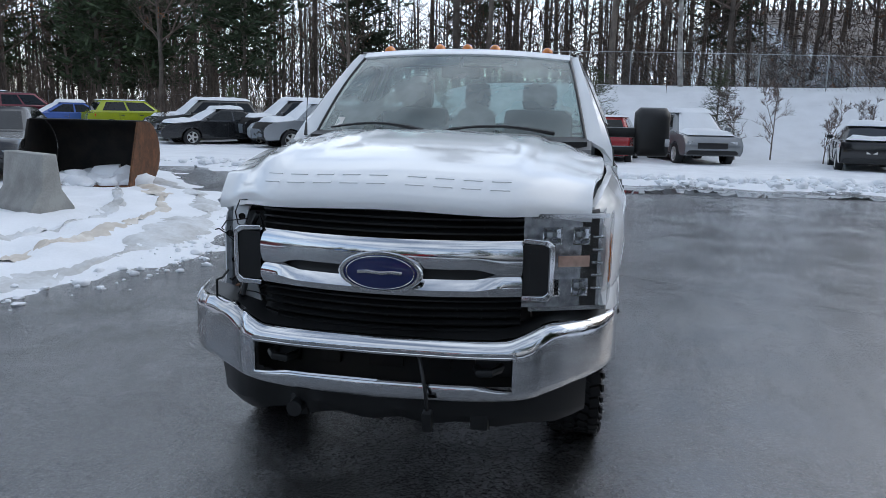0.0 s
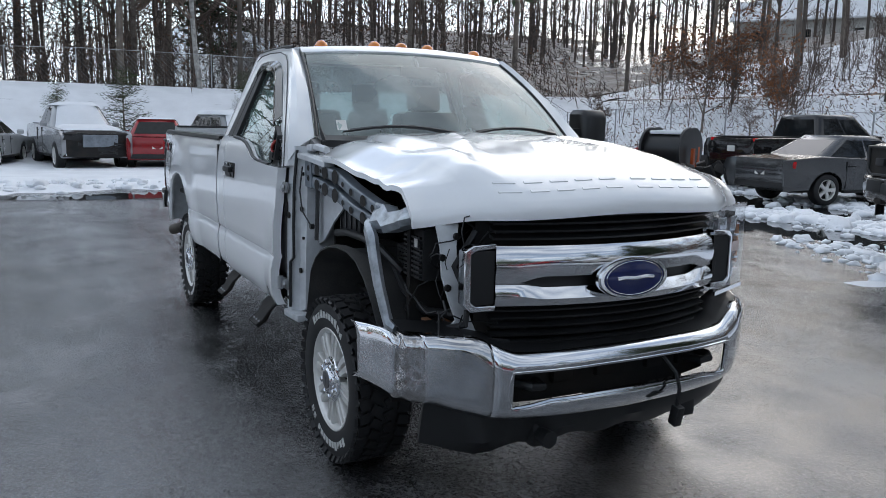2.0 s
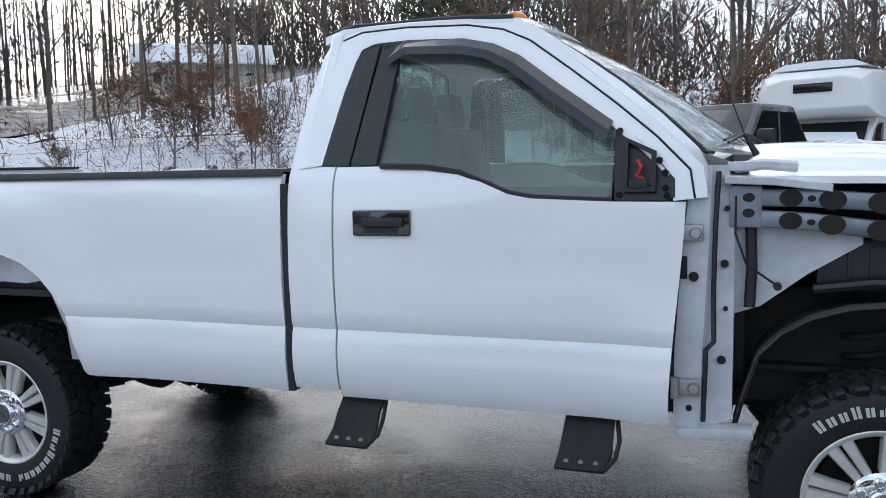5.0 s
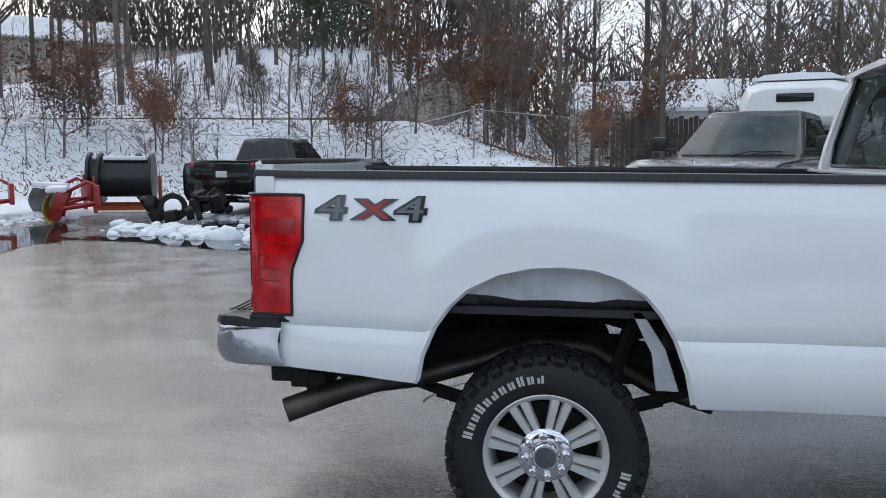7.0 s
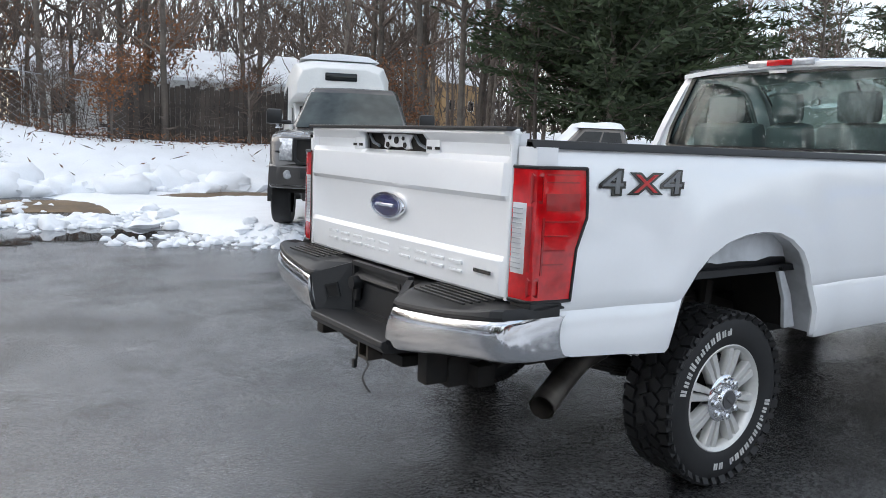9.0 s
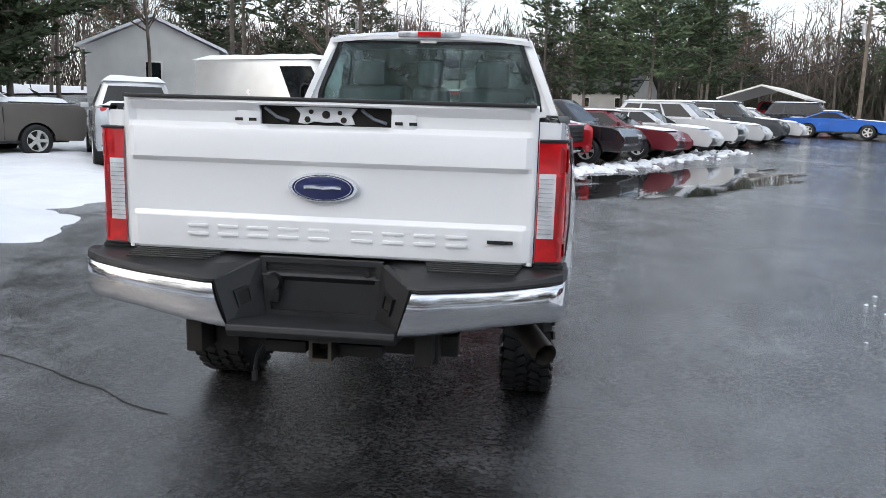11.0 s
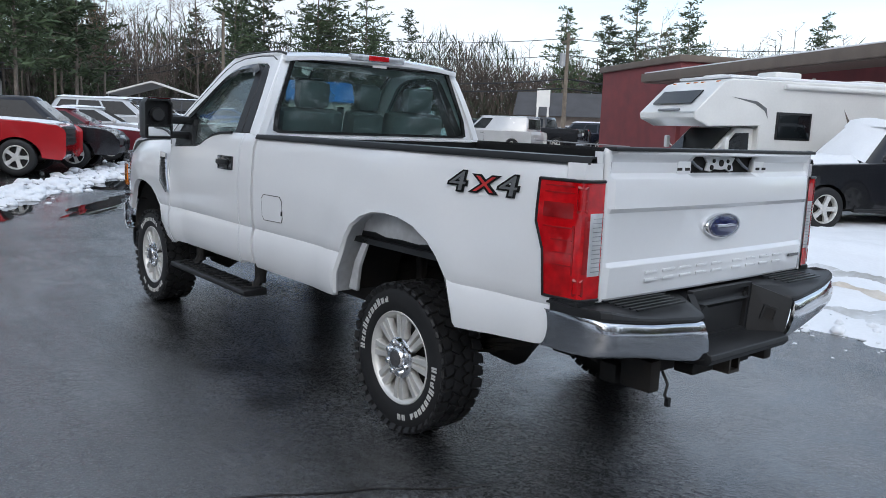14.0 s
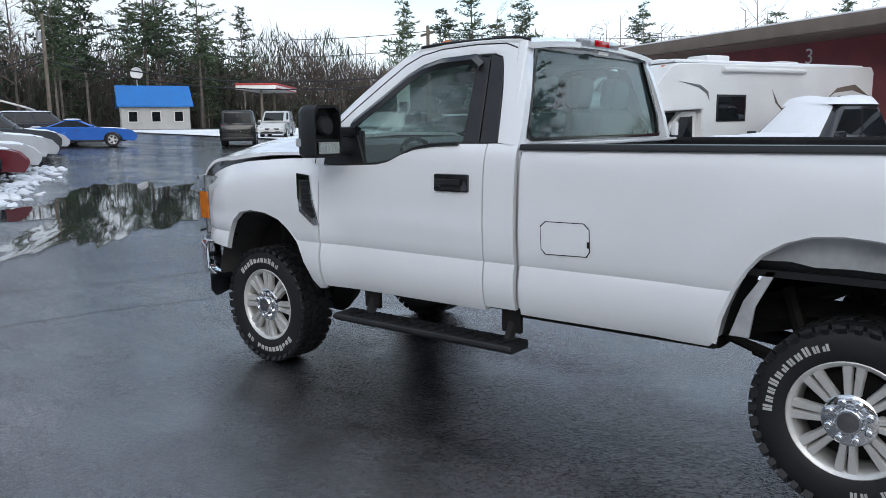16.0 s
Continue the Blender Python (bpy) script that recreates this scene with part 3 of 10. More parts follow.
snow_sheet("snow_cover", -30, 18, -20, 26, 0.22, "old white snow lying beside the asphalt", M["snow"])
for name_, mat_, lab, fields in (
        ("woodland_floor", "patchy_snow", "thin patchy snow over brown leaves in the woods", ((-140, -34, -140, 140, 4),)),
        ("far_snow", "snow", "snow on the wooded slopes", ((-34, -30, -60, 140, 1), (-30, 60, 26, 140, 4), (-30, 18, -140, -20, 4), (18, 60, -140, -30, 6)))):
    g = Geo()
    for x0, x1, y0, y1, st in fields:
        xs, ys = steps(x0, x1, int((x1 - x0) / st)), steps(y0, y1, int((y1 - y0) / st))
        g.grid([[(x, y, land(x, y) + 0.09 + 0.05 * noise.noise(Vector((x, y, 0)))) for y in ys] for x in xs])
    solid(name_, g, M[mat_], lab, "ground", kind="stuff", angle=180, fix=False)


def lumps(name, count, where, size, label, mat_, seed):
    rn = random.Random(seed)
    g = Geo()
    ico = bmesh.new()
    bmesh.ops.create_icosphere(ico, subdivisions=2, radius=1)
    ico.verts.index_update()
    base, fs = [v.co.copy() for v in ico.verts], [tuple(v.index for v in q.verts) for q in ico.faces]
    ico.free()
    for _ in range(count):
        x, y = where(rn)
        r = size * (0.22 + 0.8 * rn.random() ** 2.2) * (1.5 if rn.random() < 0.05 else 1)
        sh = Vector((rn.uniform(0, 50), rn.uniform(0, 50), rn.uniform(0, 50)))
        k = [1 + 0.55 * noise.noise(p * 1.3 + sh) + 0.25 * noise.noise(p * 3.1 + sh) for p in base]
        sx, sy, sz = rn.uniform(0.8, 1.5), rn.uniform(0.8, 1.5), rn.uniform(0.5, 0.9)
        z = land(x, y) + max(snow_h(x, y), 0) + r * sz * 0.12
        g.add([(x + p.x * r * sx * q, y + p.y * r * sy * q, z + p.z * r * sz * q) for p, q in zip(base, k)], fs)
    return solid(name, g, mat_, label, "snow", kind="stuff", angle=70, fix=False)


def along(pts, spread):
    def f(rn):
        k = rn.randrange(len(pts) - 1)
        t = rn.random()
        return lerp(pts[k][0], pts[k + 1][0], t) + rn.gauss(0, spread), lerp(pts[k][1], pts[k + 1][1], t) + rn.gauss(0, spread)
    return f


lumps("snow_chunks", 900, along([(-14.6, -10), (-14.2, 6), (-14.0, 13)], 0.45), 0.15, "row of broken snow lumps before the parked cars", M["snow"], 1)
lumps("snow_chunks", 900, along([(-10.5, 11.6), (-6.5, 10.3), (-4.0, 10.2), (-1.7, 10.0)], 0.42), 0.15, "broken snow lumps beside a puddle", M["snow"], 2)
lumps("snow_chunks", 420, along([(-2.2, 7.8), (0.6, 6.6), (3.2, 6.9)], 0.35), 0.10, "snow crumbs at the grey pickup", M["snow"], 3)
lumps("snow_chunks", 1000, along([(6.8, 3.4), (9.5, 1.2), (13.5, -1.4), (16.5, -3.4), (24, -8)], 0.35), 0.13, "plowed snow ridge before the parked cars", M["snow"], 4)
lumps("snow_chunks", 300, along([(-6, -4.4), (-3.2, -3.5), (-1.3, -3.4), (0.6, -4.1), (3.4, -6.1), (4.8, -9.2)], 0.25), 0.045, "snow crumbs on the bank's edge", M["snow"], 5)


def puddle(cx, cy, rx, ry, rot, seed, label="still puddle mirroring the sky"):
    c, s = math.cos(radians(rot)), math.sin(radians(rot))
    o = []
    for t in steps(0, 2 * math.pi, 180)[:-1]:
        k = 1 + 0.5 * noise.fractal(Vector((math.cos(t) * 2.2 + seed, math.sin(t) * 2.2, seed)), 0.8, 2.1, 6)
        x, y = rx * k * math.cos(t), ry * k * math.sin(t)
        X, Y = cx + c * x - s * y, cy + s * x + c * y
        o.append((X, Y, land(X, Y) + 0.005))
    g = Geo().add(o + [(cx, cy, land(cx, cy) + 0.005)], [(i, (i + 1) % 180, 180) for i in range(180)])
    solid("puddle", g, M["water"], label, "puddle", group="puddles", angle=180)


puddle(-5.4, 9.5, 4.4, 1.25, -6, 1.0)
puddle(-6.5, 11.9, 3.0, 0.8, -12, 2.0)
puddle(-12.2, 1.5, 0.7, 5.5, 0, 3.0)
puddle(-11.6, 9.5, 0.8, 2.5, 20, 4.0)
puddle(12.6, -4.1, 5.0, 1.7, -38, 5.0)
puddle(9.8, 0.6, 2.5, 0.5, -25, 7.0)
puddle(8.5, 0.9, 1.2, 0.35, -25, 8.0)
puddle(9.0, -9.0, 2.0, 0.5, -35, 9.0)


def patch(name, cx, cy, rx, ry, rot, seed, mat_, label, lift):
    c, s = math.cos(radians(rot)), math.sin(radians(rot))
    rows = []
    for q in (0.001, 0.3, 0.6, 0.85, 1.0):
        row = []
        for t in steps(0, 2 * math.pi, 60)[:-1]:
            k = q * (1 + 0.4 * noise.fractal(Vector((math.cos(t) * 1.6 + seed, math.sin(t) * 1.6, seed)), 1, 2, 4))
            x, y = rx * k * math.cos(t), ry * k * math.sin(t)
            X, Y = cx + c * x - s * y, cy + s * x + c * y
            row.append((X, Y, land(X, Y) + max(snow_h(X, Y), 0) * (1 if "track" in name else 0) + lift * (1 - q ** 3) + 0.006 + 0.02 * noise.noise(Vector((X * 3, Y * 3, 0))) * (1 - q)))
        rows.append(row)
    solid(name, Geo().grid(rows, True), mat_, label, "ground", kind="stuff", angle=180)


patch("mud_patch", -2.4, 12.6, 2.6, 1.0, -10, 1.5, M["mud"], "brown wet earth showing through the snow", 0.05)
patch("mud_patch", 1.0, 13.6, 2.2, 0.7, 5, 2.5, M["mud"], "brown wet earth showing through the snow", 0.14)
patch("mud_patch", 5.2, 9.6, 1.6, 0.45, -30, 3.5, M["mud"], "brown wet earth showing through the snow", 0.16)
patch("mud_patch", -15.3, 6.2, 0.5, 1.2, 0, 4.5, M["mud"], "brown wet earth showing through the snow", 0.12)
lumps("snow_chunks", 500, along([(-9.6, 14.0), (-6.0, 13.2), (-3.2, 12.4)], 0.35), 0.13, "broken snow lumps beside wet earth", M["snow"], 6)
lumps("snow_bank", 160, along([(-4.2, 15.2), (-1.0, 14.9), (1.6, 14.7)], 0.35), 0.55, "heaped plowed snow at the foot of the slope", M["snow"], 7)


def tyre_track(pts, width, label, mat_, seed, lug=0.07):
    """A wheel's track pressed through the snow, with the marks of its lugs."""
    r2 = random.Random(seed)
    line = []
    for (ax, ay), (bx, by) in zip(pts, pts[1:]):
        n = max(2, int(math.hypot(bx - ax, by - ay) / lug))
        line += [(lerp(ax, bx, k / n), lerp(ay, by, k / n), bx - ax, by - ay) for k in range(n)]
    rows = []
    for i, (x, y, dx, dy) in enumerate(line):
        ln = math.hypot(dx, dy)
        nx, ny = -dy / ln, dx / ln
        sway = 0.10 * noise.noise(Vector((i * 0.05, seed, 0)))
        w = width * max(0.08, 0.7 + 1.1 * noise.fractal(Vector((x * 0.9, y * 0.9, seed)), 1.0, 2.0, 4))
        row = []
        for k, u in enumerate((-0.5, -0.3, -0.1, 0.1, 0.3, 0.5)):
            px, py = x + nx * (u * w + sway), y + ny * (u * w + sway)
            rib = 0.016 * ((i + k) % 2) * (abs(u) < 0.45)
            row.append((px, py, land(px, py) + max(snow_h(px, py), 0.0) + 0.006 + rib - 0.012 * (abs(u) > 0.45) + 0.006 * r2.random()))
        rows.append(row)
    return solid("tyre_track", Geo().grid(rows), mat_, label, "track", "tyre tracks in the snow", kind="stuff", angle=25)


TRACK = [(4.6, -8.2), (2.6, -6.2), (0.8, -4.75), (-0.8, -4.3), (-2.8, -4.35), (-5.0, -4.9), (-7.4, -6.4), (-9.5, -8.4)]
for off, wide, mat_, lab in ((0.28, 0.55, "slush", "grey wet tyre track along the edge of the snow"), (-0.45, 0.42, "slush_tan", "tan muddy tyre track pressed into snow"), (-1.25, 0.3, "slush", "grey tyre track pressed into wet snow")):
    tyre_track([(x, y + off) for x, y in TRACK[0 if off > 0 else 3:]], wide, lab, M[mat_], 3 + off)


def crack(pts, seed):
    """A thin open joint in the asphalt, filled with dark grit."""
    rows = []
    for (ax, ay), (bx, by) in zip(pts, pts[1:]):
        n = int(math.hypot(bx - ax, by - ay) / 0.05)
        for k in range(n):
            x, y = lerp(ax, bx, k / n), lerp(ay, by, k / n)
            j = 0.05 * noise.fractal(Vector((x * 2.0, y * 2.0, seed)), 1.0, 2.0, 4)
            w = 0.005 + 0.006 * abs(noise.noise(Vector((x * 7, y * 7, seed))))
            rows.append([(x + j - w, y, land(x, y) + 0.0035), (x + j + w, y, land(x, y) + 0.0035)])
    solid("asphalt_crack", Geo().grid(rows), M["under"], "thin dark crack in the wet asphalt", "crack", "cracks in the asphalt", kind="stuff", angle=180)


crack([(4.6, -2.6), (5.0, -0.93), (5.35, 0.09), (5.75, 1.04), (6.3, 2.4)], 1.0)
crack([(3.3, -1.5), (3.79, -0.18), (4.16, 0.86), (4.5, 2.2), (5.2, 3.6)], 2.0)
crack([(-2.6, 0.9), (-2.1, 1.84), (-1.6, 2.75), (-1.12, 3.72), (-0.7, 4.8)], 3.0)

# ---- the white pickup truck ----
truck = thing("pickup_truck", pose(0, 0, -0.03), "white regular-cab pickup truck with a crushed front corner on wet asphalt", "truck")
REAR_ARCH = [(-2.93, 0.748), (-2.80, 0.742), (-2.32, 0.712), (-2.305, 0.73), (-2.285, 0.83), (-2.24, 0.935), (-2.18, 1.02), (-2.11, 1.085),
             (-2.0, 1.14), (-1.88, 1.168), (-1.765, 1.176), (-1.65, 1.168), (-1.55, 1.135), (-1.46, 1.08), (-1.40, 1.01), (-1.345, 0.92),
             (-1.30, 0.80), (-1.27, 0.675), (-1.255, 0.655), (-0.285, 0.655)]
FRONT_ARCH = [(1.10, 0.63), (1.20, 0.62), (1.235, 0.67), (1.29, 0.78), (1.357, 0.90), (1.43, 0.975), (1.52, 1.035), (1.65, 1.07), (1.79, 1.08),
              (1.92, 1.06), (2.01, 1.0), (2.06, 0.93), (2.085, 0.86), (2.10, 0.80), (2.30, 0.815), (2.42, 0.84)]
HALF = [(-2.96, 0.918), (-2.85, 0.945), (-2.70, 0.962), (-2.2, 0.985), (-0.3, 0.998), (1.1, 1.0), (1.8, 0.995), (2.1, 0.97), (2.3, 0.935), (2.45, 0.89)]
SECTION = [(0.60, -0.055), (0.63, -0.036), (0.66, -0.020), (0.70, -0.004), (0.76, 0.008), (0.83, 0.010), (0.895, 0.001), (0.912, -0.006), (0.935, 0.003), (1.1, 0.013), (1.3, 0.006), (1.44, -0.008), (1.5, -0.03),
           (1.52, -0.045)]


def side_y(x, z):
    y = interp(x, HALF) + interp(z, SECTION)
    for cx, top in ((-1.78, 1.17), (1.70, 1.075)):
        d = math.hypot((x - cx), (z - 0.55) * 0.82)
        y += 0.022 * smooth(0.82, 0.60, d) * (1 if abs(x - cx) < 0.9 else 0)
    return y


def side_panel(xs, zbot, ztop, s, levels, thick=0.03):
    rows = []
    for x in xs:
        lo, hi = interp(x, zbot), interp(x, ztop)
        col = []
        for z in levels:
            z = min(max(z, lo), hi)
            col.append((x, s * side_y(x, z), z))
        rows.append(col)
    return Geo().sheet(rows, (0, -s * thick, 0))


LEVELS = [0.60, 0.63, 0.66, 0.70, 0.76, 0.83, 0.895, 0.912, 0.935, 0.98, 1.03, 1.08, 1.13, 1.2, 1.28, 1.36, 1.42, 1.46, 1.49, 1.52]
for s in (-1, 1):
    xs = sorted({x for x, _ in REAR_ARCH} | set(steps(-2.9, -2.35, 6)) | set(steps(-2.28, -1.30, 28)) | set(steps(-1.2, -0.3, 9)))
    bed = part("bed_side", side_panel(xs, REAR_ARCH, [(-3, 1.505), (0, 1.495)], s, LEVELS), M["white"], truck)
    # rolled lip of the wheel opening
    lip = [(x, z) for x, z in REAR_ARCH if -2.32 <= x <= -1.26]
    g = Geo()
    g.grid([[(x, s * (side_y(x, z) + 0.002), z), (x + (0.012 if x < -1.78 else -0.012) * abs(x + 1.78) / 0.5, s * (side_y(x, z) - 0.014), z - 0.008)] for x, z in lip])
    part("arch_lip", g, M["white"], bed)
    # pale wheelhouse behind it; further in, near-black colour stands in for the arch's shade
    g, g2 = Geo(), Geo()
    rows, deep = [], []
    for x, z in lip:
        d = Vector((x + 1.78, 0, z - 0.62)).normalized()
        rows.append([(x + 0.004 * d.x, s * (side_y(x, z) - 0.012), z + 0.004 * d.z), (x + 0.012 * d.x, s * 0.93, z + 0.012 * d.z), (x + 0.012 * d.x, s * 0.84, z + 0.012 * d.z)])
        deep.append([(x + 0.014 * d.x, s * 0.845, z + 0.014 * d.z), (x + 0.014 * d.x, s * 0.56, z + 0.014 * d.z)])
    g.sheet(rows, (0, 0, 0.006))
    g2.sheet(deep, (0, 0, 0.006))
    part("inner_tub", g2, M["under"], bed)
    part("wheelhouse", g, M["primer"], bed, "grey-white inner wheelhouse")
    g = Geo().prism([(-1.315, s * 0.93, 0.70), (-1.37, s * 0.93, 0.86), (-1.46, s * 0.93, 1.0), (-1.50, s * 0.93, 1.0), (-1.42, s * 0.93, 0.84), (-1.40, s * 0.93, 0.70)], (0, -s * 0.02, 0))
    part("arch_brace", g, M["primer"], bed, bevel=0.003)
    top_ = [(x, z + 0.02) for x, z in REAR_ARCH if -2.14 < x < -1.42]
    low_ = [(-1.43, 1.04), (-1.55, 1.045), (-1.64, 1.03), (-1.78, 1.035), (-1.92, 1.03), (-2.02, 1.045), (-2.13, 1.05)]
    part("arch_inner", Geo().prism([(x, s * 0.915, z) for x, z in top_ + low_], (0, -s * 0.006, 0)), M["primer"], bed, "grey-white inner bed panel")
    g = Geo().loft([[(x, s * y, z) for x, y in ((-2.976, 0.832), (-2.976, 0.885), (-2.958, 0.914), (-2.88, 0.930), (-2.88, 0.832))] for z in (0.95, 1.48, 1.494)])
    part("rear_post", g, M["white"], bed)
    # cab corner behind the door
    xs = [-0.252, -0.24, -0.2, -0.14, -0.068]
    part("cab_corner", side_panel(xs, [(-1, 0.675), (2, 0.67)], [(-0.3, 1.52), (0, 1.525)], s, LEVELS), M["white"], truck)
    if s > 0:
        continue
    g = Geo().box((-0.268, s * 0.972, 1.06), (0.026, 0.05, 0.80))
    g.box((-0.262, s * 0.962, 0.72), (0.03, 0.05, 0.09), pose(0, 0, 0, 0, 20, 0))
    part("gap_seal", g, M["plastic"], truck)

# ---- doors ----
BELT = [(-0.06, 1.518), (0.12, 1.518), (0.30, 1.51), (0.42, 1.49), (0.52, 1.45), (0.60, 1.415), (0.68, 1.40), (0.95, 1.388), (1.20, 1.385)]


def green_y(z):
    return 0.955 - 0.43 * max(z - 1.52, 0) + 0.10 * max(1.52 - z, 0)


for s in (-1, 1):
    xs = sorted({x for x, _ in BELT if x < 1.14} | {-0.052, 0.0, 0.8, 0.9, 1.05, 1.10, 1.135})
    rows = []
    for x in xs:
        hi = interp(x, BELT)
        rows.append([(x + 0.05 * smooth(0.9, 1.14, x) * smooth(0.66, 1.45, z) * (1 if s < 0 else 0.4), s * side_y(x, min(max(z, 0.648), hi)), min(max(z, 0.648), hi))
                     for z in LEVELS])
    door = part("door", Geo().sheet(rows, (0, -s * 0.045, 0)), M["white"], truck)
    # handle in a black bezel
    hx, hz, hy = 0.135, 1.315, side_y(0.135, 1.315)
    g = Geo().box((hx, s * (hy + 0.004), hz), (0.225, 0.022, 0.095), None, 0.02)
    handle = part("door_handle", g, M["gloss_black"], door, "black door handle")
    g = Geo().box((hx + 0.01, s * (hy + 0.026), hz + 0.004), (0.165, 0.022, 0.036), None, 0.01)
    g.box((hx, s * (hy + 0.0185), hz - 0.026), (0.13, 0.004, 0.02))
    part("grip", g, M["plastic"], door)
    # black outer belt strip
    g = Geo().tube([(x, s * (green_y(z) + 0.012), z + 0.002) for x, z in BELT if 0.1 < x < 0.96], 0.011, 6)
    part("window_seal", g, M["plastic"], door)
    # greenhouse frame
    OUT = [(-0.252, 1.51), (-0.243, 1.65), (-0.222, 1.80), (-0.19, 1.95), (-0.15, 2.03), (-0.06, 2.062), (0.15, 2.07), (0.40, 2.06), (0.55, 2.035), (0.66, 1.985), (0.82, 1.865),
           (0.98, 1.74), (1.12, 1.62), (1.235, 1.50), (1.25, 1.40)]
    INN = [(-0.125, 1.525), (-0.105, 1.65), (-0.08, 1.80), (-0.05, 1.92), (-0.03, 1.97), (0.02, 1.99), (0.15, 1.995), (0.38, 1.985), (0.50, 1.955), (0.60, 1.905), (0.76, 1.785),
           (0.91, 1.665), (1.04, 1.555), (1.13, 1.465), (1.145, 1.388)]
    g = Geo().sheet([[(x, s * green_y(z), z), (lerp(x, u, 0.5), s * (green_y(lerp(z, w, 0.5)) + 0.008), lerp(z, w, 0.5)), (u, s * green_y(w), w)] for (x, z), (u, w) in zip(OUT, INN)],
                    (0, -s * 0.05, 0))
    part("door_frame", g, M["white"], truck)
    # dark line between roof and door frame
    g = Geo().tube([(x - 0.004, s * (green_y(z) + 0.006), z) for x, z in [(lerp(a, c, 0.33), lerp(b, d, 0.33)) for (a, b), (c, d) in zip(OUT, INN)][4:]], 0.004, 5)
    part("door_gap", g, M["plastic"], truck)
    # black pillar panels
    for a, b, c, d in ((-0.125, -0.012, -0.038, 0.045), (-0.006, 0.098, 0.05, 0.135)):
        o = [(a, s * (green_y(1.525) + 0.003), 1.525), (b, s * (green_y(1.525) + 0.003), 1.52), (d, s * (green_y(1.985) + 0.003), 1.985), (c, s * (green_y(1.97) + 0.003), 1.962)]
        part("pillar_panel", Geo().prism(o, (0, -s * 0.03, 0)), M["plastic_grey"], truck, bevel=0.004)
    WIN = [(0.098, 1.52), (0.30, 1.51), (0.42, 1.49), (0.52, 1.45), (0.60, 1.415), (0.68, 1.40), (0.945, 1.388), (0.945, 1.655), (0.76, 1.785), (0.60, 1.905), (0.50, 1.955), (0.38, 1.985),
           (0.14, 1.992)]
    pane = part("side_window", Geo().prism([(x, s * (green_y(z) - 0.022), z) for x, z in WIN], (0, -s * 0.004, 0)), M["glass_cab"], truck, "tinted door glass")
    if s > 0:
        o = [(0.80, 1.40), (0.945, 1.392), (1.14, 1.392), (1.12, 1.47), (0.945, 1.655)]
    else:
        o = [(0.955, 1.39), (1.12, 1.388), (1.15, 1.40), (1.15, 1.46), (1.05, 1.575), (0.955, 1.665)]
    sail = part("sail_panel", Geo().prism([(x, s * (green_y(z) + 0.004), z) for x, z in o], (0, -s * 0.03, 0)), M["plastic"], truck, "black mirror mounting panel", bevel=0.003)
    if s < 0:
        # torn-off mirror: open mount with screws and a plug
        g = Geo().ring([(0.985, -0.99, 1.42), (1.09, -0.99, 1.42), (1.09, -0.97, 1.55), (0.985, -0.95, 1.60)], [(1.0, -0.99, 1.435), (1.075, -0.99, 1.435), (1.075, -0.97, 1.54), (1.0, -0.95, 1.58)], (0, 0.03, 0))
        g.box((1.035, -0.985, 1.445), (0.06, 0.02, 0.03), None, 0.004)
        part("mount", g, M["plastic_grey"], sail)
        g = Geo()
        for a, b in ((1.12, 1.43), (1.118, 1.48), (1.10, 1.52), (0.97, 1.62), (0.972, 1.41), (1.125, 1.405)):
            g.lathe([(0.0, -0.004), (0.011, -0.004), (0.011, 0.01)], 10, (a, -(green_y(b) + 0.006), b))
        pieces("screw", g, M["gloss_black"], sail)
        g = Geo().tube([(1.03, -0.965, 1.52), (1.045, -0.985, 1.50), (1.03, -0.985, 1.47), (1.05, -0.98, 1.46)], 0.008, 6)
        part("plug_wire", g, M["wire_red"], sail, "red wiring plug")
    # rain deflector over the window
    V = [(0.085, 1.945), (0.15, 1.995), (0.38, 1.985), (0.50, 1.957), (0.60, 1.907), (0.76, 1.787), (0.945, 1.655)]
    W = [(0.095, 1.90), (0.16, 1.935), (0.37, 1.925), (0.475, 1.90), (0.56, 1.855), (0.72, 1.735), (0.925, 1.59)]
    g = Geo().sheet([[(x, s * (green_y(z) + 0.006), z), (lerp(x, u, 0.5), s * (green_y(lerp(z, w, 0.5)) + 0.03), lerp(z, w, 0.5)), (u, s * (green_y(w) + 0.022), w)] for (x, z), (u, w) in zip(V, W)], (0, -s * 0.006, 0))
    part("rain_deflector", g, M["gloss_black"], truck, "smoked plastic rain deflector")

# ---- roof, windscreen, rear window ----
def roof_z(x, y):
    return 2.098 - 0.035 * (abs(y) / 0.7) ** 2.4 - 0.012 * smooth(0.35, 0.62, x) - 0.03 * smooth(-0.1, -0.22, x)


rows = [[(x - 0.05 * (abs(y) / 0.72) ** 2 * smooth(0.3, 0.62, x), y, roof_z(x, y)) for y in steps(-0.735, 0.735, 16)] for x in steps(-0.20, 0.62, 10)]
roof = part("roof", Geo().sheet(rows, (0, 0, -0.03)), M["white"], truck)
for s in (-1, 1):
    g = Geo().tube([(x, s * 0.715, roof_z(x, 0.715) + 0.006) for x in steps(-0.17, 0.56, 8)], 0.011, 6, squash=0.6)
    part("roof_strip", g, M["plastic"], roof)
for y in (-0.53, -0.185, 0.0, 0.185, 0.53):
    z = roof_z(0.52, y)
    g = Geo().loft([[(0.52 + 0.055 * a * math.cos(t), y + 0.038 * a * math.sin(t), z + h) for t in steps(0, 2 * math.pi, 14)[:-1]] for a, h in ((1, -0.005), (1, 0.006), (0.85, 0.022), (0.45, 0.036))])
    part("marker_lamp", g, M["amber"], roof, "amber cab marker lamp")
g = Geo().box((-0.185, 0, 2.072), (0.05, 0.46, 0.045), None, 0.012)
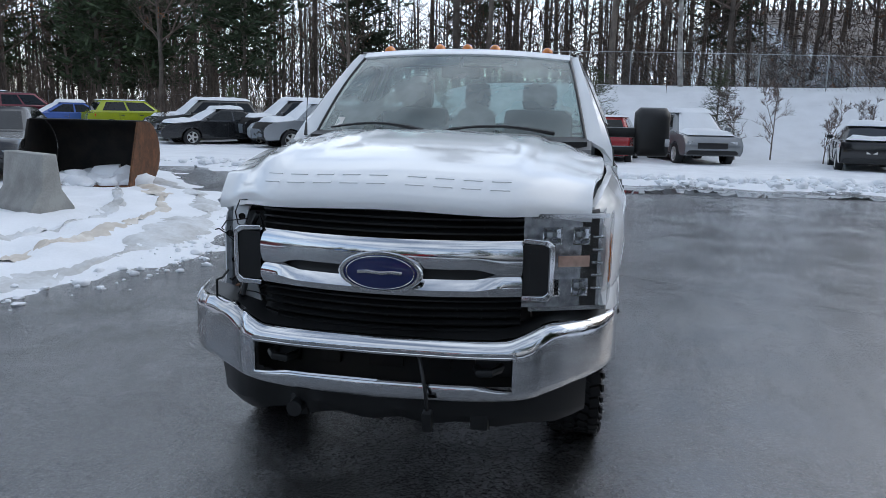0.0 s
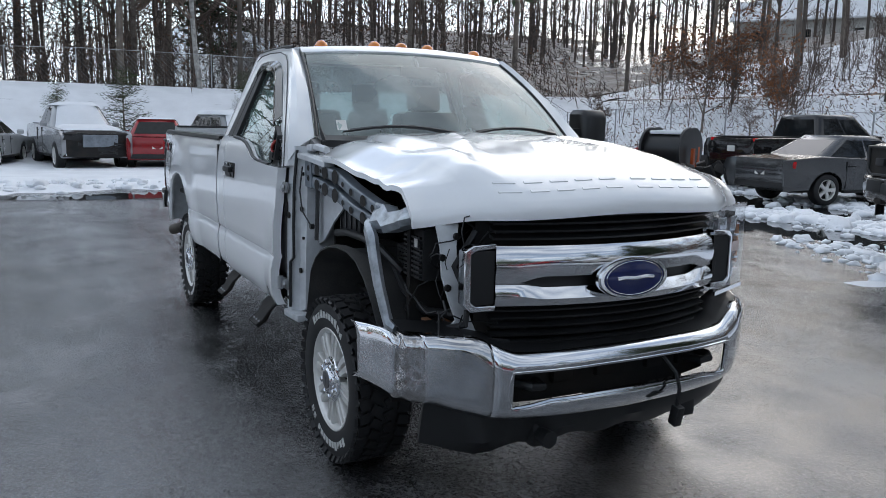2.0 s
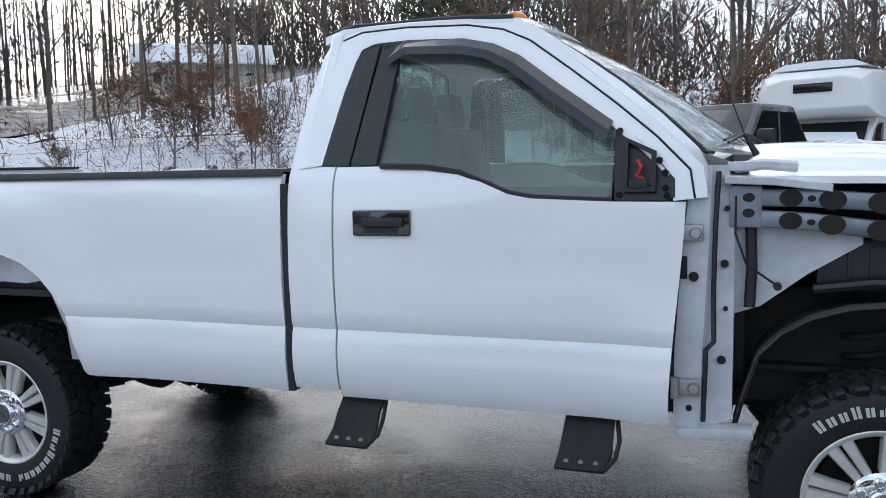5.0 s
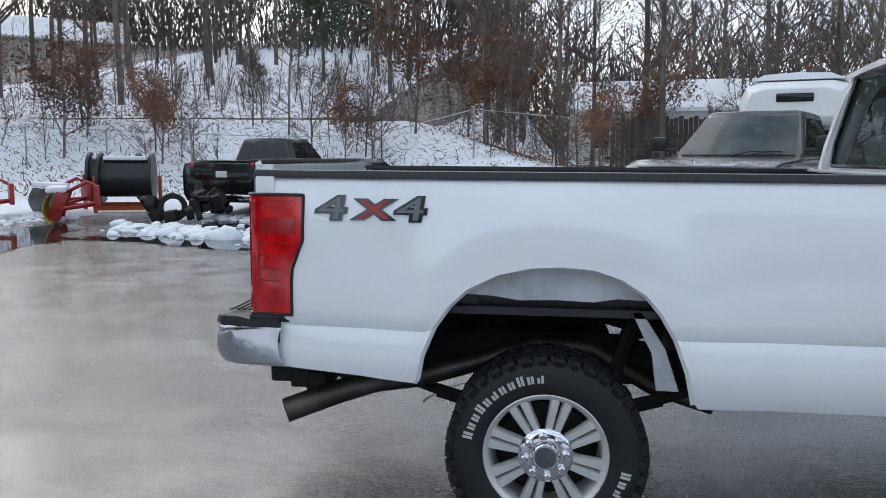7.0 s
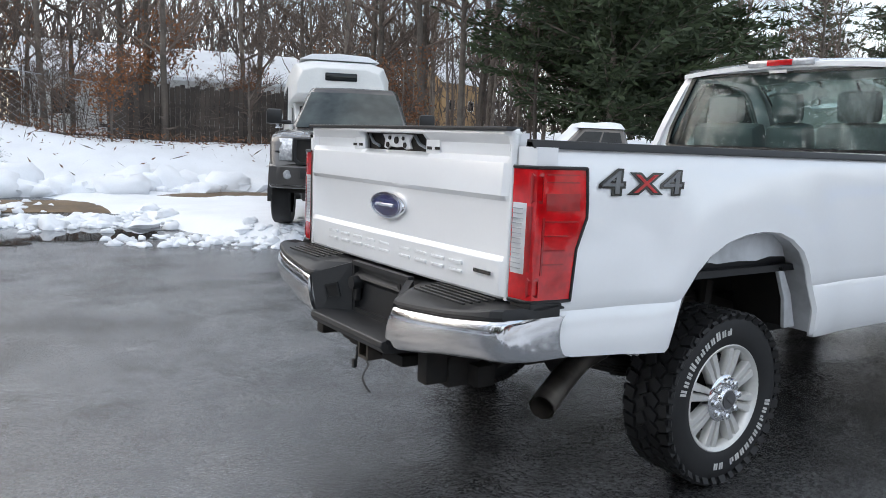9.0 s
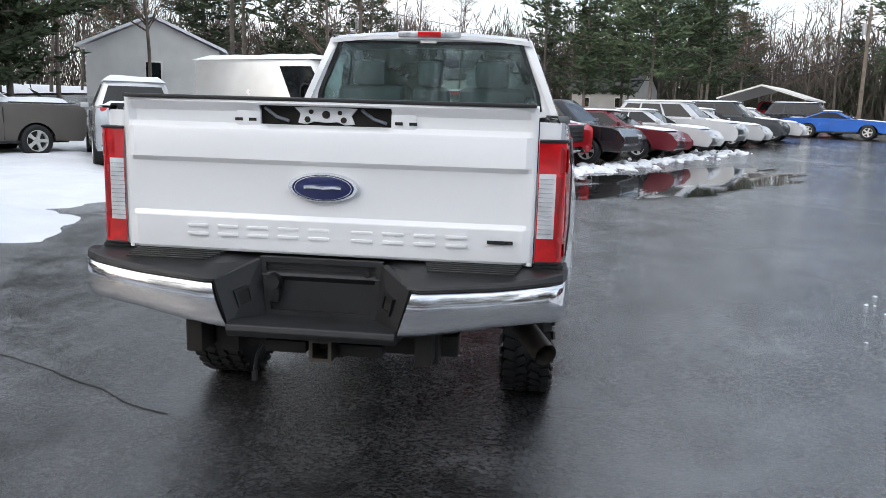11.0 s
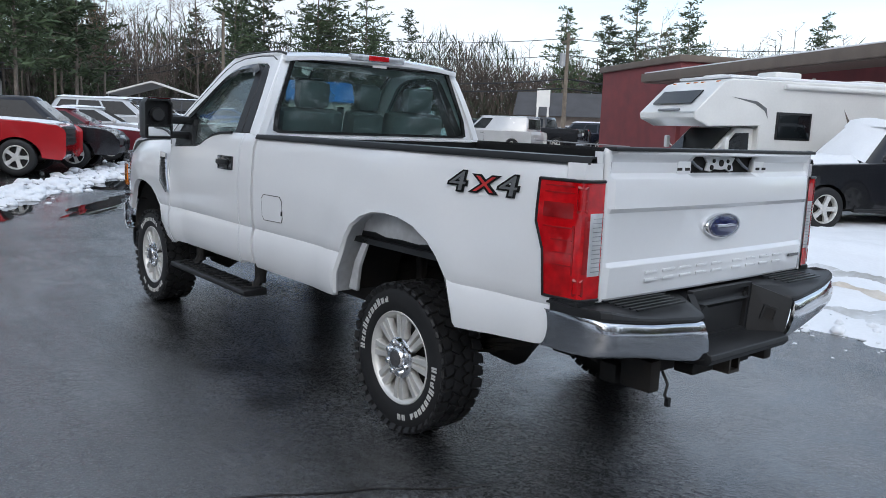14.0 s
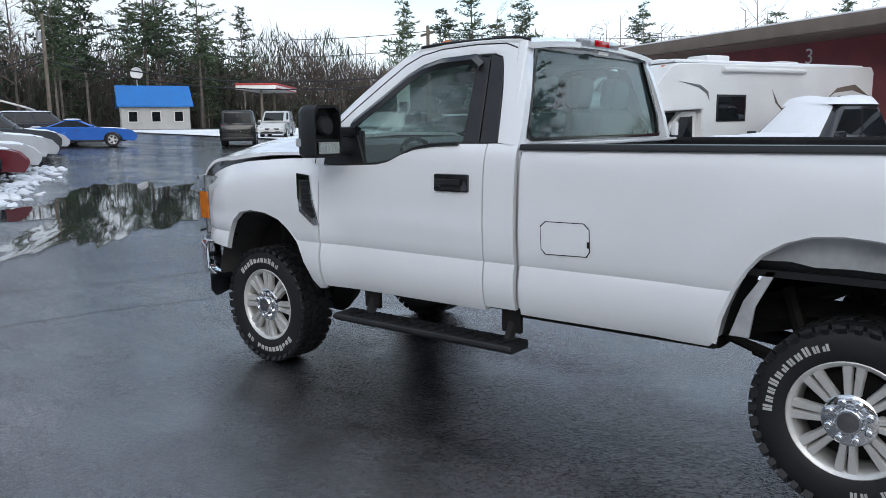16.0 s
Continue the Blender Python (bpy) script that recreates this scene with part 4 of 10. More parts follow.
lamp = part("high_brake_lamp", g, M["clear_lens"], truck)
part("red_lens", Geo().box((-0.213, 0, 2.073), (0.012, 0.17, 0.036), None, 0.004), M["red_lens"], lamp, "red brake lens")
part("sticker", Geo().box((-0.222, 0.0, 2.018), (0.004, 0.12, 0.018)), M["sign_white"], roof)


def ws(u, v):
    """The windscreen: u across from -1 to 1, v from the cowl up to the roof."""
    w = lerp(0.815, 0.685, v)
    return Vector((lerp(1.44, 0.635, v) - lerp(0.21, 0.07, v) * abs(u) ** 2.2 + 0.03 * math.sin(math.pi * v), w * u, lerp(1.545, 2.072, v) - lerp(0.0, 0.03, v) * u * u + 0.02 * math.sin(math.pi * v)))


pane = part("windscreen", Geo().grid([[ws(u, v) for u in steps(-0.97, 0.97, 16)] for v in steps(0.02, 0.97, 10)]), M["glass_ws"], truck, "misted windscreen")
pane.visible_shadow = False
for s in (-1, 1):
    g = Geo().tube([ws(s * 0.985, v) + Vector((0, 0, 0.004)) for v in steps(0, 1, 8)], 0.008, 6)
    part("windscreen_seal", g, M["plastic"], truck)
    A = [(0.55, 2.035), (0.66, 1.985), (0.82, 1.865), (0.98, 1.74), (1.12, 1.62), (1.235, 1.50), (1.25, 1.42)]
    g = Geo().sheet([[(x, s * (green_y(z) + 0.001), z), ((x + p.x) / 2 + 0.012, (s * green_y(z) + p.y) / 2 + s * 0.02, (z + p.z) / 2 + 0.012), tuple(p)]
                     for (x, z), p in zip(A, [ws(s, v) for v in (1, 0.87, 0.68, 0.49, 0.30, 0.10, 0.0)])], (-0.02, -s * 0.02, -0.01))
    part("windscreen_pillar", g, M["white"], truck)
g = Geo().tube([ws(u, 1.0) + Vector((0.0, 0, 0.002)) for u in steps(-1, 1, 14)], 0.005, 6)
part("roof_seal", g, M["plastic"], truck)
g = Geo().sheet([[ws(u, 0.945) + Vector((0.010, 0, 0.006)), ws(u, 1.0) + Vector((0.004, 0, 0.016)), (0.60 - 0.05 * abs(u) ** 2, ws(u, 1.0).y * 1.02, roof_z(0.6, ws(u, 1.0).y) + 0.002), (0.52, ws(u, 1.0).y * 1.03, roof_z(0.52, ws(u, 1.0).y) + 0.002)] for u in steps(-0.99, 0.99, 18)], (-0.005, 0, -0.012))
part("roof_header", g, M["white"], truck)
# rear of the cab
RB = lambda y, z: (-0.262 + 0.075 * smooth(1.53, 2.06, z) + 0.03 * (abs(y) / 0.8) ** 4, y, z)
o = [RB(-0.955, 1.45), RB(0.955, 1.45), RB(0.95, 1.535), RB(0.90, 1.66), RB(0.74, 2.045), RB(-0.74, 2.045), RB(-0.90, 1.66), RB(-0.95, 1.535)]
i = [RB(-0.80, 1.53), RB(0.80, 1.53), RB(0.835, 1.545), RB(0.815, 1.66), RB(0.675, 2.025), RB(-0.675, 2.025), RB(-0.815, 1.66), RB(-0.835, 1.545)]
part("cab_back", Geo().ring(o, i, (0.05, 0, 0)), M["white"], truck, bevel=0.008)
part("cab_wall", Geo().box((-0.235, 0, 1.08), (0.05, 1.9, 0.80)), M["white"], truck)
pane = part("rear_window", Geo().prism([tuple(Vector(p) + Vector((0.016, 0, 0))) for p in i], (0.004, 0, 0)), M["glass_rear"], truck, "dark rear window")
g = Geo().ring([tuple(Vector(p) + Vector((-0.003, 0, 0))) for p in i], [tuple(Vector((p[0] - 0.003, p[1] * 0.965, 1.775 + (p[2] - 1.775) * 0.93))) for p in i], (0.02, 0, 0))
part("window_gasket", g, M["gloss_black"], truck)
# ---- cabin ----
cabin = part("cabin_floor", Geo().box((0.45, 0, 0.80), (1.5, 1.8, 0.08)), M["trim_in"], truck)
for y, w in ((-0.46, 0.52), (0.0, 0.30), (0.46, 0.52)):
    g = Geo().box((0.30, y, 1.10), (0.55, w, 0.18), None, 0.05)
    g.box((0.02, y, 1.40), (0.17, w - 0.02, 0.62), pose(0, 0, 0, 0, -12, 0), 0.06)
    seat = part("seat", g, M["cloth"], truck, "grey cloth bench seat section")
    g = Geo().box((-0.075, y, 1.80), (0.10, 0.25 if w > 0.4 else 0.19, 0.19), pose(0, 0, 0, 0, -8, 0), 0.045)
    for dy in (-0.06, 0.06):
        g.tube([(-0.06, y + dy, 1.74), (-0.045, y + dy, 1.64)], 0.007, 6)
    part("headrest", g, M["cloth"], seat)
g = Geo().loft([[(x, y, z) for x, z in ((1.30, 1.15), (1.38, 1.49), (1.25, 1.535), (1.02, 1.50), (0.96, 1.40), (0.99, 1.12))] for y in steps(-0.84, 0.84, 6)])
part("dashboard", g, M["trim_in"], truck)
g = Geo().tube([(0.80 + 0.07 * math.sin(t), 0.44 + 0.185 * math.cos(t), 1.36 + 0.175 * math.sin(t)) for t in steps(0, 2 * math.pi, 24)], 0.016, 8, False)
g.tube([(0.80, 0.44, 1.36), (1.0, 0.44, 1.30)], 0.035, 8)
g.box((0.805, 0.44, 1.36), (0.05, 0.15, 0.12), None, 0.02)
for a in (0, 180, 270):
    t = radians(a)
    g.tube([(0.805, 0.44, 1.36), (0.80 + 0.07 * math.sin(t), 0.44 + 0.185 * math.cos(t), 1.36 + 0.175 * math.sin(t))], 0.014, 6)
part("steering_wheel", g, M["plastic"], truck)
part("headliner", Geo().grid([[(x, y, roof_z(x, y) - 0.045) for y in steps(-0.70, 0.70, 8)] for x in steps(-0.17, 0.58, 5)]), M["headliner"], truck)
part("rear_view_mirror", Geo().box((0.78, 0.0, 1.93), (0.03, 0.25, 0.07), None, 0.02).tube([(0.78, 0, 1.95), (0.72, 0, 2.02)], 0.012, 6), M["plastic"], truck)
part("windscreen_sticker", Geo().prism([ws(-0.86, 0.07), ws(-0.80, 0.07), ws(-0.80, 0.16), ws(-0.86, 0.16)], (-0.003, 0, -0.003)), M["sign_white"], truck)
# inner door skins close the cabin
for s in (-1, 1):
    part("door_trim", Geo().box((0.53, s * 0.93, 1.10), (1.2, 0.03, 0.56)), M["trim_in"], truck)

# ---- bed ----
g = Geo().box((-1.62, 0, 0.99), (2.62, 1.86, 0.03))
bedfloor = part("bed_floor", g, M["plastic"], truck, "black bed liner floor")
g = Geo()
for k in range(18):
    g.box((-1.62, -0.85 + 0.1 * k, 1.012), (2.6, 0.045, 0.014))
pieces("rib", g, M["plastic"], bedfloor)
for s in (-1, 1):
    part("bed_wall", Geo().box((-1.61, s * 0.875, 1.245), (2.62, 0.03, 0.52)), M["plastic"], truck)
    g = Geo().box((-1.62, s * 0.80, 1.09), (0.95, 0.2, 0.2), None, 0.04)
    part("wheel_hump", g, M["plastic"], truck)
    g = Geo().sheet([[(x, s * (interp(x, HALF) - 0.012), 1.497), (x, s * (interp(x, HALF) - 0.022), 1.518), (x, s * 0.87, 1.520), (x, s * 0.865, 1.487)] for x in steps(-2.972, -0.275, 20)], (0, 0, -0.008))
    part("bed_rail_cap", g, M["plastic"], truck, "black plastic bed rail cap")
part("bed_front", Geo().box((-0.30, 0, 1.25), (0.03, 1.80, 0.50)), M["plastic"], truck)
part("bed_front_cap", Geo().box((-0.30, 0, 1.512), (0.07, 1.82, 0.016), None, 0.004), M["white"], truck)

# ---- tailgate ----
GX = [(0.935, -2.988), (0.942, -3.004), (0.952, -3.010), (1.076, -3.017), (1.080, -3.016), (1.098, -3.003), (1.102, -3.003), (1.293, -3.003), (1.297, -3.004), (1.316, -3.022), (1.320, -3.022), (1.428, -3.016), (1.434, -3.014),
      (1.456, -2.990), (1.462, -2.989), (1.50, -2.992), (1.528, -3.016), (1.536, -3.02), (1.546, -3.018), (1.555, -2.995)]
GZ = [z for z, _ in GX]
GY = sorted(set(steps(-0.75, 0.75, 20)) | {-0.265, 0.265, -0.37, 0.37, -0.785, 0.785, -0.797, 0.797, -0.81, 0.81, -0.828, 0.828})


def gate_x(y, z):
    e = smooth(0.785, 0.81, abs(y))
    return interp(z, GX) * (1 - e) + (-3.006 if 0.95 < z < 1.55 else -2.988) * e + 0.014 * (abs(y) / 0.825) ** 2


g = Geo()
nz = len(GZ)
vs = [(gate_x(y, z), y, z) for y in GY for z in GZ]
fs = []
for a in range(len(GY) - 1):
    for b in range(nz - 1):
        ym, zm = (GY[a] + GY[a + 1]) / 2, (GZ[b] + GZ[b + 1]) / 2
        if abs(ym) < 0.265 and 1.458 < zm < 1.529:
            continue
        fs.append((a * nz + b, (a + 1) * nz + b, (a + 1) * nz + b + 1, a * nz + b + 1))
g.add(vs, fs)
gate = part("tailgate", g, M["white"], truck, "white tailgate with its handle torn out", angle=16)
sol = gate.modifiers.new("thickness", "SOLIDIFY")
sol.thickness, sol.offset = 0.025, -1
part("gate_inner", Geo().box((-2.935, 0, 1.24), (0.03, 1.64, 0.60)), M["white"], gate)
pieces("gate_side", Geo().box((-2.962, 0.815, 1.24), (0.06, 0.018, 0.60)).box((-2.962, -0.815, 1.24), (0.06, 0.018, 0.60)), M["white"], gate)
part("gate_cavity", Geo().box((-2.958, 0, 1.48), (0.008, 0.76, 0.11)), M["under"], gate)
g = Geo().box((-2.985, 0, 1.553), (0.075, 1.635, 0.016), None, 0.006)
part("gate_cap", g, M["plastic_grey"], gate, "black plastic top moulding")
PL = [(-0.115, 1.462), (-0.075, 1.458), (-0.045, 1.470), (0.0, 1.466), (0.05, 1.470), (0.08, 1.458), (0.115, 1.464), (0.105, 1.50), (0.13, 1.524), (0.06, 1.527), (-0.05, 1.527), (-0.125, 1.524), (-0.10, 1.495)]
plate = part("latch_plate", Geo().prism([(-2.978 + 0.02 * abs(y), y, z) for y, z in PL], (0.012, 0, 0)), M["white"], gate, bevel=0.003)
g = Geo()
for y, z, r in ((-0.055, 1.506, 0.009), (0.06, 1.508, 0.009), (-0.07, 1.478, 0.012), (0.075, 1.478, 0.012), (0.0, 1.498, 0.016)):
    g.lathe([(0, -0.003), (r, -0.003), (r, 0.004)], 10, (-2.980 + 0.02 * abs(y), y, z), "x")
pieces("plate_hole", g, M["under"], gate)
g = Geo()
for y in (-0.19, 0.2):
    g.tube([(-2.975, y - 0.05, 1.47), (-2.98, y, 1.485), (-2.972, y + 0.05, 1.52)], 0.007, 6)
pieces("latch_rod", g, M["rail_metal"], gate)
g = Geo()
for y in (-0.31, 0.31):
    g.box((-2.985, y, 1.478), (0.02, 0.10, 0.07), pose(0, 0, 0, 0, 0, 0), 0.012)
pieces("handle_bracket", g, M["white"], gate)
g = Geo()
for y in (-0.32, 0.32):
    for dy in (-0.028, 0.028):
        g.box((-2.9965, y + dy, 1.472), (0.005, 0.03, 0.012))
pieces("bracket_slot", g, M["under"], gate)


def badge(name, x, y, z, w, h, face, parent, tilt=0.0):
    """An oval badge: chrome rim, blue field, and a plain silver bar in place of lettering."""
    def oval(a, dx):
        return [(x + dx * face + tilt * (b := h / 2 * a * math.sin(t)), y + w / 2 * a * math.cos(t), z + h / 2 * a * math.sin(t)) for t in steps(0, 2 * math.pi, 40)[:-1]]
    rim = part(name, Geo().loft([oval(1.0, -0.012), oval(1.0, 0.006), oval(0.96, 0.014), oval(0.87, 0.014), oval(0.86, 0.006)]), M["chrome"], parent, "chrome-rimmed oval badge")
    part("field", Geo().loft([oval(0.87, 0.004), oval(0.85, 0.012), oval(0.6, 0.017), oval(0.1, 0.018)]), M["badge_blue"], rim, "dark blue enamel field")
    line = [oval(0.80, 0.0146)]
    g = Geo()
    g.tube(line[0] + line[0][:1], 0.0016, 5, False)
    g.tube([(x + 0.019 * face, y + w * u, z + h * v) for u, v in ((-0.26, 0.0), (-0.15, 0.02), (0, -0.01), (0.15, 0.02), (0.26, 0.0))], 0.008, 6)
    part("emblem", g, M["chrome"], rim, "plain silver emblem bar")


badge("rear_badge", -3.010, 0.0, 1.215, 0.285, 0.118, -1, truck)
g = Geo()
for k in range(9):
    y = 0.52 - 0.125 * k - (0.05 if k > 4 else 0)
    g.box((-3.0145, y, 1.043), (0.006, 0.085, 0.013), None, 0.0025).box((-3.0145, y, 1.010), (0.006, 0.085, 0.013), None, 0.0025)
pieces("embossed_bar", g, M["white"], gate, "raised bars pressed into the panel")
part("name_strip", Geo().box((-3.014, -0.70, 1.03), (0.006, 0.10, 0.014)), M["gloss_black"], gate)

# ---- tail lamps ----
for s in (-1, 1):
    def tail(u, z):
        end = interp(z, [(0.965, -2.808), (1.09, -2.805), (1.14, -2.80), (1.25, -2.758), (1.42, -2.756)])
        if u < 0.35:
            a = u / 0.35
            return (-2.995 + 0.008 * a, s * lerp(0.835, 0.905, a), z)
        if u < 0.6:
            a = (u - 0.35) / 0.25 * math.pi / 2
            return (-2.987 + 0.035 * (1 - math.cos(a)), s * (0.905 + 0.040 * math.sin(a)), z)
        a = (u - 0.6) / 0.4
        x = lerp(-2.952, end, a)
        return (x, s * (max(side_y(x, z), 0.93) + 0.009 * (1 - a) + 0.003), z)
    zs = [0.952, 0.962, 1.0, 1.05, 1.09, 1.14, 1.20, 1.25, 1.30, 1.36, 1.41, 1.425]
    us = [0, 0.02, 0.18, 0.34, 0.42, 0.5, 0.6, 0.7, 0.85, 0.97, 1.0]
    body, inset = Geo(), Geo()
    for a in range(len(zs) - 1):
        for b in range(len(us) - 1):
            q = [tail(us[b], zs[a]), tail(us[b + 1], zs[a]), tail(us[b + 1], zs[a + 1]), tail(us[b], zs[a + 1])]
            t = inset if (1.05 <= zs[a] < 1.30 and 0.02 <= us[b] < 0.34) else body
            t.add(q, [(0, 1, 2, 3)])
    for gg in (body, inset):
        edge = [(x + 0.02, y - s * 0.02, z) for x, y, z in gg.v]
        gg.add(edge, [tuple(reversed(q)) for q in gg.f])
    lamp = part("tail_lamp", body, M["red_lens"], truck, "red wrap-round tail lamp")
    part("reverse_lens", inset, M["reverse_lens"], lamp, "clear reversing lens")
    g = Geo()
    for k in range(13):
        g.box((-2.998, s * 0.866, 1.07 + 0.0175 * k), (0.004, 0.056, 0.003))
    pieces("lens_rib", g, M["clear_lens"], lamp)
    edge_ = [tail(u, 0.953) for u in us] + [tail(1.0, z) for z in zs[1:]] + [tail(u, 1.424) for u in reversed(us)]
    part("lamp_seal", Geo().tube(edge_, 0.0065, 6, False), M["plastic"], lamp)
    g = Geo().ring([tail(0.40, 1.30), tail(0.60, 1.30), tail(0.60, 1.405), tail(0.40, 1.405)], [tail(0.43, 1.31), tail(0.58, 1.31), tail(0.58, 1.395), tail(0.43, 1.395)], (0, s * 0.004, 0))
    g.ring([tail(0.40, 0.97), tail(0.60, 0.97), tail(0.60, 1.04), tail(0.40, 1.04)], [tail(0.43, 0.98), tail(0.58, 0.98), tail(0.58, 1.03), tail(0.43, 1.03)], (0, s * 0.004, 0))
    pieces("lens_ridge", g, M["red_dark"], lamp)
    # darker reflector bays behind the lens, and the bright ribs between them
    def bay(u0, u1, z0, z1, out):
        rows_ = []
        for z in steps(z0, z1, 3):
            rows_.append([(x - 0.001, y + s * out, zz) for x, y, zz in (tail(u, z) for u in steps(u0, u1, 6))])
        return Geo().sheet(rows_, (0, -s * 0.004, 0))
    part("reflector_bay", bay(0.64, 0.93, 1.275, 1.335, 0.0025), M["red_dark"], lamp, "dark red reflector bay")
    part("reflector_bay", bay(0.36, 0.44, 1.06, 1.29, 0.0025), M["red_dark"], lamp, "dark red reflector bay")
    for z in (1.085, 1.135, 1.185, 1.235, 1.372, 1.398):
        part("lens_rib", bay(0.64, 0.86 if z < 1.2 else 0.93, z, z + 0.005, 0.003), M["red_dark"], lamp)
    part("lens_rib", bay(0.615, 0.635, 1.05, 1.25, 0.003), M["red_dark"], lamp)
    g = Geo().box((-2.90, s * 0.89, 0.935), (0.17, 0.115, 0.03), None, 0.008)
    part("lamp_gasket", g, M["plastic"], truck)

# four by four decals, standing proud of the bed sides
def glyph(txt, size, grow):
    cu = bpy.data.curves.new("decal_text", "FONT")
    cu.body, cu.size, cu.extrude, cu.align_x, cu.offset = txt, size, 0.0012, "LEFT", grow
    tmp = new("decal_tmp", cu)
    bpy.context.view_layer.update()
    me = bpy.data.meshes.new_from_object(tmp.evaluated_get(bpy.context.evaluated_depsgraph_get()))
    bpy.data.objects.remove(tmp)
    return me


for s in (-1, 1):
    for txt, mat_, dx, size in (("4", "decal_grey", 0, 0.152), ("X", "decal_red", 0.16, 0.123), ("4", "decal_grey", 0.31, 0.152)):
        x0 = -2.70 if s < 0 else -2.225
        for grow, mt, off in ((0.0, mat_, 0.008), (0.010, "gloss_black", 0.0055)):
            m2 = glyph(txt, size, grow)
            for v in m2.vertices:
                u = v.co.x * 1.45 + dx + 0.12 * v.co.y
                xx = x0 + (u if s < 0 else -u)
                zz = 1.336 + v.co.y * 0.80 + (0.004 if txt == "X" else 0)
                v.co = (xx, s * (side_y(xx, zz) + off + v.co.z), zz)
            m2.materials.append(M[mt])
            recalc(m2)
            ob = new("decal_letter" if off > 0.006 else "decal_outline", m2)
            ob.parent = truck
# fuel door on the driver's bed side
FD = [(-0.665, 0.99), (-0.44, 0.985), (-0.415, 1.01), (-0.412, 1.125), (-0.44, 1.15), (-0.65, 1.152), (-0.68, 1.125), (-0.682, 1.015)]
ring_o = [(x, side_y(x, z) + 0.002, z) for x, z in FD]
ring_i = [(x + (0.004 if x < -0.55 else -0.004), y, z + (0.004 if z < 1.07 else -0.004)) for x, y, z in ring_o]
part("fuel_door", Geo().prism([(x, y - 0.004, z) for x, y, z in ring_i], (0, 0.006, 0)), M["white"], truck)
part("fuel_door_gap", Geo().ring(ring_o, ring_i, (0, 0.0016, 0)), M["plastic"], truck)
part("fuel_door_pull", Geo().box((-0.673, side_y(-0.67, 1.05) + 0.003, 1.05), (0.012, 0.006, 0.03), None, 0.002), M["plastic"], truck)

# ---- rear bumper ----
BP = [(0.0, -3.052), (0.245, -3.052), (0.37, -3.19), (0.42, -3.205), (0.60, -3.188), (0.78, -3.166), (0.86, -3.150), (0.915, -3.132), (0.945, -3.105), (0.962, -3.06), (0.970, -2.98), (0.975, -2.87)]
chrome_top = lambda a: interp(a, [(0.30, 0.852), (0.45, 0.858), (0.7, 0.876), (0.88, 0.898), (1.0, 0.905)])
chrome_low = lambda a: interp(a, [(0.30, 0.662), (0.42, 0.675), (0.72, 0.728), (0.86, 0.745), (1.0, 0.75)])
ys = [0.0, 0.12, 0.245, 0.30, 0.37, 0.42, 0.5, 0.6, 0.7, 0.78, 0.86, 0.91, 0.945, 0.965]
rows = []
for y in [-v for v in ys[:0:-1]] + ys:
    a = abs(y)
    X, t = interp(a, BP), chrome_top(a)
    lift = 0.012 * smooth(0.82, 0.93, a)
    rows.append([(-2.86, y, 0.84), (X + 0.03, y, t - 0.02), (X + 0.004, y, t + 0.003), (X - 0.002, y, t + 0.010), (X + 0.002, y, t + 0.020 + lift), (X + 0.010, y, t + 0.027 + lift), (X + 0.075, y, lerp(t + 0.03, 0.925, 0.75)), (-2.86, y, 0.938)])
bump = part("rear_bumper", Geo().loft(rows), M["plastic_grey"], truck, "chrome and black step bumper", angle=22)
WY = [0.36, 0.42, 0.5, 0.6, 0.7, 0.78, 0.82, 0.86, 0.885, 0.91, 0.93, 0.945, 0.957, 0.965, 0.970, 0.975]
for s in (-1, 1):
    rows = []
    for y in WY:
        x, t, b = interp(y, BP) if y > 0.4 else -3.204, chrome_top(y), chrome_low(y)
        sl = 0.06 * smooth(0.48, 0.36, y)
        rows.append([(x + dx, s * (y + sl * (q - 0.5)), lerp(b, t, q)) for q, dx in ((0.0, 0.045), (0.03, 0.022), (0.10, 0.008), (0.28, -0.006), (0.5, -0.012), (0.72, -0.010), (0.88, -0.004), (0.97, 0.004), (1.0, 0.014))])
    part("chrome_wing", Geo().sheet(rows, (0.02, 0, 0)), M["satin"], bump, "chrome bumper wing")
    g = Geo()
    for k in range(7):
        g.box((-2.955 - 0.03 * k, s * 0.60, 0.9415 - 0.002 * k), (0.012, 0.40 - 0.012 * k, 0.008), None, 0.003)
    pieces("step_rib", g, M["plastic"], bump)
    # slanted cheek of the plate recess, with a socket in it
    A, B, C, D = Vector((-3.055, s * 0.245, 0.925)), Vector((-3.198, s * 0.378, 0.862)), Vector((-3.19, s * 0.325, 0.668)), Vector((-3.055, s * 0.225, 0.70))
    part("recess_cheek", Geo().prism([tuple(p) for p in (A, B, C, D)], (0.02, s * 0.02, 0)), M["plastic_grey"], bump)
    mid_ = (A + B + C + D) / 4
    nn = (B - A).cross(D - A).normalized() * (1 if (B - A).cross(D - A).x < 0 else -1)
    u = ((B - A) + (C - D)).normalized()
    v = nn.cross(u)
    quad = lambda k, o: [tuple(mid_ + u * a * 0.034 * k + v * b * 0.036 * k + nn * o) for a, b in ((-1, -1), (1, -1), (1, 1), (-1, 1))]
    part("socket_frame", Geo().ring(quad(1.0, 0.016), quad(0.72, 0.016), tuple(-nn * 0.02)), M["plastic"], bump)
    part("socket_hole", Geo().prism(quad(0.72, 0.010), tuple(-nn * 0.01)), M["under"], bump)
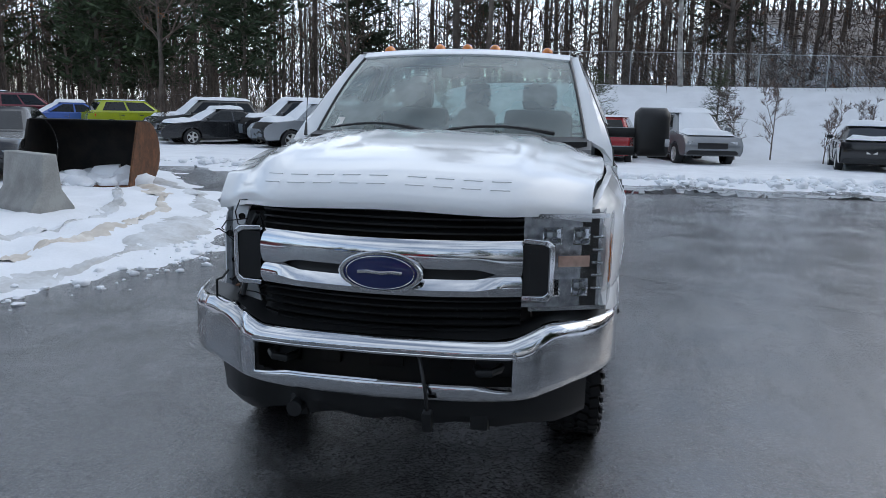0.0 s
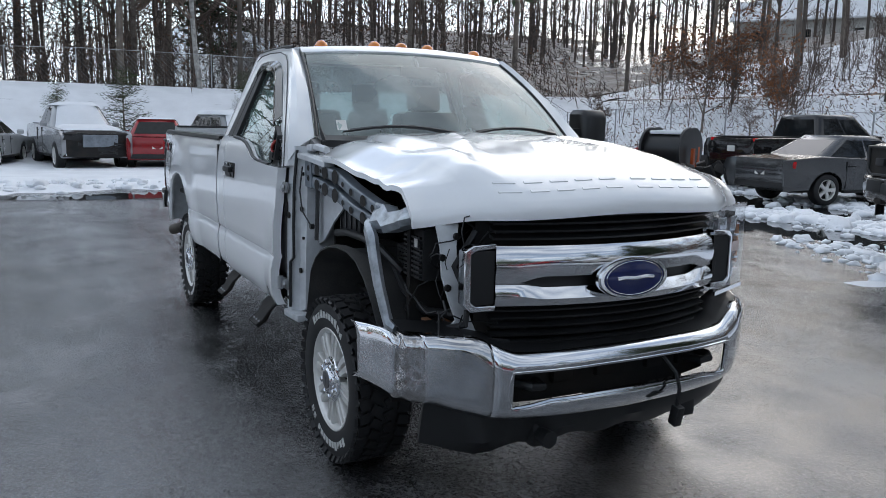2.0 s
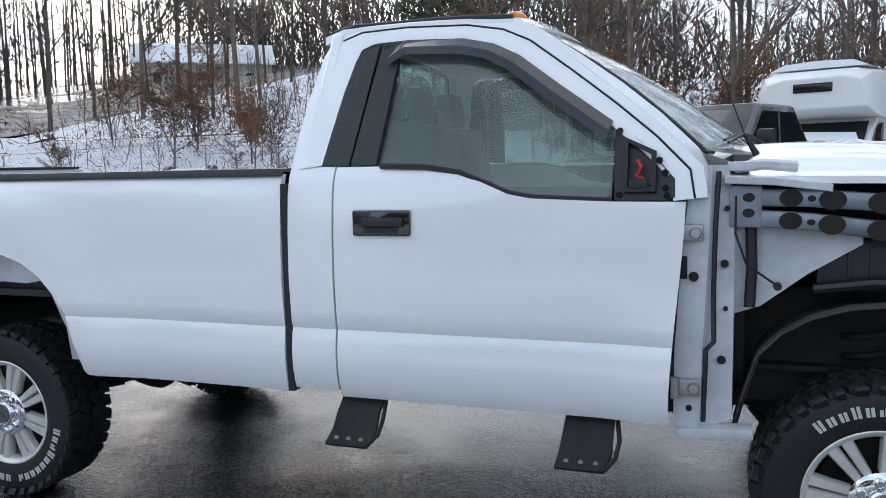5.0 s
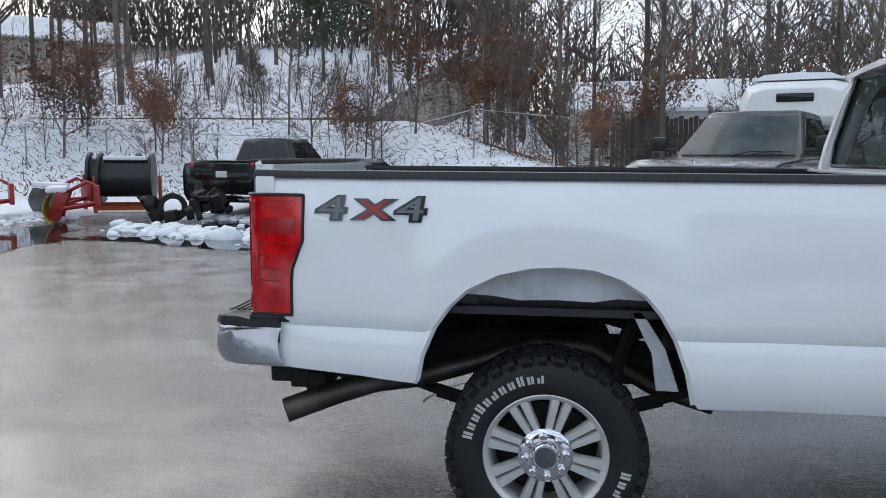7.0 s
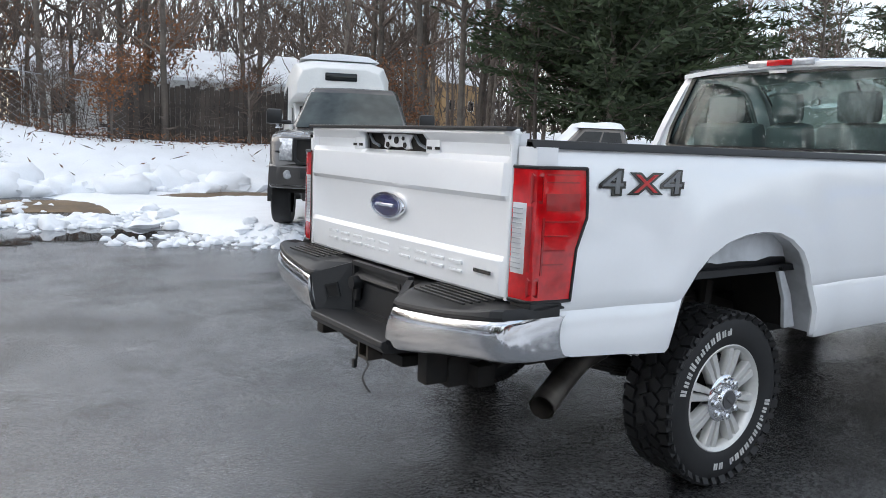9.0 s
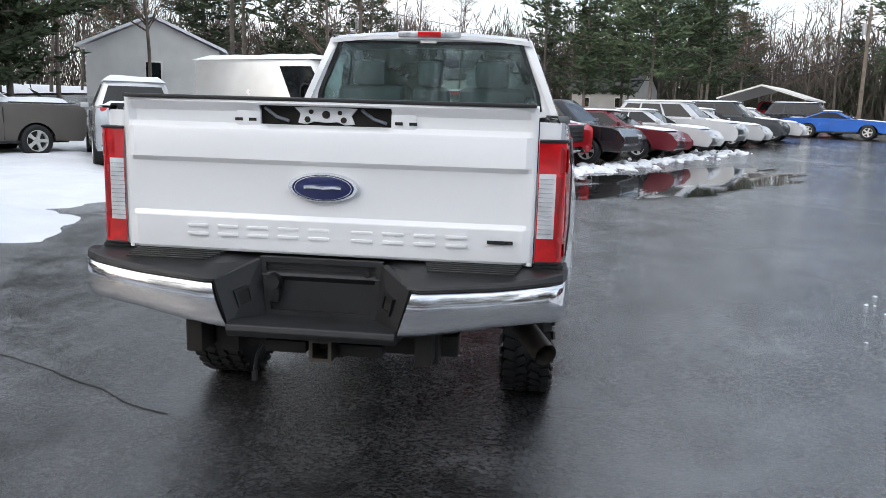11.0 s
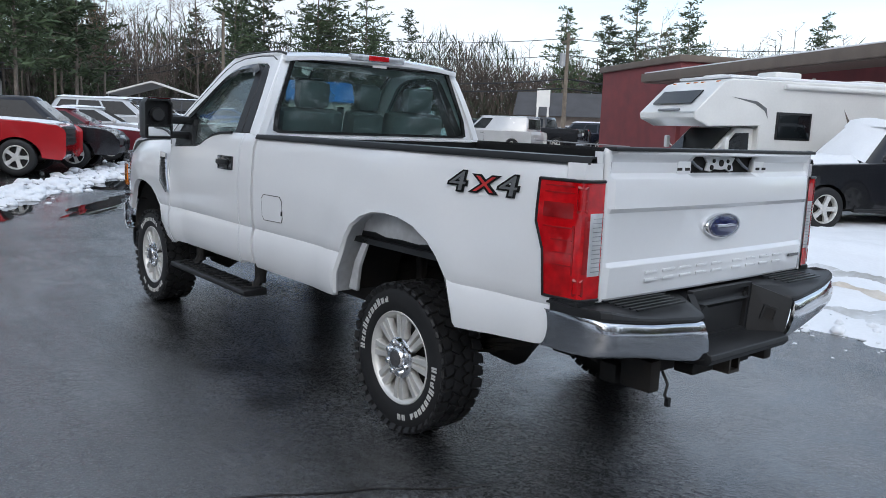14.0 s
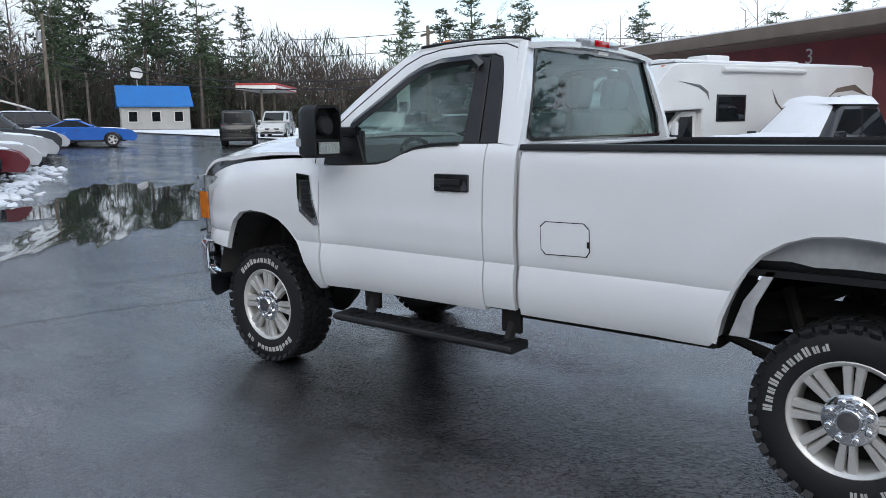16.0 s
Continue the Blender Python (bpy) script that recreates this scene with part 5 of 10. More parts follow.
# plate recess
g = Geo().ring([(-3.052, y, z) for y, z in ((0.25, 0.935), (-0.25, 0.935), (-0.23, 0.69), (0.23, 0.69))], [(-3.052, y, z) for y, z in ((0.225, 0.915), (-0.225, 0.915), (-0.205, 0.72), (0.205, 0.72))], (0.03, 0, 0))
g.prism([(-3.03, y, z) for y, z in ((0.23, 0.92), (-0.23, 0.92), (-0.21, 0.71), (0.21, 0.71))], (0.01, 0, 0))
part("plate_recess", g, M["plastic_grey"], bump, "black empty plate recess")
g = Geo().box((-3.055, 0.19, 0.805), (0.03, 0.05, 0.10), None, 0.012).lathe([(0, -0.03), (0.03, -0.03), (0.034, 0.0), (0.03, 0.03)], 12, (-3.055, 0.19, 0.84), "x")
part("trailer_socket", g, M["plastic"], bump)
part("lock_hole", Geo().lathe([(0, -0.006), (0.013, -0.006), (0.013, 0.0)], 12, (-3.05, -0.185, 0.885), "x"), M["under"], bump)
g = Geo().loft([[(x, y, z) for x, z in ((-3.03, 0.70), (-3.17, 0.705), (-3.215, 0.695), (-3.222, 0.672), (-3.20, 0.645), (-3.03, 0.63))] for y in (-0.33, -0.31, -0.25, 0, 0.25, 0.31, 0.33)])
part("lower_step", g, M["plastic_grey"], bump, "black lower step", bevel=0.004)
hitch = part("tow_hitch", Geo().box((-2.84, 0, 0.56), (0.09, 1.08, 0.09), None, 0.01), M["under"], truck, "black tow hitch")
g = Geo()
for y in (-0.42, 0.42):
    g.box((-2.90, y, 0.575), (0.16, 0.10, 0.13), None, 0.01)
g.box((-3.02, -0.17, 0.575), (0.10, 0.17, 0.05), None, 0.008).box((-3.02, 0.14, 0.575), (0.10, 0.17, 0.05), None, 0.008).box((-2.92, -0.02, 0.585), (0.2, 0.14, 0.12), None, 0.01)
for y in (-0.42, 0.52):
    g.box((-3.0, y, 0.60), (0.16, 0.07, 0.14), None, 0.012)
pieces("hitch_bracket", g, M["under"], hitch)
sq = lambda a, x: [(x, -0.02 - a, 0.585 - a), (x, a - 0.02, 0.585 - a), (x, a - 0.02, 0.585 + a), (x, -0.02 - a, 0.585 + a)]
part("receiver_tube", Geo().ring(sq(0.045, -3.13), sq(0.031, -3.13), (0.28, 0, 0)), M["exhaust"], hitch, "rusty receiver tube")
g = Geo().tube([(-2.95, 0.28, 0.55), (-2.99, 0.29, 0.50), (-2.985, 0.30, 0.45), (-3.0, 0.295, 0.43)], 0.007, 6).box((-3.0, 0.295, 0.42), (0.02, 0.02, 0.04))
part("trailer_wire", g, M["plastic"], hitch)
ex = [(-1.1, -0.50, 0.52), (-1.35, -0.52, 0.60), (-1.62, -0.54, 0.76), (-1.85, -0.56, 0.78), (-2.1, -0.60, 0.70), (-2.35, -0.68, 0.645), (-2.52, -0.74, 0.635), (-2.66, -0.80, 0.605), (-2.86, -0.90, 0.545)]
part("exhaust_pipe", Geo().tube(ex, [0.04] * 5 + [0.043, 0.045, 0.05, 0.05], 14, False).tube([tuple(Vector(p) * 1.0) for p in ex[-3:]], 0.043, 14, False), M["exhaust"], truck, "stained steel exhaust pipe")

# ---- wheels ----
def make_wheel():
    w = thing("wheel_tmp")
    prof = [(0.245, -0.125), (0.262, -0.138), (0.30, -0.146), (0.345, -0.147), (0.375, -0.14), (0.392, -0.128), (0.397, -0.11), (0.398, 0), (0.397, 0.11), (0.392, 0.128), (0.375, 0.14), (0.345, 0.147), (0.30, 0.146), (0.262, 0.138), (0.245, 0.125)]
    tyre = part("tyre", Geo().lathe(prof, 56), M["rubber"], w, "black all-terrain tyre")
    g = Geo()
    n = 38
    for k in range(n):
        for row, (off, wd, ln, tw, dz) in enumerate(((-0.112, 0.052, 0.052, 12, 0), (-0.045, 0.058, 0.046, -28, 0.5), (0.028, 0.052, 0.046, 28, 0), (0.105, 0.060, 0.050, -12, 0.5))):
            a = 2 * math.pi * (k + dz) / n
            m = Matrix.Rotation(-a, 4, "Y") @ Matrix.Translation((0.4, off, 0)) @ Matrix.Rotation(radians(tw), 4, "X")
            g.box(m.translation, (0.024, wd, ln), m)
        for sd in (-1, 1):
            a = 2 * math.pi * (k + 0.25 * sd) / n
            m = Matrix.Rotation(-a, 4, "Y") @ Matrix.Translation((0.384, sd * 0.139, 0)) @ Matrix.Rotation(radians(sd * 38), 4, "Z")
            g.box(m.translation, (0.05, 0.014, 0.040 if k % 2 else 0.028), m)
    part("tread_block", g, M["rubber"], w, fix=False)
    g = Geo()
    rw = random.Random(8)
    for base, count in ((165, 11), (-20, 13)):
        for k in range(count):
            if count > 11 and k in (10,):
                continue
            a = radians(base - (k - count / 2) * 7.2)
            tall = 0.040 if k in (0, 3, count - 3) else 0.031
            for da, hh, wd in ((-0.026, tall, 0.011), (0.022, rw.choice((tall, 0.031, 0.022)), 0.011)):
                m = Matrix.Rotation(-a - da, 4, "Y") @ Matrix.Translation((0.306 + hh / 2, -0.1472, 0))
                g.box(m.translation, (hh, 0.004, wd), m)
    pieces("sidewall_bar", g, M["letter"], w, "raised white sidewall bars")
    prof = [(0.236, -0.10), (0.248, -0.122), (0.258, -0.132), (0.252, -0.137), (0.240, -0.130), (0.229, -0.112), (0.222, -0.06), (0.215, 0.02), (0.222, 0.12)]
    rim = part("rim", Geo().lathe(prof, 48), M["rim"], w, "bright alloy rim")
    part("brake_disc", Geo().lathe([(0.0, -0.005), (0.19, -0.005), (0.19, 0.02), (0.0, 0.02)], 32), M["under"], w)
    part("wheel_well", Geo().lathe([(0.0, 0.03), (0.22, 0.03)], 32), M["under"], w)
    g = Geo()
    for k in range(8):
        for da in (-6.5, 6.5):
            a = radians(45 * k + 22.5)
            d = radians(da)
            p0 = Vector((0.088 * math.cos(a + d * 1.55), -0.118, 0.088 * math.sin(a + d * 1.55)))
            p1 = Vector((0.243 * math.cos(a + d), -0.122, 0.243 * math.sin(a + d)))
            u = (p1 - p0).normalized()
            side = Vector((-u.z, 0, u.x))
            sec = lambda p, hw, dp: [p - side * hw * 0.72, p + side * hw * 0.72, p + side * hw + Vector((0, 0.012, 0)), p + side * hw + Vector((0, dp, 0)), p - side * hw + Vector((0, dp, 0)), p - side * hw + Vector((0, 0.012, 0))]
            g.loft([sec(p0, 0.0145, 0.05), sec((p0 + p1) / 2 + Vector((0, -0.004, 0)), 0.0175, 0.045), sec(p1, 0.0225, 0.04)])
    pieces("spoke", g, M["rim"], w)
    hub = part("hub_cap", Geo().lathe([(0.112, -0.09), (0.112, -0.125), (0.10, -0.135), (0.062, -0.137), (0.058, -0.15), (0.05, -0.158), (0.0, -0.16)], 32), M["chrome"], w, "chrome hub cap")
    part("hub_centre", Geo().lathe([(0.043, -0.1585), (0.043, -0.162), (0.0, -0.163)], 24).box((0, -0.1645, 0), (0.05, 0.004, 0.016), None, 0.001), M["rim_dark"], w)
    g = Geo()
    for k in range(8):
        a = radians(45 * k)
        c = (0.084 * math.cos(a), 0, 0.084 * math.sin(a))
        g.lathe([(0.017, -0.13), (0.0165, -0.152), (0.011, -0.158), (0.0, -0.159)], 8, c)
    pieces("lug_nut", g, M["chrome"], w)
    return w


# wheels built once, then copied; the outer face of the master looks to -y
wheel0 = make_wheel()
WHEEL_Z = 0.424
for x in (1.79, -1.808):
    for s in (-1, 1):
        m = pose(x, s * 0.82, WHEEL_Z, 0, random.uniform(0, 90), 0 if s < 0 else 180) @ Matrix.Diagonal((0.956, 0.85, 0.956, 1))
        w = copy_thing(wheel0, m)
        w.name = "wheel"
        w.parent = truck
for o in list(wheel0.children_recursive) + [wheel0]:
    bpy.data.objects.remove(o)

# ---- underneath ----
g = Geo()
for s in (-1, 1):
    g.tube([(2.45, s * 0.46, 0.66), (1.6, s * 0.46, 0.68), (0.9, s * 0.48, 0.60), (-1.0, s * 0.48, 0.60), (-1.5, s * 0.48, 0.74), (-2.1, s * 0.48, 0.74), (-2.75, s * 0.48, 0.64)], 0.075, 4)
for x in (2.2, 0.6, -0.6, -2.5):
    g.box((x, 0, 0.60), (0.12, 0.92, 0.10))
part("chassis_frame", g, M["under"], truck)
for x in (1.8, -1.8):
    g = Geo().tube([(x, -0.75, 0.42), (x, 0.75, 0.42)], 0.055, 10).lathe([(0.0, -0.16), (0.10, -0.14), (0.17, 0), (0.10, 0.14), (0, 0.16)], 14, (x, 0.1 if x < 0 else 0.25, 0.42), "y")
    part("axle", g, M["under"], truck)
for s in (-1, 1):
    g = Geo()
    for k in range(4):
        g.tube([(-1.8 + t * (0.72 - 0.12 * k), s * 0.58, 0.50 - 0.014 * k + 0.16 * (t * (1 - 0.15 * k)) ** 2) for t in steps(-1, 1, 8)], 0.02, 4)
    g.box((-1.8, s * 0.58, 0.44), (0.16, 0.1, 0.12))
    part("leaf_spring", g, M["under"], truck)
    g = Geo().tube([(-1.62, s * 0.62, 0.42), (-1.45, s * 0.52, 0.86)], 0.035, 8)
    part("shock_absorber", g, M["under"], truck)
    part("shock_absorber", Geo().tube([(1.95, s * 0.60, 0.45), (2.0, s * 0.56, 1.0)], 0.035, 8), M["under"], truck)
    rr = [(1.78 + 0.075 * math.cos(t), s * 0.58 + 0.075 * math.sin(t), 0.50 + 0.42 * t / 37) for t in steps(0, 37, 70)]
    part("coil_spring", Geo().tube(rr, 0.012, 6), M["under"], truck)
    g = Geo().box((2.15, s * 0.55, 0.45), (0.10, 0.5, 0.05)).tube([(1.95, s * 0.66, 0.40), (2.35, s * 0.40, 0.52)], 0.03, 8)
    part("steering_arm", g, M["under"], truck)
part("fuel_tank", Geo().box((-0.55, 0.30, 0.66), (1.25, 0.62, 0.28), None, 0.05), M["under"], truck)
part("drive_shaft", Geo().tube([(1.0, 0, 0.62), (-0.4, 0, 0.56), (-1.7, 0.08, 0.46)], 0.045, 10), M["under"], truck)
part("gearbox", Geo().box((1.0, 0, 0.66), (1.3, 0.42, 0.34), None, 0.08), M["under"], truck)
part("sill_under", Geo().box((0.45, 0.0, 0.705), (1.4, 1.86, 0.06)), M["under"], truck)
part("spare_tyre", Geo().lathe([(0.18, -0.1), (0.32, -0.11), (0.37, 0), (0.32, 0.11), (0.18, 0.1)], 28, (-2.45, 0, 0.70), "z"), M["rubber"], truck)
# running board on the driver's side
g = Geo().loft([[(x, y, z) for y, z in ((0.90, 0.460), (1.055, 0.460), (1.075, 0.478), (1.07, 0.502), (0.90, 0.508))] for x in (-0.28, -0.24, 0.94, 1.0)])
board = part("running_board", g, M["plastic_grey"], truck, "black running board with a tread pattern", bevel=0.006)
g = Geo()
for k in range(26):
    g.box((-0.22 + 0.045 * k, 0.985, 0.511), (0.012, 0.13, 0.012), pose(0, 0, 0, 0, 0, 25 if k % 2 else -25), 0.002)
part("tread", g, M["plastic"], board)
g = Geo()
for x in (-0.18, 0.82):
    g.tube([(x, 0.86, 0.66), (x, 0.90, 0.56), (x, 0.95, 0.47)], 0.03, 6)
    g.box((x, 0.90, 0.60), (0.12, 0.03, 0.14), None, 0.01)
pieces("board_bracket", g, M["under"], board)
# brackets left hanging on the damaged side
for x in (0.02, 0.885):
    g = Geo().sheet([[(x - 0.095, -0.90, 0.67), (x - 0.10, -0.98, 0.60), (x - 0.11, -1.01, 0.535), (x - 0.12, -1.06, 0.49)], [(x + 0.075, -0.90, 0.67), (x + 0.072, -0.98, 0.60), (x + 0.07, -1.01, 0.535), (x + 0.05, -1.06, 0.49)]], (0, 0.01, -0.012))
    g.tube([(x + 0.075, -0.90, 0.66), (x + 0.095, -1.0, 0.58), (x + 0.085, -1.03, 0.53), (x + 0.05, -1.06, 0.495)], 0.009, 6)
    br = part("step_bracket", g, M["under"], truck, "bare black step bracket", bevel=0.003)
    g = Geo()
    for dx in (-0.08, -0.03, 0.02):
        g.lathe([(0.0, -0.003), (0.009, -0.003), (0.009, 0.004)], 8, (x + dx, -1.04, 0.508))
    pieces("bolt_head", g, M["galv"], br)

# ---- front of the truck ----
# driver's fender
xs = sorted({x for x, _ in FRONT_ARCH if x <= 2.40} | {1.155, 1.6, 1.72, 1.86, 2.2, 2.25, 2.35, 2.40})
xs = [x for x in xs if x >= 1.155]
FT = [(1.1, 1.43), (1.5, 1.42), (1.9, 1.395), (2.15, 1.36), (2.3, 1.32), (2.42, 1.285)]


rows = []
for x in xs:
    lo, hi = interp(x, FRONT_ARCH), interp(x, FT)
    col = []
    for z in LEVELS + [1.53]:
        zz = min(max(z, lo), hi)
        col.append((x, side_y(x, zz) - 0.055 * smooth(hi - 0.10, hi, zz), zz))
    rows.append(col)
fender = part("fender", Geo().sheet(rows, (0, -0.03, 0)), M["white"], truck, "white front fender")
lip = [(x, z) for x, z in FRONT_ARCH if 1.2 <= x <= 2.1]
part("arch_lip", Geo().grid([[(x, side_y(x, z) + 0.001, z), (x, side_y(x, z) - 0.035, z - 0.01)] for x, z in lip]), M["white"], fender)
VT = [(1.195, 1.325), (1.262, 1.335), (1.25, 1.20), (1.235, 1.10), (1.165, 1.02), (1.14, 1.035), (1.165, 1.15), (1.185, 1.25)]
vo = [(1.245 + (x - 1.205) * 1.7, side_y(x, z) + 0.004, z) for x, z in VT]
vc = Vector((1.245, side_y(1.2, 1.18) + 0.004, 1.18))
vi = [tuple(vc + (Vector(p) - vc) * 0.74) for p in vo]
vent = part("fender_vent", Geo().ring(vo, vi, (0, 0.010, 0)), M["chrome"], truck, "chrome-framed fender vent")
part("vent_mesh", Geo().prism([tuple(vc + (Vector(p) - vc) * 0.76 + Vector((0, 0.001, 0))) for p in vo], (0, 0.003, 0)), M["plastic"], vent)
g = Geo()
for k in range(6):
    g.box((1.262 - 0.010 * k, vc.y + 0.007, 1.285 - 0.04 * k), (0.07, 0.008, 0.016), None, 0.003)
pieces("vent_bar", g, M["plastic"], vent)
# liners of the front wheel openings
for s in (-1, 1):
    rows = []
    tab = [(1.33, 0.60), (1.36, 0.72), (1.41, 0.88), (1.48, 0.955), (1.57, 1.01), (1.68, 1.045), (1.79, 1.058), (1.92, 1.055), (2.02, 1.03), (2.11, 0.975), (2.20, 0.89), (2.27, 0.80), (2.31, 0.70), (2.33, 0.60)]
    for x, z in tab:
        rows.append([(x, s * 0.90, z), (x, s * 0.86, z + 0.004), (lerp(x, 1.8, 0.04), s * 0.80, z - 0.02), (lerp(x, 1.8, 0.04), s * 0.60, z - 0.02)])
    part("wheel_liner", Geo().sheet(rows, (0, 0, -0.008)), M["liner"], truck, "black felt wheel-arch liner")
    part("liner_back", Geo().box((1.8, s * 0.58, 0.85), (0.95, 0.02, 0.42)), M["under"], truck)


# hood
HZ_C = [(1.34, 1.575), (1.5, 1.585), (1.75, 1.578), (2.05, 1.55), (2.3, 1.51), (2.45, 1.47), (2.56, 1.43), (2.63, 1.385), (2.675, 1.335), (2.682, 1.305)]


def hood_pt(x, y):
    a = abs(y) / 0.90
    z = interp(x, HZ_C)
    drop = 0.012 * smooth(0.0, 0.58, a) + 0.035 * smooth(0.60, 0.70, a) * smooth(2.66, 2.2, x) + lerp(0.075, 0.03, smooth(2.0, 2.6, x)) * smooth(0.72, 1.0, a)
    front = smooth(1.9, 2.68, x)
    xx = x + 0.075 * (1 - a * a) * front - 0.15 * smooth(0.55, 1.0, a) * front - 0.08 * smooth(1.6, 1.34, x) * a ** 2 * 2
    yy = y * (1 - 0.06 * front) * (1 - 0.03 * smooth(1.6, 1.34, x))
    # buckled corner on the damaged side
    k = smooth(-0.45, -0.85, y)
    c = k * smooth(1.75, 2.35, x)
    z += c * (0.004 * math.sin(x * 31 + y * 9) - 0.018) + 0.003 * k * math.sin(x * 15) * smooth(1.5, 1.8, x) - 0.02 * math.exp(-((x - 2.36) / 0.04) ** 2) * smooth(-0.78, -0.9, y)
    z += 0.035 * smooth(-0.52, -0.60, y) * smooth(-0.74, -0.66, y) * smooth(2.0, 2.25, x) * smooth(2.62, 2.45, x)
    xx -= c * 0.05 * smooth(2.4, 2.68, x)
    z += 0.016 * math.exp(-((y + 0.33 + (x - 1.9) * 0.35) / 0.035) ** 2) * smooth(1.5, 1.8, x) * smooth(2.4, 2.2, x)
    z += 0.012 * math.exp(-((y - 0.42 - (x - 1.9) * 0.30) / 0.03) ** 2) * smooth(1.6, 1.8, x) * smooth(2.2, 2.0, x)
    z -= drop
    return (xx, yy, z)


HX = steps(1.34, 2.2, 14) + steps(2.25, 2.60, 8) + [2.63, 2.655, 2.672, 2.682]
rows = [[hood_pt(x, y) for y in steps(-0.90, 0.90, 44)] for x in HX]
hood = part("hood", Geo().sheet(rows, (-0.004, 0, -0.022)), M["white"], truck, "white hood buckled at one corner")
g = Geo()
for k in range(9):
    y = -0.50 + 0.125 * k - (0.05 if k < 5 else 0)
    for x0, x1 in ((2.575, 2.584), (2.622, 2.631)):
        g.sheet([[Vector(hood_pt(x, y + d)) + Vector((0.001, 0, 0.003)) for d in steps(-0.042, 0.042, 4)] for x in (x0, x1)], (-0.001, 0, -0.006))
pieces("embossed_bar", g, M["white"], hood, "raised bars pressed into the hood")
# cowl and wipers
g = Geo().grid([[ws(u, 0.03) + Vector((0.0, 0, -0.005)), ws(u, 0.0) + Vector((0.10, 0, -0.012)), ws(u, 0.0) + Vector((0.10, 0, -0.06))] for u in steps(-1, 1, 16)])
part("cowl", g, M["plastic"], truck, "black cowl panel")
for y0, y1, v1 in ((-0.10, -0.68, 0.035), (0.62, 0.0, 0.035)):
    p = [ws(lerp(y0, y1, t) / 0.8, 0.015 + 0.055 * math.sin(math.pi * t)) + Vector((0.03, 0, 0.022)) for t in steps(0, 1, 8)]
    g = Geo().tube(p, [0.012, 0.011, 0.010, 0.009, 0.008, 0.008, 0.007, 0.006, 0.005], 6)
    q = [ws(lerp(y0 - 0.04, y1 + 0.04, t) / 0.8, 0.05 + 0.04 * math.sin(math.pi * t)) + Vector((0.022, 0, 0.012)) for t in steps(0, 1, 8)]
    g.tube(q, 0.006, 5)
    part("wiper", g, M["plastic"], truck, "black wiper")
part("antenna", Geo().tube([(1.40, -0.82, 1.53), (1.36, -0.83, 1.60)], [0.012, 0.006], 6).tube([(1.36, -0.83, 1.60), (1.22, -0.86, 1.97)], 0.0028, 5), M["plastic"], truck, "thin whip aerial")


def gx(y):
    return 2.765 - 0.17 * (abs(y) / 0.7) ** 2


# grille: black slats above and below, chrome bars between
g = Geo()
for z in (1.20, 1.23, 1.26, 1.29, 0.785, 0.815, 0.85, 0.885, 0.915):
    w = 0.57
    g.loft([[(gx(y) - 0.055 + dx, y, z + dz) for dx, dz in ((0, -0.008), (0.03, -0.014), (0.034, -0.006), (0.0, 0.008))] for y in steps(-w, w, 12)])
grille = pieces("grille_slat", g, M["plastic"], truck)[0]
g = Geo().grid([[(gx(y) - 0.10, y, z) for y in steps(-0.60, 0.60, 10)] for z in (0.745, 1.32)])
part("grille_back", g, M["under"], truck)
g = Geo()
for y in steps(-0.5, 0.5, 10):
    g.box((gx(y) - 0.075, y, 1.245), (0.02, 0.012, 0.12)).box((gx(y) - 0.075, y, 0.85), (0.02, 0.012, 0.16))
pieces("grille_rib", g, M["plastic"], truck)
for lo, hi, flat in ((1.04, 1.165, 1), (0.925, 1.0, 0)):
    rows = []
    for y in steps(-0.575, 0.575, 30):
        a = abs(y)
        e = smooth(0.38, 0.50, a)
        l2 = lo - (0.025 * e if flat else 0)
        h2 = hi + (0.0 if flat else 0.028 * e)
        rows.append([(gx(y) - 0.05, y, l2), (gx(y) + 0.005, y, l2 + 0.006), (gx(y) + 0.018, y, lerp(l2, h2, 0.45)), (gx(y) + 0.004, y, h2 - 0.02), (gx(y) - 0.012, y, h2), (gx(y) - 0.05, y, h2)])
    part("grille_bar", Geo().loft(rows), M["chrome"], truck, "chrome grille bar")
part("grille_slot", Geo().grid([[(gx(y) - 0.04, y, z) for y in steps(-0.58, 0.58, 10)] for z in (0.99, 1.05)]), M["plastic"], truck)
for s in (-1, 1):
    oy, iy = s * 0.705, s * 0.575
    F3 = lambda y, z, d=0: (gx(y) + 0.012 + d + 0.045 * smooth(0.60, 0.69, abs(y)), y, z)
    o = [F3(iy, 1.178), F3(s * 0.675, 1.172), F3(oy, 1.15), F3(oy, 0.945), F3(s * 0.68, 0.915), F3(iy, 0.912)]
    i = [F3(iy, 1.158), F3(s * 0.655, 1.153), F3(s * 0.682, 1.14), F3(s * 0.682, 0.955), F3(s * 0.66, 0.937), F3(iy, 0.934)]
    fr = part("grille_end", Geo().ring(o, i, (-0.05, 0, 0)), M["chrome"], truck, "chrome grille end frame", bevel=0.004)
    g = Geo().prism([F3(iy, 1.15, -0.03), F3(s * 0.68, 1.15, -0.03), F3(s * 0.68, 0.94, -0.03), F3(iy, 0.94, -0.03)], (-0.02, 0, 0))
    for k in range(12):
        g.box((gx(s * 0.63) - 0.03, s * 0.63, 0.95 + 0.0175 * k), (0.02, 0.095, 0.007), pose(0, 0, 0, 0, 0, -s * 20))
    part("end_louvre", g.moved(Matrix.Translation((0.022, 0, 0))), M["plastic"], fr)
badge("front_badge", 2.785, 0.0, 1.028, 0.36, 0.172, 1, truck)

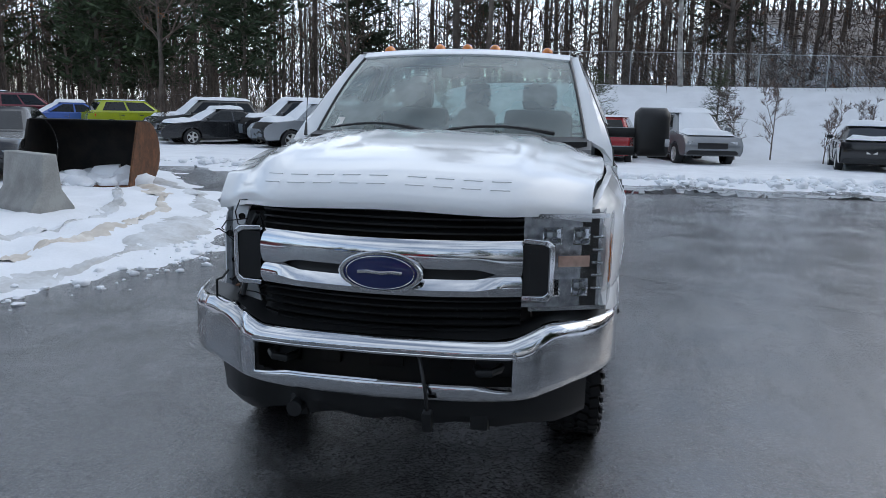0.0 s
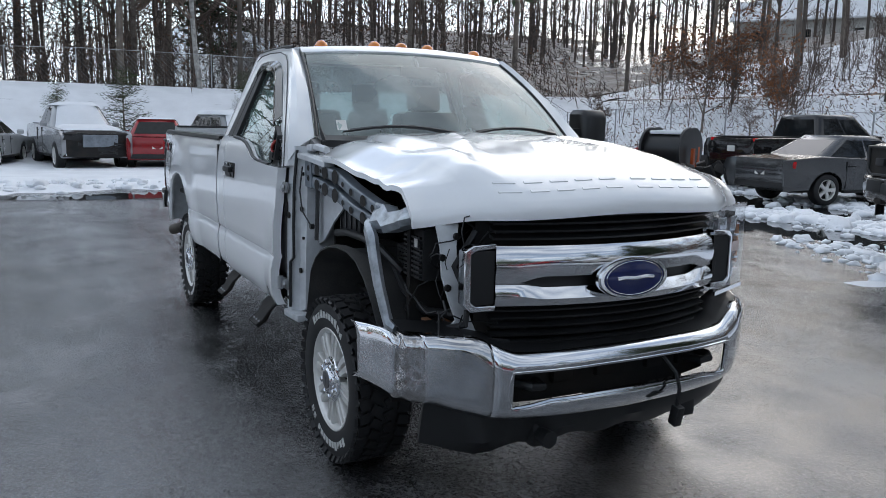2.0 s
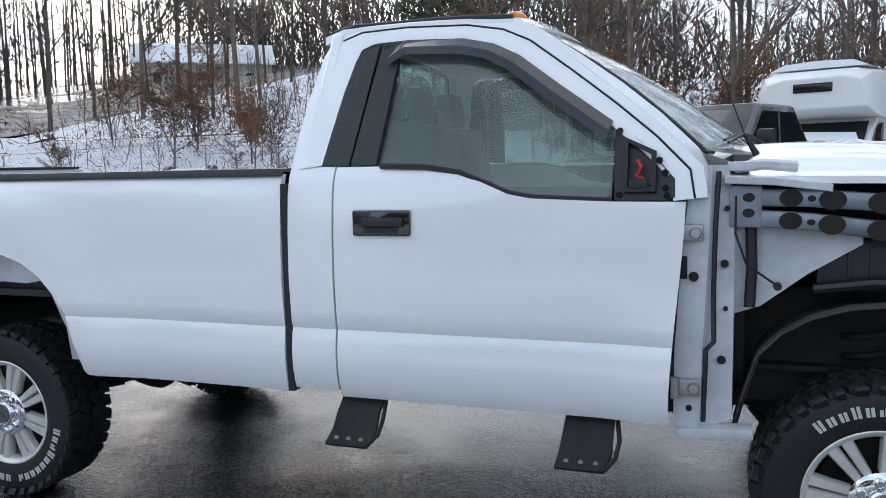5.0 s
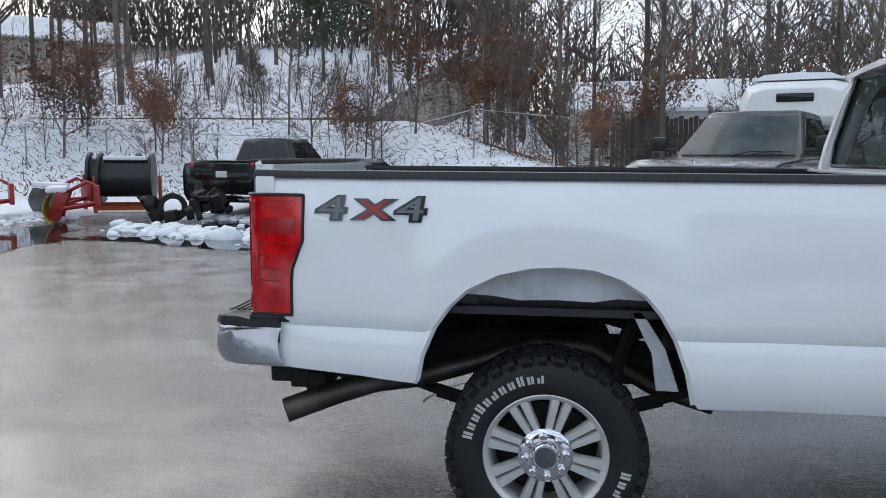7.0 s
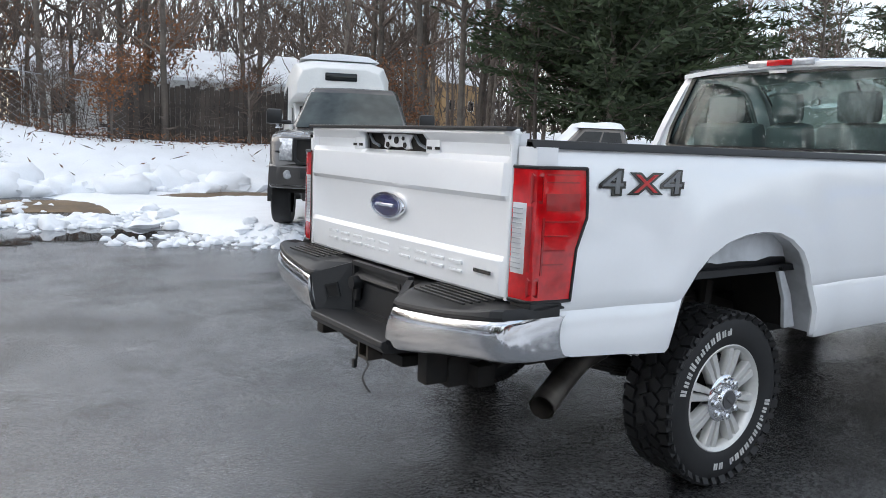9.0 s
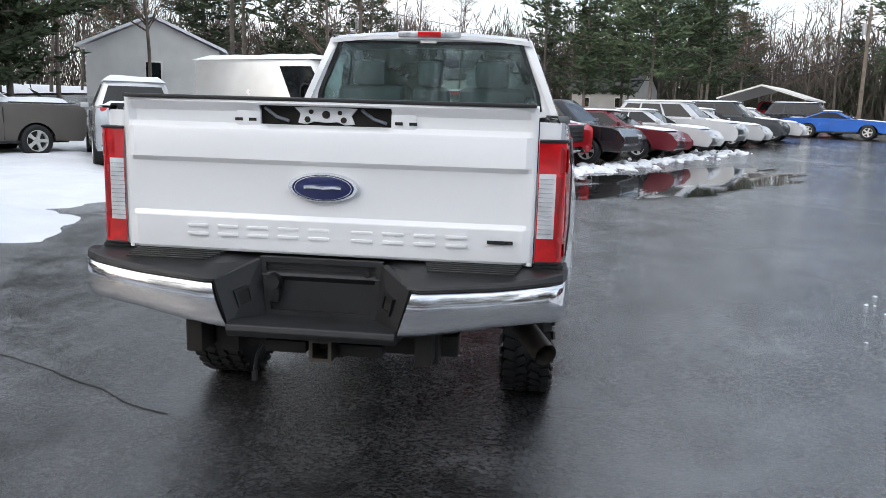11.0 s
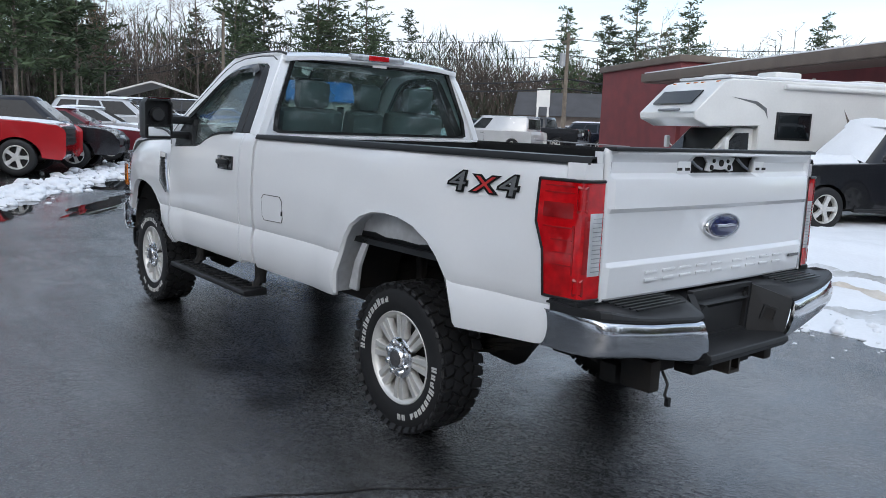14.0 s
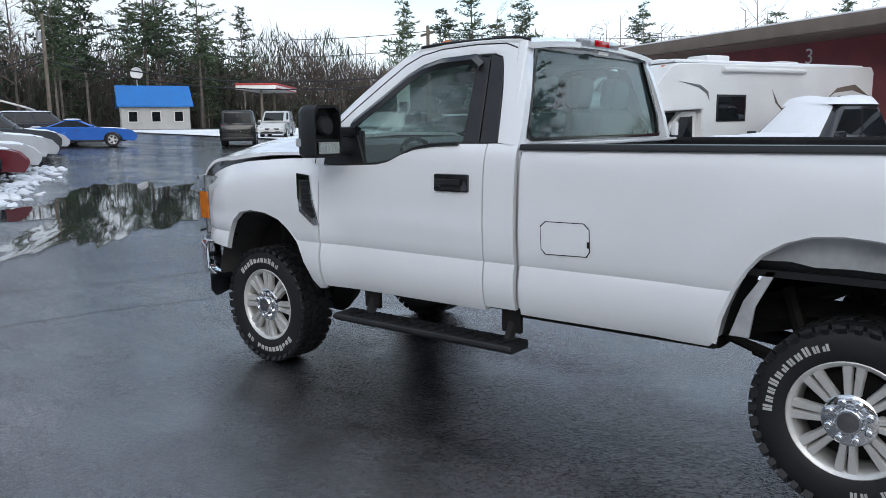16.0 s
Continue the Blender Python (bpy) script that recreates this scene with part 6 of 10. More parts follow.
# driver's headlamp
def lamp_pt(u, z):
    y = lerp(0.60, 0.925, smooth(0, 0.62, u))
    return (lerp(2.655, 2.52, min(u / 0.62, 1)) if u < 0.62 else lerp(2.52, 2.24, (u - 0.62) / 0.38), (0.60 + 0.325 * u / 0.62) if u < 0.62 else 0.925 + 0.03 * (u - 0.62) / 0.38, z)


rows = [[lamp_pt(u, z) for u in (0, 0.2, 0.4, 0.55, 0.62, 0.7, 0.85, 1.0)] for z in (0.872, 0.90, 1.0, 1.1, 1.2, 1.262, 1.28)]
rows = [[(x, y, z - 0.05 * smooth(0.8, 1, (2.66 - x) / 0.42) * (1 if z > 1.2 else 0)) for x, y, z in r] for r in rows]
head = part("headlamp", Geo().grid([[(x - 0.055, y - 0.03, z) for x, y, z in r] for r in rows]), M["lamp_bowl"], truck, "clear wrap-round headlamp")
lens = part("lamp_lens", Geo().grid(rows), M["glass_lamp"], head, "clear plastic lens")
lens.visible_shadow = False
g = Geo()
for z0, z1, u0, u1 in ((0.872, 0.890, 0.0, 0.6), (1.262, 1.282, 0.0, 0.6)):
    g.sheet([[tuple(Vector(lamp_pt(u, z)) + Vector((0.008, 0.004, 0))) for u in steps(u0, u1, 5)] for z in (z0, z1)], (-0.01, 0, 0))
pieces("chrome_surround", g, M["chrome"], head)
for u, z, wd, hh in ((0.17, 1.185, 0.085, 0.075), (0.40, 1.185, 0.075, 0.075), (0.17, 0.965, 0.085, 0.075), (0.40, 0.965, 0.075, 0.075)):
    c = Vector(lamp_pt(u, z)) + Vector((-0.012, 0, 0))
    t = Vector((-0.38, 0.92, 0)).normalized()
    q = lambda k, dep: [tuple(c + t * wd * 0.5 * a * k + Vector((0, 0, hh * 0.5 * b * k)) + Vector((-dep, -dep * 0.4, 0))) for a, b in ((-1, -1), (1, -1), (1, 1), (-1, 1))]
    bowl = part("reflector", Geo().grid([q(1.0, 0), q(0.86, 0.002), q(0.55, 0.03), q(0.30, 0.036)], True), M["chrome"], head, "chrome reflector bowl", fix=False)
    m = Vector((sum(p[0] for p in q(0.3, 0.034)) / 4, sum(p[1] for p in q(0.3, 0.034)) / 4, z))
    part("bulb", Geo().box(m, (0.02, 0.026, 0.026), None, 0.008), M["clear_lens"], head)
g = Geo()
for k in range(5):
    c = Vector(lamp_pt(0.53, 0.96 + 0.055 * k))
    g.box(c + Vector((-0.02, 0, 0)), (0.012, 0.05, 0.012), pose(0, 0, 0, 0, 0, 22), 0.003)
pieces("lamp_rib", g, M["chrome"], head)
part("turn_lens", Geo().sheet([[tuple(Vector(lamp_pt(u, z)) + Vector((0.005, 0.005, 0))) for u in (0.68, 0.75, 0.82)] for z in steps(0.98, 1.17, 5)], (-0.006, -0.004, 0)), M["amber"], head, "amber side lens")
part("turn_strip", Geo().sheet([[tuple(Vector(lamp_pt(u, z)) + Vector((0.010, 0.005, 0))) for u in (0.22, 0.34, 0.46)] for z in steps(1.058, 1.105, 2)], (-0.006, -0.004, 0)), surface("faded_orange_lens", (0.55, 0.36, 0.28), 0.15, 0, 0.15, 60, 20, 0.15, coat=0.7), head)
part("lamp_back", Geo().box((2.35, 0.72, 1.07), (0.30, 0.32, 0.42)), M["under"], truck)

# front bumper
FB = [(0.0, 2.83), (0.35, 2.82), (0.55, 2.785), (0.66, 2.745), (0.76, 2.68), (0.85, 2.60), (0.92, 2.51), (0.96, 2.43), (0.985, 2.34)]


FB_BENT = [(0.0, 2.83), (0.35, 2.82), (0.55, 2.785), (0.66, 2.745), (0.76, 2.69), (0.86, 2.625), (0.925, 2.565), (0.945, 2.535), (0.957, 2.50), (0.985, 2.395), (1.012, 2.315)]


top = lambda a: 0.765 + 0.07 * smooth(0.5, 0.72, a)
bot = lambda a: interp(a, [(0, 0.475), (0.5, 0.485), (0.62, 0.495), (0.8, 0.545), (0.95, 0.58), (1, 0.60)])
slope = lambda a: interp(a, [(0, 0.575), (0.40, 0.575), (0.50, 0.557), (0.6, 0.555), (0.8, 0.60), (1.0, 0.64)])


def bump_col(s, a, damage=False):
    """One upright section of the bumper's face, from its lower edge to the rolled top."""
    lo, hi, sl = bot(a), top(a), slope(a)
    up = lerp(0.700, hi - 0.05, smooth(0.58, 0.75, a))
    x = interp(a, FB_BENT if damage else FB)
    zs = [(lo, -0.07), (lo + 0.010, -0.036), (lo + 0.026, -0.012), (lerp(lo + 0.026, sl, 0.6), 0.0), (sl, 0.004), (lerp(sl, up, 0.3), 0.008), (lerp(sl, up, 0.7), 0.011), (up, 0.012), (lerp(up, hi, 0.35), 0.008), (lerp(up, hi, 0.72), -0.008),
          (lerp(up, hi, 0.93), -0.026), (hi, -0.06)]
    row = []
    for z, dx in zs:
        q = (z - lo) / (hi - lo)
        px, py, pz = x + dx, s * a, z
        if damage and a > 0.62:
            w = smooth(0.62, 0.9, a)
            k2 = math.exp(-((a - 0.935) / 0.010) ** 2)
            px += 0.05 * (0.5 - q if q < 0.5 else 0) * smooth(0.70, 0.9, a) - 0.003 * w * math.sin(7 * q + 33 * a) - 0.02 * k2 * math.sin(math.pi * q)
            py += 0.015 * k2 * (q - 0.3)
            pz += 0.004 * w * math.sin(41 * a) - 0.012 * k2
        row.append((px, py, pz))
    return row


def bump_face(cols, hole=0.0):
    """Joins sections into a sheet of pressed steel; between |y| < hole the middle stays open."""
    n = len(cols[0])
    g = Geo()
    fs = []
    for i in range(len(cols) - 1):
        for j in range(n - 1):
            if hole and 4 <= j < 7 and abs(cols[i][0][1] + cols[i + 1][0][1]) / 2 < hole:
                continue
            fs.append((i * n + j, (i + 1) * n + j, (i + 1) * n + j + 1, i * n + j + 1))
    return g.add([p for c in cols for p in c], fs)


def bump_part(name, geo, mat_, parent, label=""):
    ob = part(name, geo, M[mat_], parent, label, angle=45)
    so = ob.modifiers.new("thickness", "SOLIDIFY")
    so.thickness, so.offset = 0.014, -1
    return ob


MID = [0.0, 0.1, 0.2, 0.3, 0.40, 0.44, 0.48, 0.52, 0.545, 0.56, 0.575, 0.60, 0.63]
cols = [bump_col(-1, a, True) for a in reversed(MID[1:])] + [bump_col(1, a) for a in MID] + [bump_col(1, a) for a in steps(0.66, 0.985, 16)]
fbump = bump_part("front_bumper", bump_face(cols, 0.567), "chrome", truck, "chrome front bumper, dented and scraped at one end")
bump_part("bumper_end", bump_face([bump_col(-1, a, True) for a in steps(0.63, 0.86, 18)]), "chrome_scuffed", fbump, "dented chrome bumper end")
bump_part("scraped_corner", bump_face([bump_col(-1, a, True) for a in steps(0.86, 0.945, 18)]), "scraped_chrome", fbump, "creased chrome corner with dark scrapes")
bump_part("bumper_side", bump_face([bump_col(-1, a, True) for a in steps(0.945, 1.012, 10)]), "chrome", fbump)
# rolled edge of the opening
edge_ = [bump_col(1, a)[4] for a in MID if a <= 0.56] + [bump_col(1, a)[j] for a, j in ((0.572, 5), (0.572, 6))] + [bump_col(1, a)[7] for a in reversed(MID) if a <= 0.56]
edge_ += [bump_col(-1, a)[7] for a in MID[1:] if a <= 0.56] + [bump_col(-1, a)[j] for a, j in ((0.572, 6), (0.572, 5))] + [bump_col(-1, a)[4] for a in reversed(MID[1:]) if a <= 0.56]
part("opening_edge", Geo().tube([(x - 0.006, y, z) for x, y, z in edge_ + edge_[:1]], 0.008, 6, False), M["chrome"], fbump)
g = Geo().grid([[(interp(abs(y), FB) - 0.16, y, z) for y in steps(-0.62, 0.62, 10)] for z in (0.52, 0.72)])
part("opening_back", g, M["under"], fbump)
for s in (-1, 1):
    g = Geo().tube([(2.60, s * 0.50, 0.62), (2.74, s * 0.50, 0.635), (2.78, s * 0.47, 0.63), (2.78, s * 0.42, 0.625), (2.70, s * 0.40, 0.62)], 0.018, 8)
    g.box((2.62, s * 0.47, 0.63), (0.12, 0.16, 0.10), None, 0.01)
    pieces("tow_hook", g, M["plastic"], fbump, "black tow hook")
g = Geo()
for y, w in ((-0.25, 0.10), (0.0, 0.16), (0.24, 0.09)):
    g.box((2.66, y, 0.635), (0.06, w, 0.09), None, 0.012)
pieces("crossmember", g, M["under"], fbump)
# ledge above the bumper
part("bumper_cover", Geo().grid([[(interp(abs(y), FB) - 0.04, y, top(abs(y)) - 0.002) for y in steps(-0.9, 0.93, 20)], [(min(gx(y), 2.7) - 0.08, y, top(abs(y)) + 0.02) for y in steps(-0.9, 0.93, 20)]]), M["plastic"], fbump)
# dangling block-heater plug
g = Geo().tube([(2.80, 0.17, 0.69), (2.86, 0.20, 0.62), (2.87, 0.215, 0.55), (2.855, 0.22, 0.47)], 0.008, 6).box((2.855, 0.222, 0.43), (0.045, 0.04, 0.09), pose(0, 0, 0, 0, 12, 0), 0.008)
part("heater_plug", g, M["plastic"], fbump, "dangling black plug")
# air dam
rows = []
for y in steps(-0.82, 0.86, 28):
    a = abs(y)
    sag = -0.03 * smooth(-0.35, -0.7, y) * smooth(-0.85, -0.7, y)
    rows.append([(interp(a, FB) - 0.07, y, bot(a) + 0.01), (interp(a, FB) - 0.075 + 0.03 * math.sin(17 * y) * (1 if y < -0.3 else 0.2), y, 0.43 + sag), (interp(a, FB) - 0.12, y, 0.365 + 0.02 * smooth(0.6, 0.85, y) + sag + 0.01 * math.sin(23 * y))])
part("air_dam", Geo().sheet(rows, (-0.012, 0, 0)), M["plastic"], truck, "torn black air dam")
g = Geo()
for y in (-0.38, 0.42):
    g.box((2.66, y, 0.40), (0.14, 0.08, 0.10), None, 0.015)
g.lathe([(0.0, -0.03), (0.035, -0.03), (0.035, 0.03), (0, 0.03)], 12, (2.76, -0.38, 0.40), "x")
pieces("dam_bracket", g, M["plastic"], truck)

# driver's tow mirror
def mirror_rim(x, f=1.0):
    o = ((1.20, 1.445), (1.375, 1.445), (1.388, 1.46), (1.388, 1.70), (1.362, 1.735), (1.215, 1.735), (1.185, 1.705), (1.185, 1.46))
    return [(x, 1.286 + (y - 1.286) * f, 1.59 + (z - 1.59) * f) for y, z in o]


g = Geo().loft([mirror_rim(0.955), mirror_rim(1.0), mirror_rim(1.035, 0.93), mirror_rim(1.06, 0.70)])
mir = part("tow_mirror", g, M["plastic"], truck, "black tow mirror with the upper glass missing")
g = Geo().ring(mirror_rim(0.955), mirror_rim(0.955, 0.90), (-0.06, 0, 0)).box((0.93, 1.286, 1.537), (0.05, 0.19, 0.014))
part("mirror_bezel", g, M["plastic"], mir)
part("mirror_motor", Geo().lathe([(0, -0.02), (0.045, -0.02), (0.055, 0.0), (0.055, 0.02)], 14, (0.92, 1.285, 1.62), "x").box((0.915, 1.285, 1.62), (0.012, 0.03, 0.03)), M["plastic_grey"], mir)
part("spot_glass", Geo().prism([(0.892, 1.205, 1.465), (0.892, 1.365, 1.465), (0.892, 1.365, 1.53), (0.892, 1.205, 1.53)], (0.004, 0, 0)), M["mirror"], mir, "small mirror glass")
part("mirror_lamp", Geo().box((1.035, 1.37, 1.53), (0.05, 0.035, 0.05), None, 0.012), M["clear_lens"], mir)
g = Geo().box((0.985, 1.08, 1.585), (0.07, 0.24, 0.06), None, 0.018).box((0.985, 1.08, 1.475), (0.07, 0.24, 0.055), None, 0.018).box((0.97, 0.985, 1.50), (0.10, 0.06, 0.19), None, 0.02)
part("mirror_arm", g, M["plastic"], mir)

for o in [mir] + list(mir.children):
    o.data.transform(Matrix.Translation((-0.04, -0.09, 0)))

# ---- crushed corner: what the missing fender lays bare ----
# hinge pillar
g = Geo().sheet([[(1.150, -0.945, 0.63), (1.152, -0.945, 0.90), (1.175, -0.945, 1.25), (1.20, -0.93, 1.50)], [(1.235, -0.95, 0.63), (1.24, -0.95, 0.90), (1.255, -0.945, 1.25), (1.262, -0.925, 1.50)], [(1.262, -0.915, 0.63), (1.265, -0.91, 0.90), (1.285, -0.905, 1.25), (1.295, -0.895, 1.50)], [(1.335, -0.905, 0.66), (1.335, -0.90, 0.92), (1.335, -0.89, 1.25), (1.315, -0.88, 1.50)], [(1.35, -0.60, 0.66), (1.35, -0.60, 0.92), (1.35, -0.60, 1.25), (1.34, -0.6, 1.50)]], (0, 0.02, 0))
pil = part("hinge_pillar", g, M["primer"], truck, "bare grey-white hinge pillar")
g = Geo().tube([(1.245, -0.958, 0.66), (1.25, -0.957, 0.84), (1.25, -0.956, 0.90), (1.275, -0.945, 0.925), (1.272, -0.945, 1.10), (1.275, -0.94, 1.30), (1.283, -0.925, 1.48)], 0.008, 6)
part("seal_strip", g, M["plastic"], pil)
g = Geo()
for z in (1.285, 0.775):
    g.box((1.19, -0.965, z), (0.10, 0.02, 0.055), None, 0.008).tube([(1.155, -0.985, z - 0.035), (1.155, -0.985, z + 0.035)], 0.014, 8).lathe([(0.02, -0.02), (0.016, -0.03), (0.0, -0.03)], 8, (1.215, -0.96, z))
pieces("door_hinge", g, M["galv"], pil)
g = Geo()
for x, y, z, r in ((1.21, -0.951, 1.14, 0.016), (1.305, -0.912, 1.18, 0.013), (1.30, -0.918, 0.86, 0.014), (1.31, -0.905, 1.03, 0.008), (1.20, -0.953, 0.70, 0.010), (1.31, -0.905, 1.36, 0.009)):
    g.lathe([(0, -0.004), (r, -0.004), (r, 0.006)], 12, (x, y, z))
g.box((1.175, -0.953, 1.17), (0.03, 0.012, 0.075), None, 0.006)
pieces("pillar_hole", g, M["under"], pil)
g = Geo().tube([(1.335, -0.915, 1.40), (1.335, -0.93, 1.28), (1.37, -0.93, 1.18), (1.46, -0.915, 1.115)], 0.004, 5).lathe([(0.0, -0.01), (0.014, -0.01), (0.014, 0.01)], 8, (1.465, -0.91, 1.11))
part("bonnet_cable", g, M["plastic"], pil)
part("sill_end", Geo().box((1.28, -0.93, 0.622), (0.24, 0.08, 0.035), pose(0, 0, 0, 0, -3, 0), 0.008), M["primer"], pil)
# upper rail: two pressed beams with holes
RAIL = [(1.34, -0.865, 1.395, 1.33), (1.56, -0.87, 1.39, 1.315), (1.76, -0.87, 1.375, 1.29), (1.95, -0.87, 1.325, 1.245), (2.12, -0.86, 1.285, 1.215), (2.22, -0.85, 1.26, 1.20)]
g = Geo()
for off in (0, 1):
    sec = []
    for x, y, zt, zb in RAIL:
        c = zt if off == 0 else zb
        h = 0.028
        sec.append([(x, y + 0.03, c - h), (x, y - 0.018, c - h), (x, y - 0.024, c - h + 0.008), (x, y - 0.024, c + h - 0.008), (x, y - 0.018, c + h), (x, y + 0.03, c + h)])
    g.loft(sec)
rail = part("apron_rail", g, M["rail_metal"], truck, "bent grey steel apron rail with holes", bevel=0.003)
part("rail_end", Geo().box((1.365, -0.89, 1.365), (0.10, 0.012, 0.135), None, 0.006), M["rail_metal"], rail)
g = Geo()
for x, dz, r in ((1.375, 0.03, 0.015), (1.375, -0.02, 0.015), (1.50, 0, 0.028), (1.62, 0, 0.032), (1.76, 0, 0.034), (1.86, 0, 0.013), (1.96, 0, 0.017), (2.08, 0, 0.026), (1.56, 0.006, 0.010), (2.17, 0, 0.016)):
    for off in (2, 3):
        if x < 1.4 and off == 3:
            continue
        z = interp(x, [(a[0], a[off]) for a in RAIL]) + (dz if x < 1.4 else 0) - (0.03 if x < 1.4 else 0)
        y = interp(x, [(a[0], a[1]) for a in RAIL]) - (0.0275 if x > 1.42 else 0.032)
        g.add([(x + 1.25 * r * math.cos(t), y, z + r * math.sin(t)) for t in steps(0, 2 * math.pi, 14)[:-1]], [tuple(range(14))])
pieces("rail_hole", g, M["under"], rail)
# crumpled front of the rail and the bent brace
rows = []
for k, (x, y, zt, zb) in enumerate([(2.19, -0.865, 1.30, 1.18), (2.24, -0.85, 1.295, 1.20), (2.30, -0.86, 1.27, 1.185), (2.36, -0.83, 1.285, 1.21), (2.42, -0.84, 1.30, 1.225), (2.45, -0.80, 1.31, 1.24)]):
    rows.append([(x, y - 0.03 + 0.015 * (k % 2), zb), (x + 0.01, y - 0.045, lerp(zb, zt, 0.35)), (x - 0.01, y - 0.02 - 0.02 * (k % 2), lerp(zb, zt, 0.65)), (x, y - 0.01, zt), (x, y + 0.05, zt - 0.01), (x, y + 0.05, zb)])
part("crushed_rail", Geo().loft(rows), M["bare_metal"], rail, "crumpled bare metal", angle=20)
g = Geo().tube([(2.13, -0.885, 1.20), (2.17, -0.90, 1.195), (2.225, -0.905, 1.15), (2.25, -0.905, 1.08), (2.275, -0.895, 0.97), (2.31, -0.88, 0.86), (2.335, -0.875, 0.81), (2.39, -0.87, 0.80)], [0.03, 0.040, 0.046, 0.043, 0.040, 0.038, 0.040, 0.025], 6, squash=0.55)
part("bent_brace", g, M["bare_metal"], truck, "bent scraped steel brace")
g = Geo().sheet([[(1.335, -0.83, 1.32), (1.335, -0.83, 1.0)], [(1.42, -0.83, 1.32), (1.42, -0.83, 1.03)], [(1.56, -0.83, 1.31), (1.56, -0.83, 1.14)], [(1.72, -0.83, 1.28), (1.72, -0.83, 1.24)]], (0, 0.01, 0))
part("apron_panel", g, M["primer"], truck, "grey-white apron panel")
part("seam_strip", Geo().tube([(1.385, -0.852, 1.31), (1.39, -0.856, 1.16), (1.385, -0.86, 1.03)], 0.018, 6, squash=0.5), M["plastic_grey"], truck)
g = Geo().sheet([[(1.30, -0.93, 1.465), (1.30, -0.85, 1.47)], [(1.45, -0.93, 1.458), (1.45, -0.85, 1.462)], [(1.62, -0.90, 1.435), (1.62, -0.85, 1.44)]], (0, 0, -0.025))
part("hood_flange", g, M["primer"], truck, bevel=0.003)
part("hood_hinge", Geo().tube([(1.33, -0.86, 1.49), (1.42, -0.86, 1.50), (1.52, -0.85, 1.49)], 0.018, 6).box((1.35, -0.86, 1.495), (0.08, 0.05, 0.03), None, 0.005), M["primer"], truck)
# engine bay: near-black sheets paint the cavity's shade behind boxes, hoses and looms
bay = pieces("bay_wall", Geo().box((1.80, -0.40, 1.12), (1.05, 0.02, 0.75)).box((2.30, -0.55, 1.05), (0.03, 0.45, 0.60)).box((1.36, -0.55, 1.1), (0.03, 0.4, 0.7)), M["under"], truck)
part("engine_cover", Geo().box((1.9, 0, 1.28), (0.9, 0.8, 0.24), None, 0.06), M["plastic"], truck)
g = Geo().box((1.72, -0.72, 1.17), (0.26, 0.18, 0.17), None, 0.012)
bat = part("battery_box", g, M["plastic_grey"], truck, "black battery box")
g = Geo()
for k in range(4):
    g.box((1.62 + 0.065 * k, -0.813, 1.16), (0.012, 0.008, 0.14), None, 0.002)
pieces("box_rib", g, M["plastic"], bat)
g = Geo().box((2.32, -0.66, 1.10), (0.16, 0.20, 0.22), None, 0.02).box((2.12, -0.62, 1.03), (0.22, 0.16, 0.14), None, 0.02)
aero = part("air_filter_box", g, M["plastic_grey"], truck, "black ribbed air filter box")
g = Geo()
for k in range(9):
    g.box((2.32, -0.765, 1.01 + 0.02 * k), (0.15, 0.012, 0.009))
    g.box((2.16, -0.705, 0.965 + 0.016 * k), (0.2, 0.012, 0.007))
pieces("rib", g, M["plastic"], aero)
part("label_tag", Geo().box((2.37, -0.775, 1.15), (0.025, 0.004, 0.035)), M["sign_white"], aero)
hoses = [[(1.58, -0.82, 1.09), (1.75, -0.83, 1.115), (1.95, -0.83, 1.115), (2.1, -0.80, 1.08), (2.2, -0.75, 1.0)], [(2.05, -0.72, 1.0), (2.2, -0.74, 0.92), (2.35, -0.72, 0.86), (2.5, -0.66, 0.87)], [(2.0, -0.7, 0.95), (2.15, -0.72, 0.86), (2.3, -0.74, 0.82)]]
g = Geo()
for h in hoses:
    g.tube(h, 0.019, 8)
pieces("hose", g, M["plastic"], truck, "black hoses")
# bent white radiator support
g = Geo().sheet([[(2.45, -0.80, 1.27), (2.47, -0.72, 1.29), (2.50, -0.64, 1.27)], [(2.52, -0.80, 1.24), (2.53, -0.73, 1.25), (2.54, -0.66, 1.24)], [(2.55, -0.79, 1.15), (2.555, -0.74, 1.15), (2.56, -0.69, 1.16)], [(2.54, -0.77, 1.04), (2.55, -0.72, 1.03), (2.56, -0.68, 1.05)], [(2.55, -0.73, 0.95), (2.56, -0.69, 0.93), (2.56, -0.63, 0.95)], [(2.58, -0.70, 0.87), (2.58, -0.64, 0.85), (2.57, -0.58, 0.86)], [(2.55, -0.76, 0.81), (2.57, -0.68, 0.80), (2.58, -0.55, 0.81)]], (-0.012, 0, 0))
g.v = [(x, -0.70 + (y + 0.70) * 0.62, z) for x, y, z in g.v]
sup = part("radiator_support", g, M["primer"], truck, "bent grey-white radiator support")
g = Geo()
for y, z in ((-0.76, 1.12), (-0.735, 1.0), (-0.70, 1.2)):
    g.lathe([(0.0, 0.0), (0.014, 0.0), (0.014, 0.012)], 10, (2.566, y, z), "x")
pieces("support_hole", g, M["under"], sup)
g = Geo().sheet([[(2.30, -0.80, 1.31), (2.33, -0.76, 1.31)], [(2.34, -0.81, 1.32), (2.37, -0.77, 1.31)], [(2.36, -0.81, 1.25), (2.41, -0.78, 1.24)]], (0, 0.008, 0.006))
g.lathe([(0.0, -0.02), (0.016, -0.02), (0.016, 0.02), (0, 0.02)], 8, (2.33, -0.79, 1.25))
part("latch_bracket", g, M["bare_metal"], truck)
rnd = random.Random(4)
g, g2 = Geo(), Geo()
